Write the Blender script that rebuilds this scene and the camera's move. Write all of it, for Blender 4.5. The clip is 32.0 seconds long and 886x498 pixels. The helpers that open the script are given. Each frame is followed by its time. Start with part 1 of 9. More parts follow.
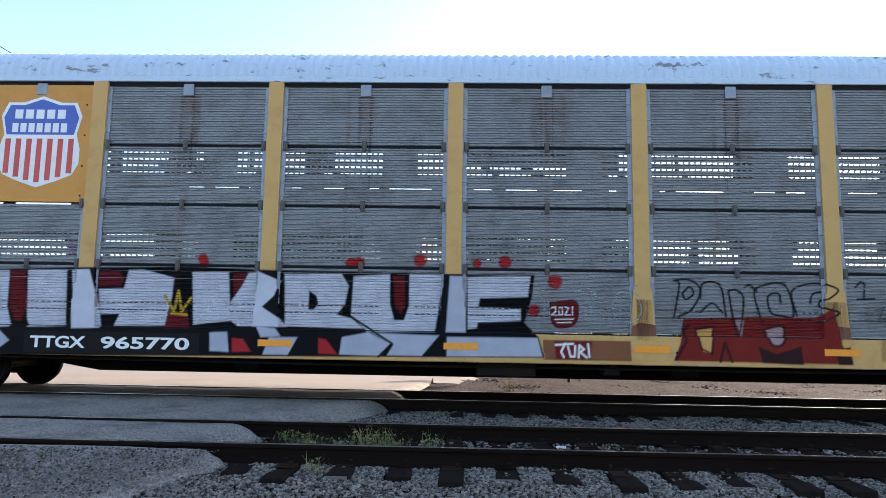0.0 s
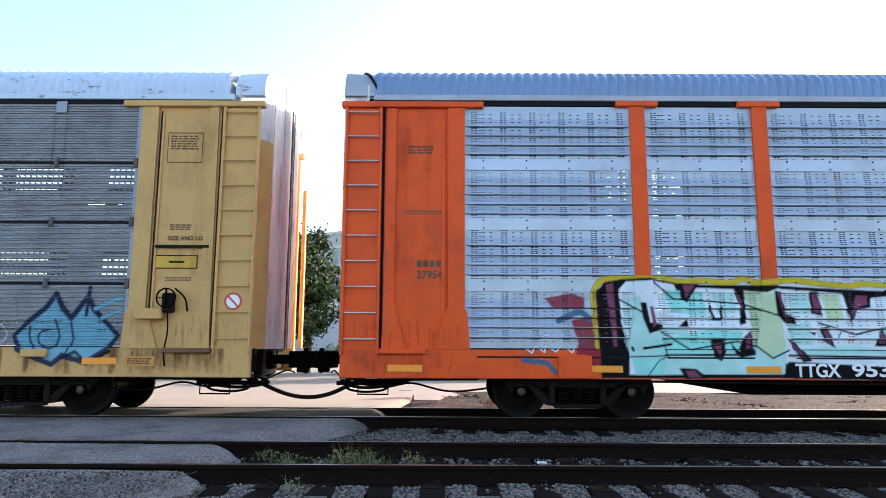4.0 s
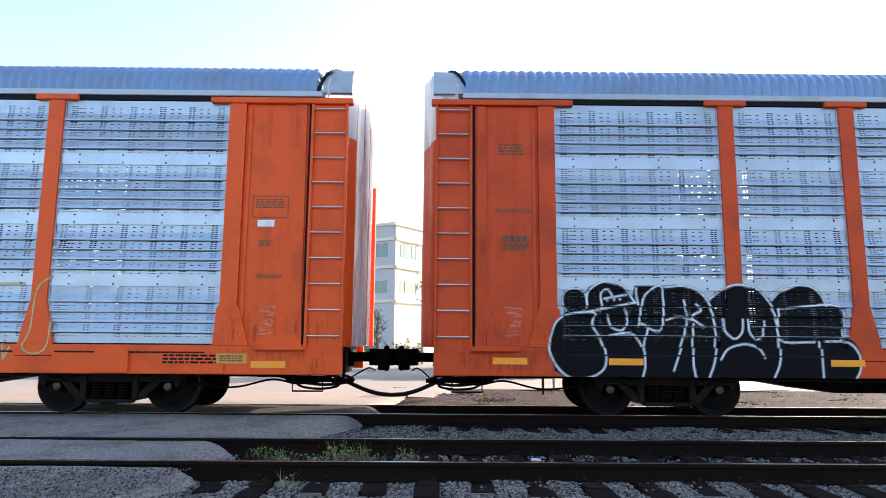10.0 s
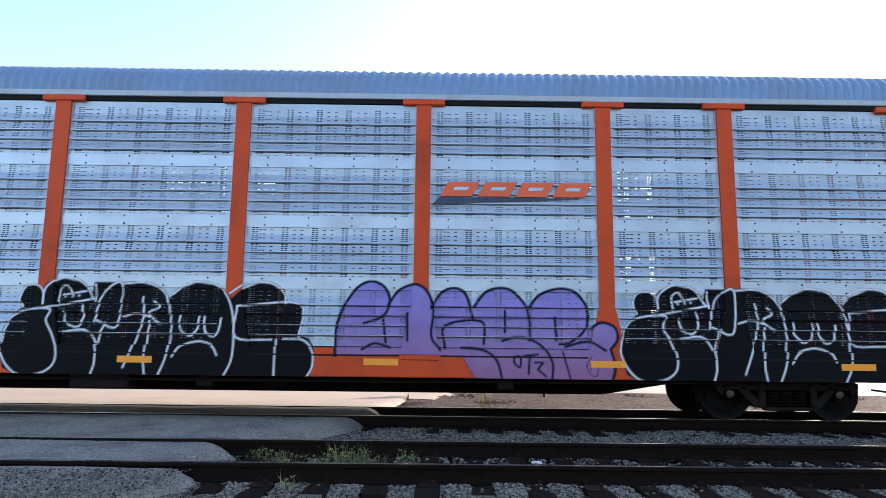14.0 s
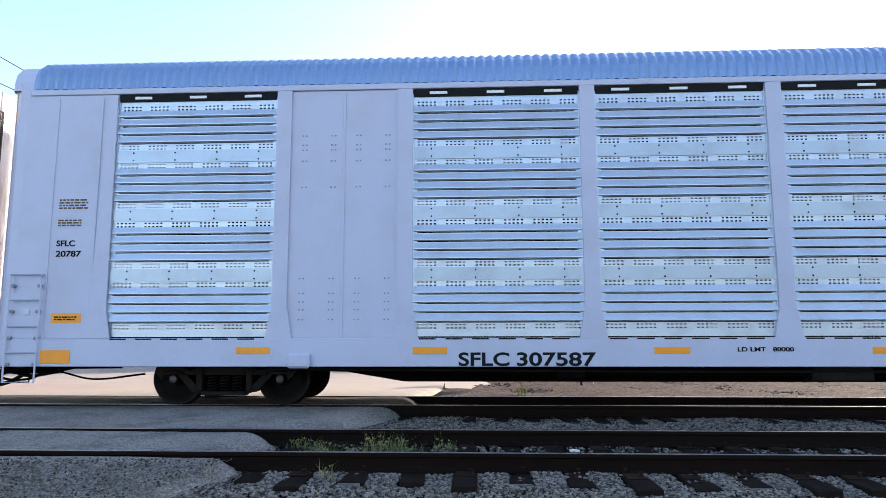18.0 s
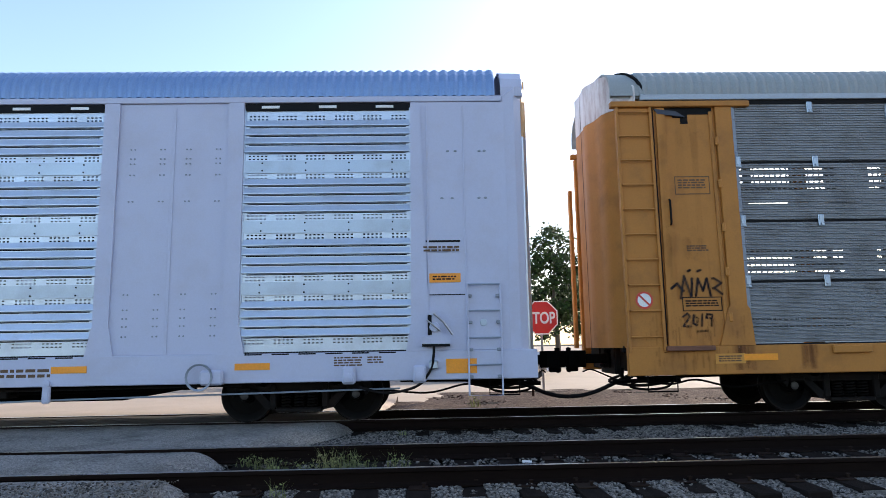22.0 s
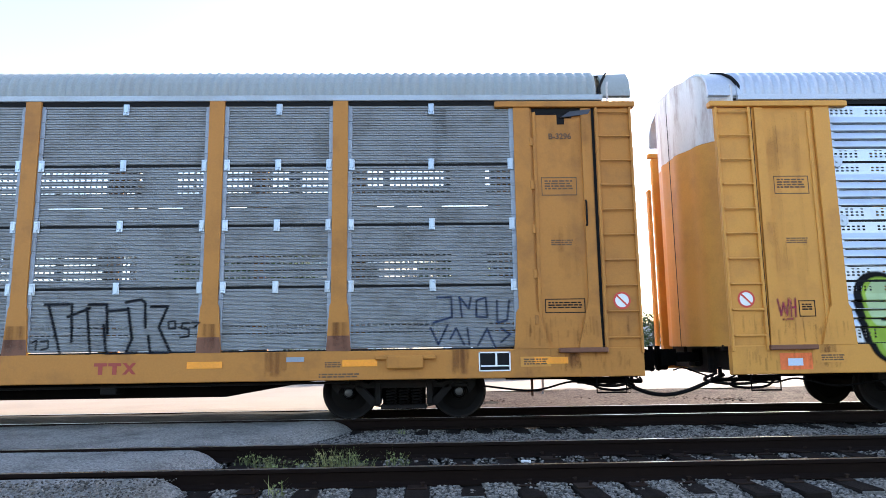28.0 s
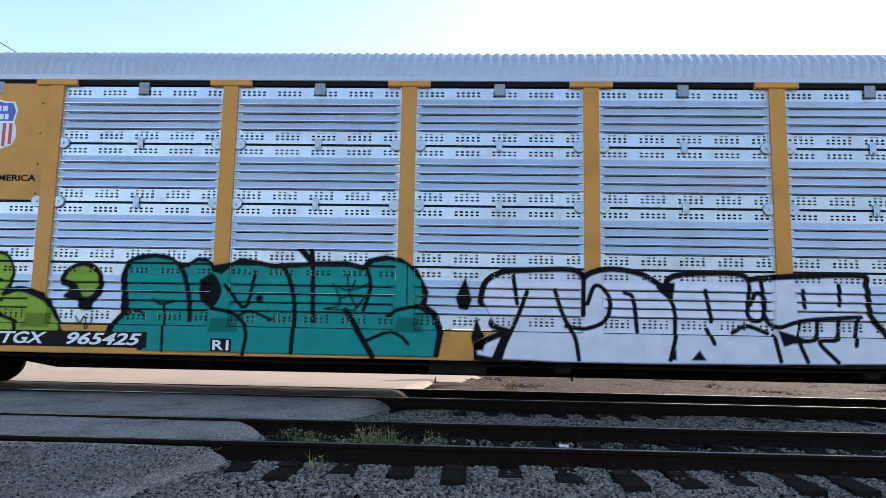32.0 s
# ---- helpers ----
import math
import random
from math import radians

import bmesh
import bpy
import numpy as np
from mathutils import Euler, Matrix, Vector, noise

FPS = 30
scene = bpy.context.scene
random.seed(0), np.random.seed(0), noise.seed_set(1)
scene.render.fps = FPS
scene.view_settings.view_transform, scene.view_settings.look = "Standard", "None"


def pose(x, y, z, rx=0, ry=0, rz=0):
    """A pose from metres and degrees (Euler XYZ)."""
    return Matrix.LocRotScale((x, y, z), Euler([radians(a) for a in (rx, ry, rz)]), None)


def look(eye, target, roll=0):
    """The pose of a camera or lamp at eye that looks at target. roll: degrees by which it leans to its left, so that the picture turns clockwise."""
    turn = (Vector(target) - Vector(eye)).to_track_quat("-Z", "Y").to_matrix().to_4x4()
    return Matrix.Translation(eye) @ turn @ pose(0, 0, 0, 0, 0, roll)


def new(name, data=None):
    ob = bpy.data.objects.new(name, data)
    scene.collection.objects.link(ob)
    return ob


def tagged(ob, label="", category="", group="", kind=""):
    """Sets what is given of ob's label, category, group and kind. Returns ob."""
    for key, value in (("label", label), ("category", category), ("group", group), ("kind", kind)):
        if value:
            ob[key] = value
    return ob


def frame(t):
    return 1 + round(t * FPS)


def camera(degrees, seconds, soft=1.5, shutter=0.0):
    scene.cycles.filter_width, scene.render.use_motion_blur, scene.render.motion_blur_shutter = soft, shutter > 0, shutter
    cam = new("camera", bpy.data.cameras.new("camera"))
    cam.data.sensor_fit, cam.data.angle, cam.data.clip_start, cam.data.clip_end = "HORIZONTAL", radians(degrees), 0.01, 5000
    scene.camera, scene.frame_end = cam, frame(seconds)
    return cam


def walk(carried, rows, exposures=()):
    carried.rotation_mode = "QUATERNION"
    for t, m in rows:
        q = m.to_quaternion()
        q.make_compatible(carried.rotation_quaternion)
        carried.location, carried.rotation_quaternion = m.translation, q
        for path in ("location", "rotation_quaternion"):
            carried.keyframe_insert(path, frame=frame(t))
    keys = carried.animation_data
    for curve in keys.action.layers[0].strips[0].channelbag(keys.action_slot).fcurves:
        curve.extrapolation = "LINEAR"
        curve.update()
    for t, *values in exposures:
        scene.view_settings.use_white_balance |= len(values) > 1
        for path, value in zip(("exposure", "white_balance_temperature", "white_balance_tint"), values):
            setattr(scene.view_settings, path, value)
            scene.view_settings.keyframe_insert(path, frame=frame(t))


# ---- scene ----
cam = camera(68.2, 32.0, soft=0.85, shutter=0.0)


def gaze(x, y, z, yaw, pitch, roll):
    a, b = radians(yaw), radians(pitch)
    return look((x, y, z), (x + math.sin(a) * math.cos(b), y + math.cos(a) * math.cos(b), z + math.sin(b)), roll)


# seconds, eye, pan to the right, tilt up, lean: a standing camera, held by hand
walk(cam, [(t, gaze(*row)) for t, *row in (
    (0, -0.246, -6.509, 1.126, -1.82, 6.98, 0.95),
    (0.5, -0.252, -6.496, 1.128, -1.69, 6.62, 0.86),
    (1, -0.257, -6.493, 1.127, -1.61, 6.75, 0.74),
    (1.5, -0.260, -6.486, 1.127, -1.70, 6.73, 0.72),
    (2, -0.252, -6.488, 1.130, -2.20, 7.09, 0.71),
    (2.5, -0.248, -6.504, 1.137, -1.43, 8.08, 0.49),
    (3, -0.230, -6.532, 1.136, -0.87, 8.40, 0.34),
    (3.5, -0.237, -6.534, 1.132, 0.07, 8.38, 0.20),
    (5.5, -0.240, -6.536, 1.136, -0.80, 8.27, 0.60),
    (6, -0.246, -6.537, 1.132, -0.10, 8.11, 0.52),
    (6.5, -0.234, -6.525, 1.127, 0.38, 7.89, 0.53),
    (7, -0.228, -6.518, 1.118, 1.03, 6.88, 0.55),
    (7.5, -0.231, -6.512, 1.115, 2.40, 6.69, 0.35),
    (8, -0.231, -6.513, 1.117, 2.45, 6.62, 0.32),
    (8.5, -0.232, -6.512, 1.126, 0.99, 7.26, 0.49),
    (9, -0.234, -6.516, 1.126, 0.39, 7.75, 0.47),
    (9.5, -0.246, -6.529, 1.132, 0.45, 8.00, 0.39),
    (10, -0.248, -6.544, 1.131, 0.45, 8.15, 0.41),
    (10.5, -0.249, -6.553, 1.127, -0.19, 8.17, 0.52),
    (11, -0.250, -6.552, 1.130, -0.97, 8.27, 0.79),
    (11.5, -0.250, -6.546, 1.131, -1.41, 8.34, 1.03),
    (12, -0.251, -6.555, 1.132, -1.40, 8.44, 1.08),
    (12.5, -0.250, -6.553, 1.131, -0.76, 8.48, 0.92),
    (13, -0.244, -6.544, 1.131, -0.82, 8.47, 0.79),
    (13.5, -0.246, -6.543, 1.130, -0.93, 8.04, 0.78),
    (14, -0.249, -6.541, 1.130, 0.32, 8.33, 0.67),
    (14.5, -0.248, -6.540, 1.132, 1.85, 8.80, 0.24),
    (16.5, -0.244, -6.517, 1.132, -0.05, 8.41, 0.43),
    (17, -0.236, -6.510, 1.125, -0.34, 7.42, 0.05),
    (17.5, -0.245, -6.502, 1.126, -1.29, 7.55, -0.12),
    (18, -0.240, -6.502, 1.122, -2.65, 7.43, -0.11),
    (18.5, -0.251, -6.493, 1.122, -3.25, 7.27, -0.21),
    (19, -0.249, -6.497, 1.125, -3.90, 7.19, -0.23),
    (19.5, -0.246, -6.501, 1.123, -3.99, 7.40, -0.20),
    (20, -0.247, -6.504, 1.129, -3.42, 7.42, -0.19),
    (20.5, -0.249, -6.516, 1.125, -2.82, 7.97, -0.24),
    (21, -0.246, -6.523, 1.132, -0.94, 8.20, -0.57),
    (21.5, -0.239, -6.532, 1.130, 0.67, 8.40, -0.81),
    (22, -0.236, -6.531, 1.137, 1.55, 8.43, -0.99),
    (22.5, -0.231, -6.527, 1.133, 2.46, 8.52, -1.18),
    (23, -0.226, -6.523, 1.130, 2.83, 8.48, -1.29),
    (23.5, -0.233, -6.515, 1.130, 2.97, 8.22, -1.18),
    (24, -0.238, -6.507, 1.131, 3.40, 8.21, -1.13),
    (24.5, -0.235, -6.511, 1.140, 2.92, 8.48, -1.11),
    (25, -0.235, -6.533, 1.140, 2.89, 8.71, -1.11),
    (25.5, -0.235, -6.548, 1.139, 3.48, 8.69, -1.15),
    (27.5, -0.239, -6.525, 1.138, 1.83, 8.37, -0.85),
    (28, -0.236, -6.522, 1.134, 1.58, 8.38, -0.77),
    (28.5, -0.235, -6.522, 1.129, 1.28, 8.34, -0.66),
    (29, -0.241, -6.522, 1.133, 1.06, 8.21, -0.56),
    (29.5, -0.239, -6.522, 1.134, 0.81, 8.10, -0.48),
    (30, -0.247, -6.517, 1.135, 0.53, 8.01, -0.34),
    (30.5, -0.246, -6.515, 1.135, -0.11, 7.55, -0.19),
    (31, -0.250, -6.511, 1.129, -0.89, 6.81, 0.52),
    (31.5, -0.245, -6.515, 1.124, -1.51, 6.84, 0.77),
    (32, -0.242, -6.511, 1.123, -2.11, 6.87, 1.05),
)], exposures=((0, 1.72, 6250, 13), (1, 2.25, 6250, 13), (2, 2.42, 6250, 13), (3.5, 2.02, 6250, 13), (6, 1.52, 6250, 13), (8, 1.82, 6250, 13), (9, 1.96, 6250, 13), (10, 1.92, 6250, 13), (11, 1.78, 6250, 13), (12, 1.75, 6250, 13), (14.5, 1.8, 6250, 13), (17, 1.6, 6250, 13), (18, 1.8, 6250, 13), (19, 1.65, 6250, 13), (21, 1.6, 6250, 13), (22, 1.45, 6250, 13), (23, 1.0, 6250, 13), (24, 1.13, 6250, 13), (25, 1.85, 6250, 13), (27.5, 2.25, 6250, 13), (29, 2.1, 6250, 13), (30, 1.75, 6250, 13), (31, 1.5, 6250, 13), (32, 1.6, 6250, 13)))

# seconds, metres that the train has gone to the left
TRAIN = ((0, -0.12), (1, -4.56), (2, -9.036), (4, -17.985), (6, -27.03), (8, -36.122), (10, -45.229), (12, -54.331), (14, -63.417),
         (16, -72.486), (18, -81.54), (20, -90.586), (22, -99.628), (24, -108.67), (26, -117.713), (28, -126.747),
         (30, -135.756), (31, -140.26), (32, -144.6))
CENTRES = (1.15, 29.87, 58.61, 87.38, 116.13, 144.84)   # car centres at the start
NEAR_Y, TRAIN_Y = 0.70, 4.932                            # centre lines of the two tracks
GAUGE = 0.7525                                           # half the distance of the rail heads
GROUND = -0.20

# ---- light ----
SUN_AZ, SUN_EL = 52.0, 21.0                              # to the right of straight ahead, above the horizon
world = bpy.data.worlds.new("sky")
scene.world = world
world.use_nodes = True
wn = world.node_tree.nodes
sky = wn.new("ShaderNodeTexSky")
sky.sky_type, sky.sun_disc = "NISHITA", False
sky.sun_elevation, sky.sun_rotation = radians(SUN_EL), radians(SUN_AZ)
sky.air_density, sky.dust_density, sky.ozone_density = 1.0, 1.6, 1.0
wn["Background"].inputs["Strength"].default_value = 0.15
world.node_tree.links.new(sky.outputs[0], wn["Background"].inputs[0])
sun = new("sun", bpy.data.lights.new("sun", "SUN"))
sun.data.energy, sun.data.angle, sun.data.color = 4.0, radians(0.6), (1.0, 0.86, 0.68)
_d = Vector((math.sin(radians(SUN_AZ)) * math.cos(radians(SUN_EL)), math.cos(radians(SUN_AZ)) * math.cos(radians(SUN_EL)), math.sin(radians(SUN_EL))))
sun.matrix_world = look(_d * 60, (0, 0, 0))
# ---- materials ----


def rgb(c):
    return (*c, 1.0)


def material(name, colour, rough=0.6, metal=0.0, stain=(0.1, 0.08, 0.06), wear=0.25, grain=40.0, patch=1.5, bump=0.15, vary=0.08,
             stretch=(1, 1, 1), spec=0.5):
    """Paint, metal or stone: a base colour with fine grain, larger stains and a little relief."""
    m = bpy.data.materials.new(name)
    m.use_nodes = True
    t, n, k = m.node_tree, m.node_tree.nodes, m.node_tree.links.new
    b = n["Principled BSDF"]
    b.inputs["Metallic"].default_value = metal
    b.inputs["Specular IOR Level"].default_value = spec
    tc, mp = n.new("ShaderNodeTexCoord"), n.new("ShaderNodeMapping")
    mp.inputs["Scale"].default_value = stretch
    k(tc.outputs["Object"], mp.inputs["Vector"])
    info = n.new("ShaderNodeObjectInfo")
    off = n.new("ShaderNodeVectorMath")
    off.operation = "ADD"
    shift = n.new("ShaderNodeMath")
    shift.operation = "MULTIPLY"
    shift.inputs[1].default_value = 37.0
    k(info.outputs["Random"], shift.inputs[0])
    k(mp.outputs[0], off.inputs[0])
    k(shift.outputs[0], off.inputs[1])
    fine, big = n.new("ShaderNodeTexNoise"), n.new("ShaderNodeTexNoise")
    fine.inputs["Scale"].default_value, fine.inputs["Detail"].default_value = grain, 3
    big.inputs["Scale"].default_value, big.inputs["Detail"].default_value, big.inputs["Roughness"].default_value = patch, 6, 0.65
    k(off.outputs[0], fine.inputs["Vector"])
    k(off.outputs[0], big.inputs["Vector"])
    ramp = n.new("ShaderNodeMapRange")
    ramp.inputs["From Min"].default_value, ramp.inputs["From Max"].default_value = 0.48, 0.78
    ramp.inputs["To Max"].default_value = wear
    k(big.outputs[0], ramp.inputs["Value"])
    mix = n.new("ShaderNodeMix")
    mix.data_type = "RGBA"
    mix.inputs[6].default_value, mix.inputs[7].default_value = rgb(colour), rgb(stain)
    k(ramp.outputs[0], mix.inputs[0])
    hsv = n.new("ShaderNodeHueSaturation")
    val = n.new("ShaderNodeMapRange")
    val.inputs["To Min"].default_value, val.inputs["To Max"].default_value = 1 - vary * 2, 1 + vary * 2
    k(fine.outputs[0], val.inputs["Value"])
    k(val.outputs[0], hsv.inputs["Value"])
    k(mix.outputs[2], hsv.inputs["Color"])
    k(hsv.outputs[0], b.inputs["Base Color"])
    rr = n.new("ShaderNodeMapRange")
    rr.inputs["To Min"].default_value, rr.inputs["To Max"].default_value = max(0.05, rough - 0.12), min(1, rough + 0.12)
    k(big.outputs[0], rr.inputs["Value"])
    k(rr.outputs[0], b.inputs["Roughness"])
    if bump:
        bp = n.new("ShaderNodeBump")
        bp.inputs["Strength"].default_value, bp.inputs["Distance"].default_value = bump, 0.01
        k(fine.outputs[0], bp.inputs["Height"])
        k(bp.outputs[0], b.inputs["Normal"])
    return m


def random_tint(m, low, high):
    """Let every piece of m's kind differ in lightness (objects by their random number, islands of one mesh by theirs)."""
    n, k = m.node_tree.nodes, m.node_tree.links.new
    b = n["Principled BSDF"]
    src = b.inputs["Base Color"].links[0].from_socket
    geo, r, h = n.new("ShaderNodeNewGeometry"), n.new("ShaderNodeMapRange"), n.new("ShaderNodeHueSaturation")
    r.inputs["To Min"].default_value, r.inputs["To Max"].default_value = low, high
    k(geo.outputs["Random Per Island"], r.inputs["Value"])
    k(r.outputs[0], h.inputs["Value"])
    k(src, h.inputs["Color"])
    k(h.outputs[0], b.inputs["Base Color"])
    return m


def sharpen(m, low, high):
    """Give the stains of a material crisp edges, as of peeling paint."""
    for n in m.node_tree.nodes:
        if n.bl_idname == "ShaderNodeMapRange" and abs(n.inputs["From Min"].default_value - 0.48) < 1e-4:
            n.inputs["From Min"].default_value, n.inputs["From Max"].default_value = low, high


DIRT, RUST = (0.07, 0.05, 0.04), (0.16, 0.06, 0.03)
M_ORANGE = material("orange_paint", (0.74, 0.086, 0.009), 0.5, stain=(0.27, 0.04, 0.018), wear=0.6, vary=0.05, spec=0.25)
M_ORANGE_DULL = material("dull_orange_paint", (0.56, 0.058, 0.007), 0.5, stain=(0.17, 0.024, 0.010), wear=0.65, vary=0.05, spec=0.25)
M_YELLOW = material("yellow_paint", (0.60, 0.27, 0.052), 0.5, stain=(0.26, 0.10, 0.04), wear=0.45, vary=0.05, spec=0.25)
M_FADED = material("faded_yellow_paint", (0.57, 0.34, 0.115), 0.55, stain=(0.28, 0.13, 0.06), wear=0.45, vary=0.05, spec=0.25, patch=2.2)
M_OCHRE = material("ochre_paint", (0.44, 0.18, 0.036), 0.55, stain=(0.16, 0.07, 0.03), wear=0.6, vary=0.05, spec=0.25)
M_LILAC = material("pale_lilac_paint", (0.47, 0.48, 0.60), 0.45, stain=(0.38, 0.34, 0.36), wear=0.35, vary=0.03)
M_GREY = material("weathered_grey_steel", (0.235, 0.242, 0.256), 0.55, 0.35, stain=(0.10, 0.088, 0.08), wear=0.6, vary=0.06, patch=2.2)
M_GALV = material("galvanised_steel", (0.38, 0.435, 0.505), 0.42, 0.5, stain=(0.24, 0.25, 0.27), wear=0.5, vary=0.05, patch=2.0)
M_ALU = material("bright_aluminium", (0.50, 0.55, 0.63), 0.34, 0.6, stain=(0.30, 0.30, 0.30), wear=0.45, vary=0.04, patch=2.0)
M_BAND = material("grey_joint_strip", (0.40, 0.455, 0.53), 0.4, 0.65, stain=(0.24, 0.23, 0.23), wear=0.4, vary=0.04)
M_ROOF = material("grey_blue_roof_steel", (0.175, 0.262, 0.40), 0.5, 0.35, stain=(0.18, 0.17, 0.17), wear=0.5, patch=0.8)
M_ROOF_WHITE = material("peeling_white_roof", (0.50, 0.60, 0.71), 0.55, stain=(0.12, 0.11, 0.11), wear=0.8, patch=5.0, stretch=(0.6, 1, 1.6))
sharpen(M_ROOF_WHITE, 0.60, 0.66)
M_ROOF_GREY = material("dull_grey_roof", (0.28, 0.30, 0.30), 0.6, stain=(0.26, 0.24, 0.22), wear=0.5, patch=0.8)
M_ROOF_SILVER = material("silver_roof", (0.44, 0.46, 0.52), 0.45, 0.4, stain=(0.36, 0.35, 0.35), wear=0.4, patch=0.8)
M_ROOF_BLUE = material("pale_blue_roof", (0.19, 0.29, 0.48), 0.42, 0.4, stain=(0.34, 0.40, 0.50), wear=0.3, patch=0.8)
M_EAVE = material("pale_grey_eave_strip", (0.36, 0.39, 0.43), 0.5, 0.3, stain=(0.22, 0.21, 0.2), wear=0.5)
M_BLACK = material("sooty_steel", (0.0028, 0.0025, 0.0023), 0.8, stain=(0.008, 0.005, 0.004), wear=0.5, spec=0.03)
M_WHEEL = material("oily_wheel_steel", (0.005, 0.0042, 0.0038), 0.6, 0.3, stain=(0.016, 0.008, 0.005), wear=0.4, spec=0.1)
M_HUB = material("bearing_cap_grey", (0.085, 0.078, 0.075), 0.5, 0.6, stain=DIRT, wear=0.6)
M_DOORWHITE = material("dirty_white_paint", (0.62, 0.60, 0.59), 0.5, stain=(0.24, 0.13, 0.09), wear=0.9, patch=2.4, stretch=(2.5, 2.5, 0.5))
M_REFLECT = material("amber_reflective_tape", (0.88, 0.30, 0.008), 0.35, wear=0.2)
M_AMBER = material("weathered_amber_paint", (0.50, 0.25, 0.08), 0.5, stain=(0.5, 0.42, 0.30), wear=0.6, patch=3.0)
M_EDGE = material("blue_grey_edge_frame", (0.25, 0.275, 0.32), 0.5, 0.3, stain=(0.15, 0.13, 0.12), wear=0.6, patch=3.0)
M_CLIPDARK = material("dark_grey_clip", (0.085, 0.08, 0.078), 0.6, 0.3, stain=RUST, wear=0.5, patch=6.0)
M_FOOT = material("rusty_brown_steel", (0.17, 0.065, 0.032), 0.7, stain=(0.06, 0.03, 0.02), wear=0.7, patch=4.0)
M_RED_TAG = material("fluorescent_orange_placard", (0.85, 0.16, 0.03), 0.5, wear=0.2)
M_PLATE_Y = material("yellow_notice_plate", (0.60, 0.35, 0.02), 0.5, wear=0.3)
M_WHITE = material("white_paint", (0.78, 0.78, 0.77), 0.5, wear=0.25, stain=(0.4, 0.38, 0.36))
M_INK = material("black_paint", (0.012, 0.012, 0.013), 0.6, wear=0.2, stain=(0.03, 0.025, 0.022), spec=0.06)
M_LOGO_RED = material("red_paint", (0.58, 0.05, 0.03), 0.5, wear=0.25)
M_LOGO_BLUE = material("blue_paint", (0.04, 0.09, 0.40), 0.45, wear=0.2)
M_LOGO_ORANGE = material("orange_red_letter_paint", (0.75, 0.10, 0.02), 0.5, wear=0.2)
M_NUMBER_RED = material("dark_red_number_paint", (0.20, 0.026, 0.013), 0.5, wear=0.3)
M_LOGO_GOLD = material("golden_yellow_paint", (0.80, 0.46, 0.02), 0.5, wear=0.2)
M_LOGO_FIELD = material("pale_blue_grey_field", (0.52, 0.60, 0.72), 0.5, wear=0.25)
M_NAVYPAINT = material("navy_paint", (0.02, 0.03, 0.07), 0.5, wear=0.2)
M_SLATE = material("slate_blue_patch", (0.035, 0.04, 0.058), 0.6, wear=0.3)
M_MAROON = material("maroon_paint", (0.32, 0.032, 0.018), 0.55, wear=0.3)
M_PRINT = material("faded_stencil_ink", (0.13, 0.08, 0.05), 0.6, wear=0.4, stain=(0.2, 0.12, 0.06), spec=0.1)
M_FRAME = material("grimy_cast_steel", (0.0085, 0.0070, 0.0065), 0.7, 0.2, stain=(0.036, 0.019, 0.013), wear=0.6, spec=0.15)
M_HOSE = material("black_rubber", (0.006, 0.006, 0.0065), 0.65, wear=0.2, stain=(0.02, 0.016, 0.013), spec=0.08)
M_CHROME = material("worn_rung_steel", (0.42, 0.40, 0.38), 0.4, 0.8, stain=RUST, wear=0.4)
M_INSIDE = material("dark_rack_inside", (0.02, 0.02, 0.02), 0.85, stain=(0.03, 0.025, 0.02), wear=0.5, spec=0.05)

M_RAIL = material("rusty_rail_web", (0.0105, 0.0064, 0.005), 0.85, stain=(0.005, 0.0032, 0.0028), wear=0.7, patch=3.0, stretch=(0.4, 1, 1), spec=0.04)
M_RAILTOP = material("running_surface", (0.26, 0.25, 0.25), 0.3, 1.0, stain=(0.3, 0.27, 0.25), wear=0.3, stretch=(0.2, 1, 1))
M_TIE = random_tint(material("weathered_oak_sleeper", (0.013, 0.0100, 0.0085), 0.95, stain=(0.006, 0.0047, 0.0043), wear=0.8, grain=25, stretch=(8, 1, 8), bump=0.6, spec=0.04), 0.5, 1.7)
M_ENDPLATE = material("weathered_zinc_plate", (0.16, 0.15, 0.14), 0.6, 0.3, stain=RUST, wear=0.5)
M_SPIKE = material("rusty_spike", (0.02, 0.012, 0.009), 0.8, wear=0.2, spec=0.05)
M_STONE = random_tint(material("crushed_grey_stone", (0.16, 0.143, 0.126), 0.9, stain=(0.06, 0.050, 0.042), wear=0.6, grain=60, patch=8, spec=0.1), 0.15, 1.6)
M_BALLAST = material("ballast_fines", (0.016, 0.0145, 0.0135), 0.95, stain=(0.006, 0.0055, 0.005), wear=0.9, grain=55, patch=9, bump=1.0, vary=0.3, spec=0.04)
M_ASPHALT = material("worn_grey_asphalt", (0.25, 0.232, 0.212), 0.92, stain=(0.085, 0.08, 0.074), wear=0.9, grain=70, patch=1.3, bump=0.9, vary=0.16, spec=0.2)


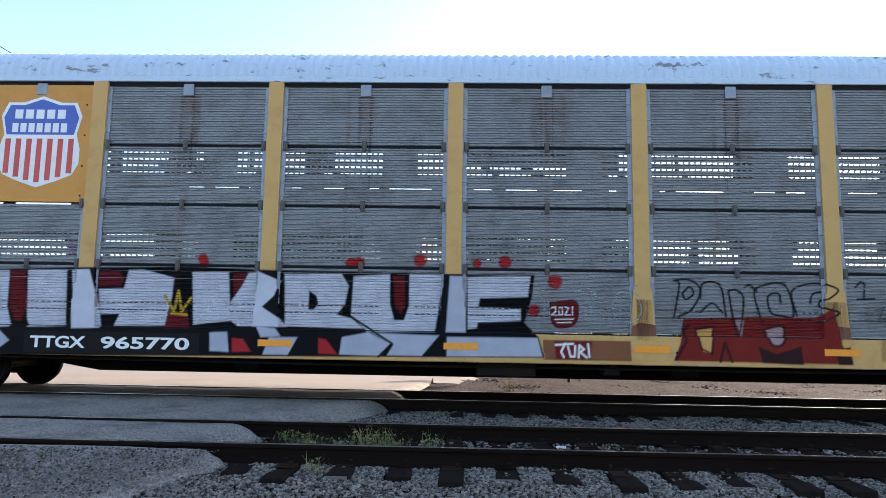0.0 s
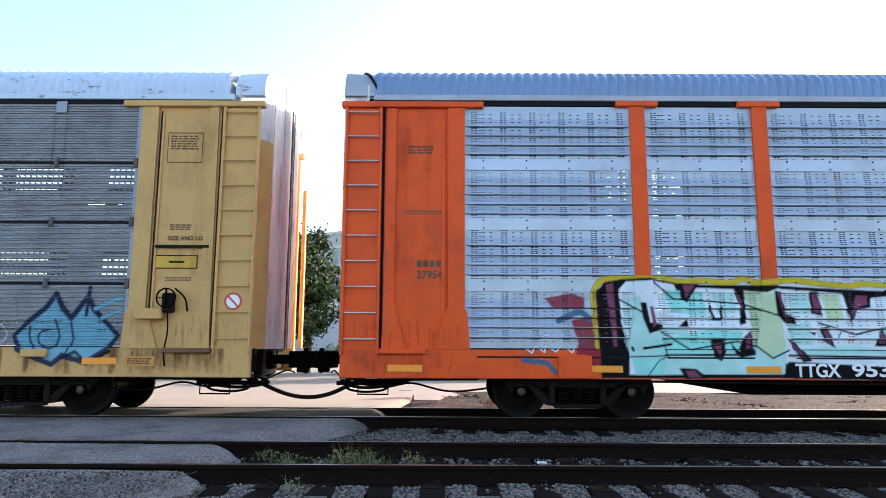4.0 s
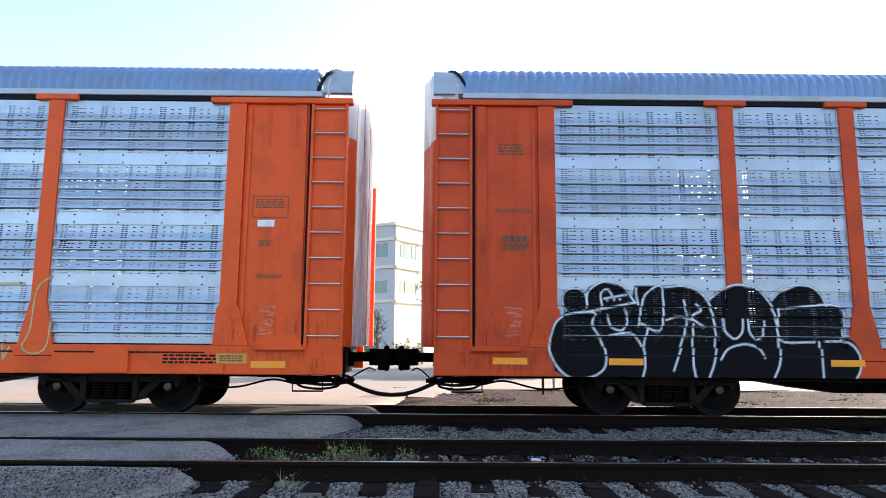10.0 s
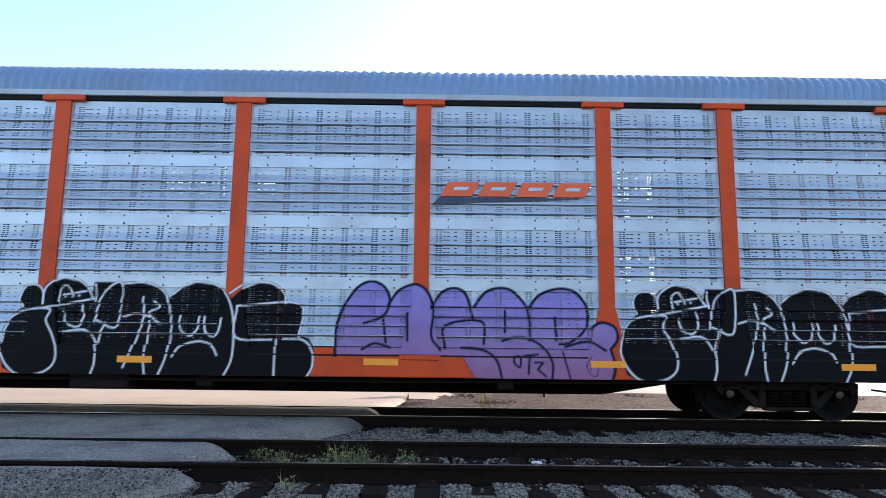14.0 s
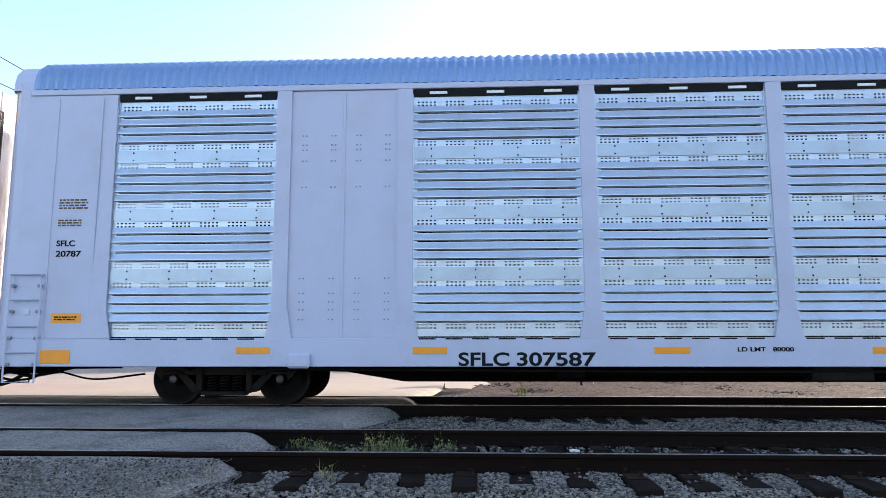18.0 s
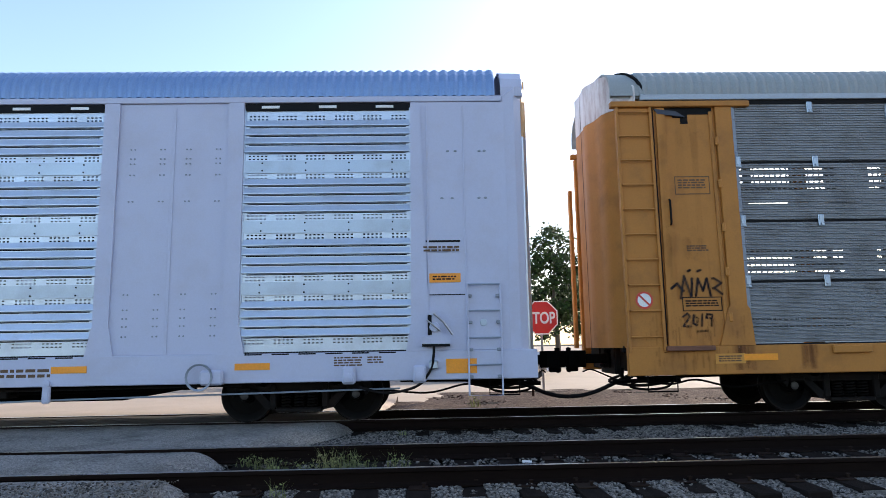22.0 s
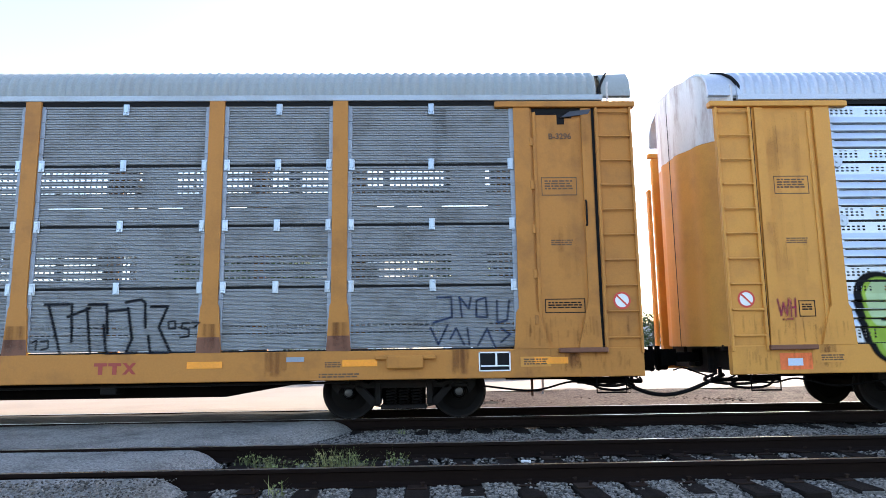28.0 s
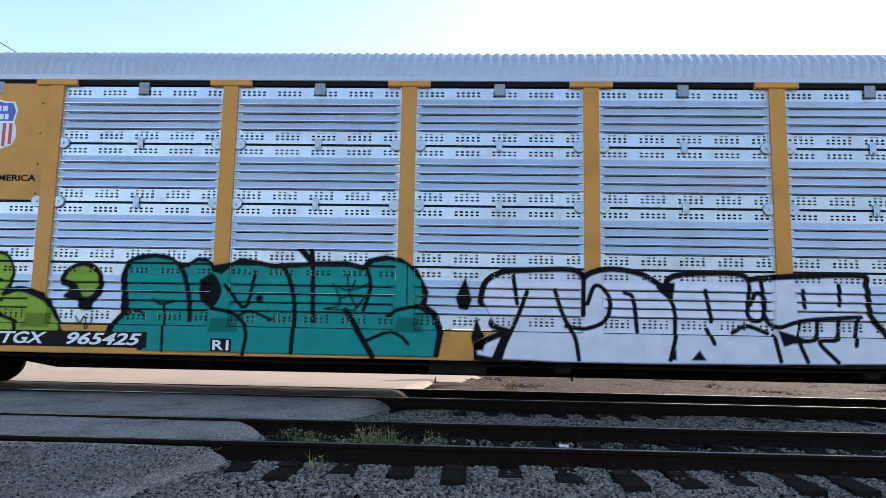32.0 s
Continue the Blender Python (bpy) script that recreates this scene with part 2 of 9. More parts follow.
def add_aggregate(m, scale, dark, light, relief):
    """Bare stones in worn asphalt: cells of differing lightness with a little relief."""
    n, k = m.node_tree.nodes, m.node_tree.links.new
    p = n["Principled BSDF"]
    src = p.inputs["Base Color"].links[0].from_socket
    tc, vo, mr, h, bp = n.new("ShaderNodeTexCoord"), n.new("ShaderNodeTexVoronoi"), n.new("ShaderNodeMapRange"), n.new("ShaderNodeHueSaturation"), n.new("ShaderNodeBump")
    vo.inputs["Scale"].default_value = scale
    mr.inputs["To Min"].default_value, mr.inputs["To Max"].default_value = dark, light
    k(tc.outputs["Object"], vo.inputs["Vector"])
    k(vo.outputs["Color"], mr.inputs["Value"])
    k(mr.outputs[0], h.inputs["Value"])
    k(src, h.inputs["Color"])
    k(h.outputs[0], p.inputs["Base Color"])
    bp.inputs["Strength"].default_value, bp.inputs["Distance"].default_value = relief, 0.02
    bp.invert = True
    k(vo.outputs["Distance"], bp.inputs["Height"])
    if p.inputs["Normal"].links:
        k(p.inputs["Normal"].links[0].from_socket, bp.inputs["Normal"])
    k(bp.outputs[0], p.inputs["Normal"])


add_aggregate(M_ASPHALT, 52.0, 0.5, 1.6, 0.9)
add_aggregate(M_BALLAST, 34.0, 0.3, 2.0, 1.0)
# darker asphalt for under the train: its shade is put into the colour
M_ASPHALT_SHADE = material("shade_darkened_asphalt", (0.062, 0.056, 0.051), 0.92, stain=(0.026, 0.023, 0.021), wear=0.9, grain=60, patch=1.6, bump=0.9, vary=0.2, spec=0.1)
M_LOT = material("pale_dusty_concrete", (0.235, 0.195, 0.16), 0.9, stain=(0.15, 0.125, 0.105), wear=0.5, grain=20, patch=0.35, bump=0.3)
M_PINK = material("pinkish_dirt_gravel", (0.060, 0.047, 0.041), 0.95, stain=(0.026, 0.020, 0.017), wear=0.8, grain=45, patch=4.0, bump=1.0, vary=0.25, spec=0.03)
add_aggregate(M_PINK, 26.0, 0.3, 2.1, 1.0)
M_SHOULDER = material("grey_brown_gravel", (0.17, 0.15, 0.132), 0.95, stain=(0.09, 0.078, 0.066), wear=0.7, grain=45, patch=1.2, bump=0.8, vary=0.2)
add_aggregate(M_SHOULDER, 30.0, 0.5, 1.6, 1.0)
M_GRASS = random_tint(material("dry_green_weed", (0.15, 0.165, 0.06), 0.8, stain=(0.22, 0.18, 0.08), wear=0.8, grain=10, spec=0.2), 0.6, 1.5)
M_LEAF = random_tint(material("tree_leaf", (0.035, 0.06, 0.014), 0.75, stain=(0.05, 0.065, 0.015), wear=0.6, grain=3, patch=0.8, bump=0, spec=0.2), 0.5, 1.5)
M_BARK = material("grey_brown_bark", (0.10, 0.08, 0.06), 0.9, wear=0.5, grain=20, bump=0.6)
M_CONCRETE = material("cream_facade", (0.60, 0.54, 0.44), 0.8, stain=(0.46, 0.42, 0.36), wear=0.4, grain=6, patch=0.2)
M_CLADDING = material("pale_grey_cladding", (0.40, 0.40, 0.40), 0.7, stain=(0.30, 0.30, 0.30), wear=0.4, grain=6, patch=0.2)
M_GLASS = material("green_tinted_window", (0.05, 0.11, 0.12), 0.12, 0.0, wear=0.1, spec=0.8, bump=0)
M_CARWHITE = material("white_car_paint", (0.72, 0.74, 0.77), 0.25, wear=0.05, bump=0)
M_CARDARK = material("dark_grey_car_paint", (0.03, 0.032, 0.036), 0.25, wear=0.05, bump=0)
M_CARGLASS = material("dark_car_glass", (0.015, 0.018, 0.022), 0.08, wear=0.02, bump=0, spec=0.8)
M_TYRE = material("tyre_rubber", (0.02, 0.02, 0.02), 0.85, wear=0.2)
M_RIM = material("alloy_rim", (0.5, 0.5, 0.51), 0.35, 0.9, wear=0.1)
M_POLE = material("grey_pole", (0.26, 0.25, 0.24), 0.7, wear=0.4)
M_SIGNRED = material("red_sign_face", (0.55, 0.02, 0.025), 0.45, wear=0.1)

# ---- mesh helpers ----


class Mesh:
    """Collects vertices and faces, and gives one mesh."""

    def __init__(self):
        self.v, self.f, self.n = [], [], 0

    def add(self, verts, faces):
        self.v.extend(tuple(q) for q in verts)
        self.f.extend(tuple(i + self.n for i in q) for q in faces)
        self.n += len(verts)
        return self

    def box(self, x0, x1, y0, y1, z0, z1, c=0.0):
        """A box, its edges chamfered by c."""
        if c <= 0:
            v = [(x, y, z) for x in (x0, x1) for y in (y0, y1) for z in (z0, z1)]
            return self.add(v, [(0, 1, 3, 2), (4, 6, 7, 5), (0, 4, 5, 1), (2, 3, 7, 6), (0, 2, 6, 4), (1, 5, 7, 3)])
        c = min(c, (x1 - x0) / 2.2, (y1 - y0) / 2.2, (z1 - z0) / 2.2)
        bm = bmesh.new()
        bmesh.ops.create_cube(bm, size=1.0)
        for q in bm.verts:
            q.co = Vector(((x0 + x1) / 2 + q.co.x * (x1 - x0), (y0 + y1) / 2 + q.co.y * (y1 - y0), (z0 + z1) / 2 + q.co.z * (z1 - z0)))
        bmesh.ops.bevel(bm, geom=bm.edges[:], offset=c, segments=1, affect="EDGES", profile=0.5)
        bm.verts.index_update()
        self.add([q.co[:] for q in bm.verts], [[q.index for q in f.verts] for f in bm.faces])
        bm.free()
        return self

    def prism(self, outline, axis, a, b):
        """A closed outline drawn out along an axis from a to b. Outline: the two other axes in order."""
        n = len(outline)

        def at(q, w):
            return {"x": (w, q[0], q[1]), "y": (q[0], w, q[1]), "z": (q[0], q[1], w)}[axis]
        return self.add([at(q, a) for q in outline] + [at(q, b) for q in outline],
                        [tuple(range(n))[::-1], tuple(range(n, 2 * n))] + [(i, (i + 1) % n, n + (i + 1) % n, n + i) for i in range(n)])

    def lathe(self, profile, axis="y", centre=(0, 0, 0), seg=24):
        """A turned body: profile of (radius, along)."""
        n = len(profile)
        v = []
        for s in range(seg):
            c, d = math.cos(2 * math.pi * s / seg), math.sin(2 * math.pi * s / seg)
            for r, w in profile:
                q = {"y": (r * c, w, r * d), "x": (w, r * c, r * d), "z": (r * c, r * d, w)}[axis]
                v.append((q[0] + centre[0], q[1] + centre[1], q[2] + centre[2]))
        f = [(s * n + i, ((s + 1) % seg) * n + i, ((s + 1) % seg) * n + i + 1, s * n + i + 1) for s in range(seg) for i in range(n - 1)]
        return self.add(v, f)

    def tube(self, points, r, seg=6):
        """A round bar or hose along points."""
        pts = [Vector(q) for q in points]
        rings = []
        for i, q in enumerate(pts):
            d = (pts[min(i + 1, len(pts) - 1)] - pts[max(i - 1, 0)]).normalized()
            a = d.orthogonal().normalized() if i == 0 else (a - d * a.dot(d)).normalized()
            b = d.cross(a)
            rr = r[i] if isinstance(r, (list, tuple)) else r
            rings.append([q + (a * math.cos(2 * math.pi * s / seg) + b * math.sin(2 * math.pi * s / seg)) * rr for s in range(seg)])
        v = [q for ring in rings for q in ring]
        f = [(i * seg + s, i * seg + (s + 1) % seg, (i + 1) * seg + (s + 1) % seg, (i + 1) * seg + s) for i in range(len(pts) - 1) for s in range(seg)]
        f += [tuple(range(seg))[::-1], tuple(range((len(pts) - 1) * seg, len(pts) * seg))]
        return self.add(v, f)

    def done(self, name, material_, smooth=False):
        me = bpy.data.meshes.new(name)
        me.from_pydata([tuple(q) for q in self.v], [], self.f)
        me.materials.append(material_)
        bm = bmesh.new()
        bm.from_mesh(me)
        bmesh.ops.recalc_face_normals(bm, faces=bm.faces[:])
        bm.to_mesh(me)
        bm.free()
        if smooth:
            me.shade_smooth()
            me.set_sharp_from_angle(angle=radians(35))
        me.update()
        return me


def part(name, me, parent, label="", at=None):
    ob = new(name, me)
    ob.parent = parent
    if at is not None:
        ob.matrix_basis = at
    if label:
        tagged(ob, label)
    return ob


def thing(name, label, category, group="", kind="", at=None, me=None):
    ob = new(name, me)
    if at is not None:
        ob.matrix_basis = at
    return tagged(ob, label, category, group, kind)


def smooth_line(points, steps=6):
    """A Catmull-Rom line through points."""
    p = [np.array(q, float) for q in points]
    p = [2 * p[0] - p[1]] + p + [2 * p[-1] - p[-2]]
    out = []
    for i in range(1, len(p) - 2):
        for s in range(steps):
            t = s / steps
            out.append(0.5 * (2 * p[i] + (p[i + 1] - p[i - 1]) * t + (2 * p[i - 1] - 5 * p[i] + 4 * p[i + 1] - p[i + 2]) * t * t
                              + (3 * p[i] - p[i - 1] - 3 * p[i + 1] + p[i + 2]) * t ** 3))
    return out + [p[-2]]


def text_mesh(words, height, material_, name="lettering", slant=0.0, stretch=1.0, depth=0.002):
    """Words in the built-in font, standing in the x-z plane and facing -y, from the lower left corner; capitals are height tall."""
    cu = bpy.data.curves.new(name, "FONT")
    cu.body, cu.size, cu.extrude, cu.offset, cu.shear = words, height / 0.70, depth, 0.007 * height / 0.2, slant
    ob = bpy.data.objects.new(name, cu)
    scene.collection.objects.link(ob)
    bpy.context.view_layer.update()
    me = bpy.data.meshes.new_from_object(ob.evaluated_get(bpy.context.evaluated_depsgraph_get()))
    bpy.data.objects.remove(ob)
    bpy.data.curves.remove(cu)
    me.transform(Matrix.Diagonal((stretch, 1, 1, 1)))
    me.transform(Euler((radians(90), 0, 0)).to_matrix().to_4x4())
    me.materials.clear()
    me.materials.append(material_)
    return me


def bars(name, rows, material_, depth=0.002):
    """Unreadable writing: plain bars (x0, x1, z0, z1) on the plane y = 0, facing -y."""
    m = Mesh()
    for x0, x1, z0, z1 in rows:
        m.box(x0, x1, -depth, 0.0, z0, z1)
    return m.done(name, material_)


def small_print(width, lines, size, seed, gap=1.7):
    """Rows of word-long bars."""
    r = random.Random(seed)
    rows = []
    for i in range(lines):
        x = 0.0
        while x < width - size:
            w = min(width - x, size * r.uniform(1.2, 4.5))
            rows.append((x, x + w, -i * size * gap, -i * size * gap + size))
            x += w + size * 0.7
    return rows
# ---- ground, tracks and crossing ----


def ground_height(x, y):
    """Dirt and ballast: a low hump under each track, a shallow ditch behind."""
    z = GROUND + 0.012 * math.sin(x * 1.3 + y * 0.7) + 0.01 * math.sin(x * 3.1 - y * 2.3)
    if y < 1.6:
        z -= 0.03
    if y < 0.2:
        z -= min(0.08, (0.2 - y) * 0.10)
    return z


def sheet(name, xs, ys, height, material_):
    v = [(x, y, height(x, y)) for y in ys for x in xs]
    n = len(xs)
    f = [(j * n + i, j * n + i + 1, (j + 1) * n + i + 1, (j + 1) * n + i) for j in range(len(ys) - 1) for i in range(n - 1)]
    me = bpy.data.meshes.new(name)
    me.from_pydata(v, [], f)
    me.materials.append(material_)
    me.shade_smooth()
    return me


_far = [-900, -400, -180, -90, -50, -30]
_xs = _far + [x * 0.5 for x in range(-44, 45)] + [-q for q in _far[::-1]]
_ys = [-300, -120, -50, -25, -15, -11, -9, -7, -5, -4] + [-3 + 0.2 * i for i in range(0, 62)] + [10, 12, 15, 20, 30, 45, 70, 110, 200, 400, 1500]
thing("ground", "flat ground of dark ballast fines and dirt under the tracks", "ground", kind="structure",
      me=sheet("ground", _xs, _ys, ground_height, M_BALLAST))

_r = random.Random(5)


# pale lot and road behind the train, pinkish gravel verge before it
_lx = [-400, -150, -60, -30] + [i * 1.0 for i in range(-24, 25)] + [30, 60, 150, 400]
thing("parking_lot", "pale dusty concrete lot in full sun behind the tracks", "pavement", kind="structure",
      me=sheet("parking_lot", _lx, [12.2, 13, 15, 20, 30, 50, 90, 160, 400], lambda x, y: GROUND + 0.045, M_LOT))
thing("dirt_verge", "pinkish dirt and gravel verge beyond the rails", "ground", kind="structure",
      me=sheet("dirt_verge", [-1.5 + 0.35 * i for i in range(0, 70)] + [30, 60, 150, 400], [6.6, 6.9, 7.3, 7.8, 8.4, 9.0, 9.7, 10.5, 11.3, 12.0, 12.6],
               lambda x, y: GROUND + 0.03 + 0.03 * math.sin(x * 1.7 + y * 2.1) * math.sin(y * 1.3 - x * 0.6), M_PINK))
# unseen gravel shoulder on this side of the tracks, added to bounce light
thing("gravel_shoulder", "unseen grey-brown gravel shoulder before the tracks, added to bounce light", "ground", kind="structure",
      me=sheet("gravel_shoulder", [-400, -150, -60, -30] + [i * 1.0 for i in range(-20, 21)] + [30, 60, 150, 400], [-300, -120, -60, -30, -18, -12, -9, -7, -6, -5, -4, -3.2, -2.7],
               lambda x, y: ground_height(x, y) + 0.025, M_SHOULDER))


def rail_profile():
    """Half outline of a flat-bottomed rail, head top at z = 0."""
    h = [(0.036, -0.012), (0.036, -0.036), (0.012, -0.048), (0.0085, -0.130), (0.030, -0.145), (0.075, -0.160), (0.075, -0.172)]
    return [(-x, z) for x, z in h[::-1]][0:] + [(-0.030, -0.001), (0.030, -0.001)] + h


def make_track(y, label, name):
    track = thing(name, label, "rail track", kind="structure")
    for side in (-1, 1):
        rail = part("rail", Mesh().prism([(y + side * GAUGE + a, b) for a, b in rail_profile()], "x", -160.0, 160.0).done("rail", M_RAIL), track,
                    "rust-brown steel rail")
        part("running_surface", Mesh().box(-160, 160, y + side * GAUGE - 0.026, y + side * GAUGE + 0.024, -0.0015, 0.0012).done("running_surface", M_RAILTOP),
             rail, "worn bright rail head")
    return track


near_track = make_track(NEAR_Y, "rusty empty rail track on wooden sleepers in ballast", "rail_track")
far_track = make_track(TRAIN_Y, "rail track on which the freight train rolls", "rail_track")

TIE_STEP, TIE_X = 0.505, -0.33
_tie = []
for k in range(4):
    m = Mesh()
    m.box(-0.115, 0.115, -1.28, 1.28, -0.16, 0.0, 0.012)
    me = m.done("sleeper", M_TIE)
    for q in me.vertices:
        q.co.x += 0.012 * math.sin(q.co.y * 5 + k) + _r.uniform(-0.006, 0.006)
        q.co.z += _r.uniform(-0.008, 0.004)
    _tie.append(me)
_plate = Mesh().box(-0.09, 0.09, -0.16, 0.16, 0.0, 0.014, 0.004).done("tie_plate", M_SPIKE)
_spike = Mesh().box(-0.012, 0.012, -0.012, 0.012, 0, 0.035, 0.003).box(-0.02, 0.02, -0.022, 0.014, 0.03, 0.045, 0.004).done("spike", M_SPIKE)
_end_plate = Mesh().box(-0.10, 0.10, -1.286, -1.279, -0.13, -0.012)
for _i in range(9):
    _end_plate.box(-0.094 + _i * 0.022, -0.082 + _i * 0.022, -1.294, -1.285, -0.125, -0.016)
_end_plate = _end_plate.done("end_plate", M_ENDPLATE)
for track, ty in ((near_track, NEAR_Y), (far_track, TRAIN_Y)):
    for i in range(-36, 37):
        x = TIE_X + i * TIE_STEP + _r.uniform(-0.02, 0.02)
        if x < -2.6 and ty == NEAR_Y and x > -17:
            continue
        s = part("sleeper", _tie[i % 4], track, at=pose(x, ty + _r.uniform(-0.12, 0.10), -0.172 + _r.uniform(-0.012, 0.002), 0, _r.uniform(-1, 1), _r.uniform(-2.0, 2.0)))
        if ty == NEAR_Y and i in (-2, 1, 5, 8):
            part("end_plate", _end_plate, s, "grooved steel plate nailed to the sleeper's end")
        if ty == NEAR_Y and abs(x) < 6:
            for side in (-1, 1):
                part("tie_plate", _plate, s, at=pose(0, side * GAUGE, 0.0))
                for q, dx in ((-1, 0.05), (1, -0.05)):
                    part("spike", _spike, s, at=pose(dx, side * GAUGE + q * 0.088, 0.010, 0, 0, 0 if q < 0 else 180))

# crossing pads of asphalt: strips before, between and behind the rails, with a ragged edge to the right


def pad(name, y0, y1, edge, front_slope, label, mat_=None, low=0.012):
    xs = [-60, -30, -18, -13, -10, -9, -8, -7.2] + [-6.6 + 0.07 * i for i in range(0, 82)]
    n = max(8, int((y1 - y0) / 0.07))
    v, f = [], []
    for j in range(n + 1):
        y = y0 + (y1 - y0) * j / n
        e = edge(y) + 0.10 * noise.noise((y * 3.1, 1.7, 0.3)) + 0.05 * noise.noise((y * 9.0, 4.0, 0.1))
        for x in xs:
            px = min(x, e) if x < e else e
            px = x if x < e - 0.2 else e - 0.2 + 0.2 * min(1.0, (x - e + 0.2) / 0.6)
            drop = max(0.0, min(1.0, (px - (e - 0.38)) / 0.38))
            rough = 0.35 + 1.6 * drop + (1.1 * max(0.0, min(1.0, (-0.3 - y) / 0.5)) if front_slope else 0.0)
            z = -low + 0.012 * noise.noise((px * 0.9, y * 1.1, 0)) + rough * (0.010 * noise.noise((px * 6, y * 6, 2)) + 0.010 * noise.noise((px * 17, y * 17, 5))) - 0.20 * drop ** 1.7
            if front_slope:
                z -= 0.28 * max(0.0, min(1.0, (-0.35 - y) / 1.3)) ** 0.9
            v.append((px, y, z))
    w = len(xs)
    f = [(j * w + i, j * w + i + 1, (j + 1) * w + i + 1, (j + 1) * w + i) for j in range(n) for i in range(w - 1)]
    # skirts at both long sides
    for j, flip in ((0, 0), (n, 1)):
        base = len(v)
        v += [(v[j * w + i][0], v[j * w + i][1], -0.3) for i in range(w)]
        f += [(j * w + i, base + i, base + i + 1, j * w + i + 1) for i in range(w - 1)]
    m = Mesh()
    m.add(v, f)
    return thing(name, label, "road", kind="structure", me=m.done(name, mat_ or M_ASPHALT, True))


pad("crossing_pad_front", -2.6, NEAR_Y - GAUGE - 0.055, lambda y: -2.42 - max(0, -0.4 - y) * 0.75, True, "worn grey asphalt apron of the level crossing, crumbling edge", low=0.050)
pad("crossing_pad_rails", NEAR_Y - GAUGE + 0.085, NEAR_Y + GAUGE - 0.055, lambda y: -2.62, False, "cracked asphalt between the rails of the crossing", low=0.026)
pad("crossing_pad_middle", NEAR_Y + GAUGE + 0.05, TRAIN_Y - GAUGE - 0.06, lambda y: -2.45 + (y - 1.5) * 0.42, False, "smooth grey asphalt strip between the two tracks", low=0.026)
pad("crossing_pad_train", TRAIN_Y - GAUGE + 0.085, TRAIN_Y + GAUGE - 0.055, lambda y: -1.2, False, "asphalt between the rails, coloured dark as the train's shade", M_ASPHALT_SHADE)
pad("crossing_pad_back", TRAIN_Y + GAUGE + 0.05, 9.3, lambda y: -1.2 + (y - 5.7) * 0.2, False, "pale dusty asphalt road leading away behind the tracks", M_LOT)
thing("road", "pale sunlit asphalt road behind the crossing", "road", kind="structure",
      me=sheet("road", [-60, -20, -10, -6, -3] + [-2.6 + 0.2 * i for i in range(15)], [9.3 + 0.2 * i for i in range(16)],
               lambda x, y: GROUND + 0.06 - 0.05 * max(0.0, min(1.0, (x + 0.9 - 0.25 * (y - 9.3) + 0.5 * noise.noise((x * 1.3, y * 1.3, 0))) / 0.7)), M_LOT))

# ---- the train ----
POSTS = (-9.065, -7.13, -4.284, -1.428, 1.428, 4.284, 7.13, 9.065)
END_POST, END = 11.93, 13.75
SILL_LOW, SILL_TOP = 0.65, 1.07
ROWS_Z = (1.09, 2.045, 3.0, 3.955, 4.91)
FACE, PANEL_Y = 1.50, 1.44
BAYS = [(-END_POST, POSTS[0])] + list(zip(POSTS[:-1], POSTS[1:])) + [(POSTS[-1], END_POST)]


def profile_points(h, ridges, depth, under, back):
    pts = [(0.0, 0.0)]
    for z in ridges:
        pts += [(z, 0.0), (z + under, depth), (z + under + 0.012, depth), (z + under + 0.012 + back, 0.0)]
    return pts + [(h, 0.0)]


def panel_mesh(name, width, h, ridges, depth, under, back, holes, material_):
    """A pressed side panel, centred on x, facing -y: ridges along it, and rows of punched holes (z, height, list of (x0, x1))."""
    prof = profile_points(h, ridges, depth, under, back)
    zs = sorted({z for z, _ in prof} | {z for q in holes for z in (q[0] - q[1] / 2, q[0] + q[1] / 2)})
    pz, py = [q[0] for q in prof], [q[1] for q in prof]
    m = Mesh()
    for a, b in zip(zs[:-1], zs[1:]):
        ya, yb = -float(np.interp(a, pz, py)), -float(np.interp(b, pz, py))
        cuts = next((q[2] for q in holes if q[0] - q[1] / 2 - 1e-6 <= a and b <= q[0] + q[1] / 2 + 1e-6), None)
        spans, x = [], -width / 2
        for c, d in cuts or ():
            spans.append((x, c))
            x = d
        spans.append((x, width / 2))
        for c, d in spans:
            m.add([(c, ya, a), (d, ya, a), (d, yb, b), (c, yb, b)], [(0, 1, 2, 3)])
    # a folded rim at both ends
    for s in (-1, 1):
        m.box(s * width / 2 - 0.018, s * width / 2 + 0.018, -0.02, 0.02, 0.0, h)
    me = bpy.data.meshes.new(name)
    me.from_pydata(m.v, [], m.f)
    me.materials.append(material_)
    return me


def slots(width, pitch, w, groups=None):
    n = int((width - 0.12) / pitch)
    x0 = -n * pitch / 2
    out = []
    for i in range(n + 1):
        x = x0 + i * pitch
        if groups and not groups(x, i):
            continue
        out.append((x - w / 2, x + w / 2))
    return out


OLD_SHAPE, OLD_RIDGES = (0.018, 0.007, 0.009), [0.010 + i * 0.0395 for i in range(23)]


def old_panel(name, width, material_, rows=(), hole=0.030, slit=None, groups=lambda x, i: (i // 6) % 5 != 3):
    """Finely ribbed panel of the older racks. rows: heights of the rows of punched holes; slit: height of a long narrow opening."""
    h, ridges = 0.925, OLD_RIDGES
    holes = [(z, hole, slots(width, 0.088, 0.058, groups)) for z in rows]
    if slit:
        holes.append((slit, 0.013, [(-width * 0.43, -width * 0.06), (width * 0.04, width * 0.41)]))
    return panel_mesh(name, width, h, ridges, *OLD_SHAPE, holes, material_)


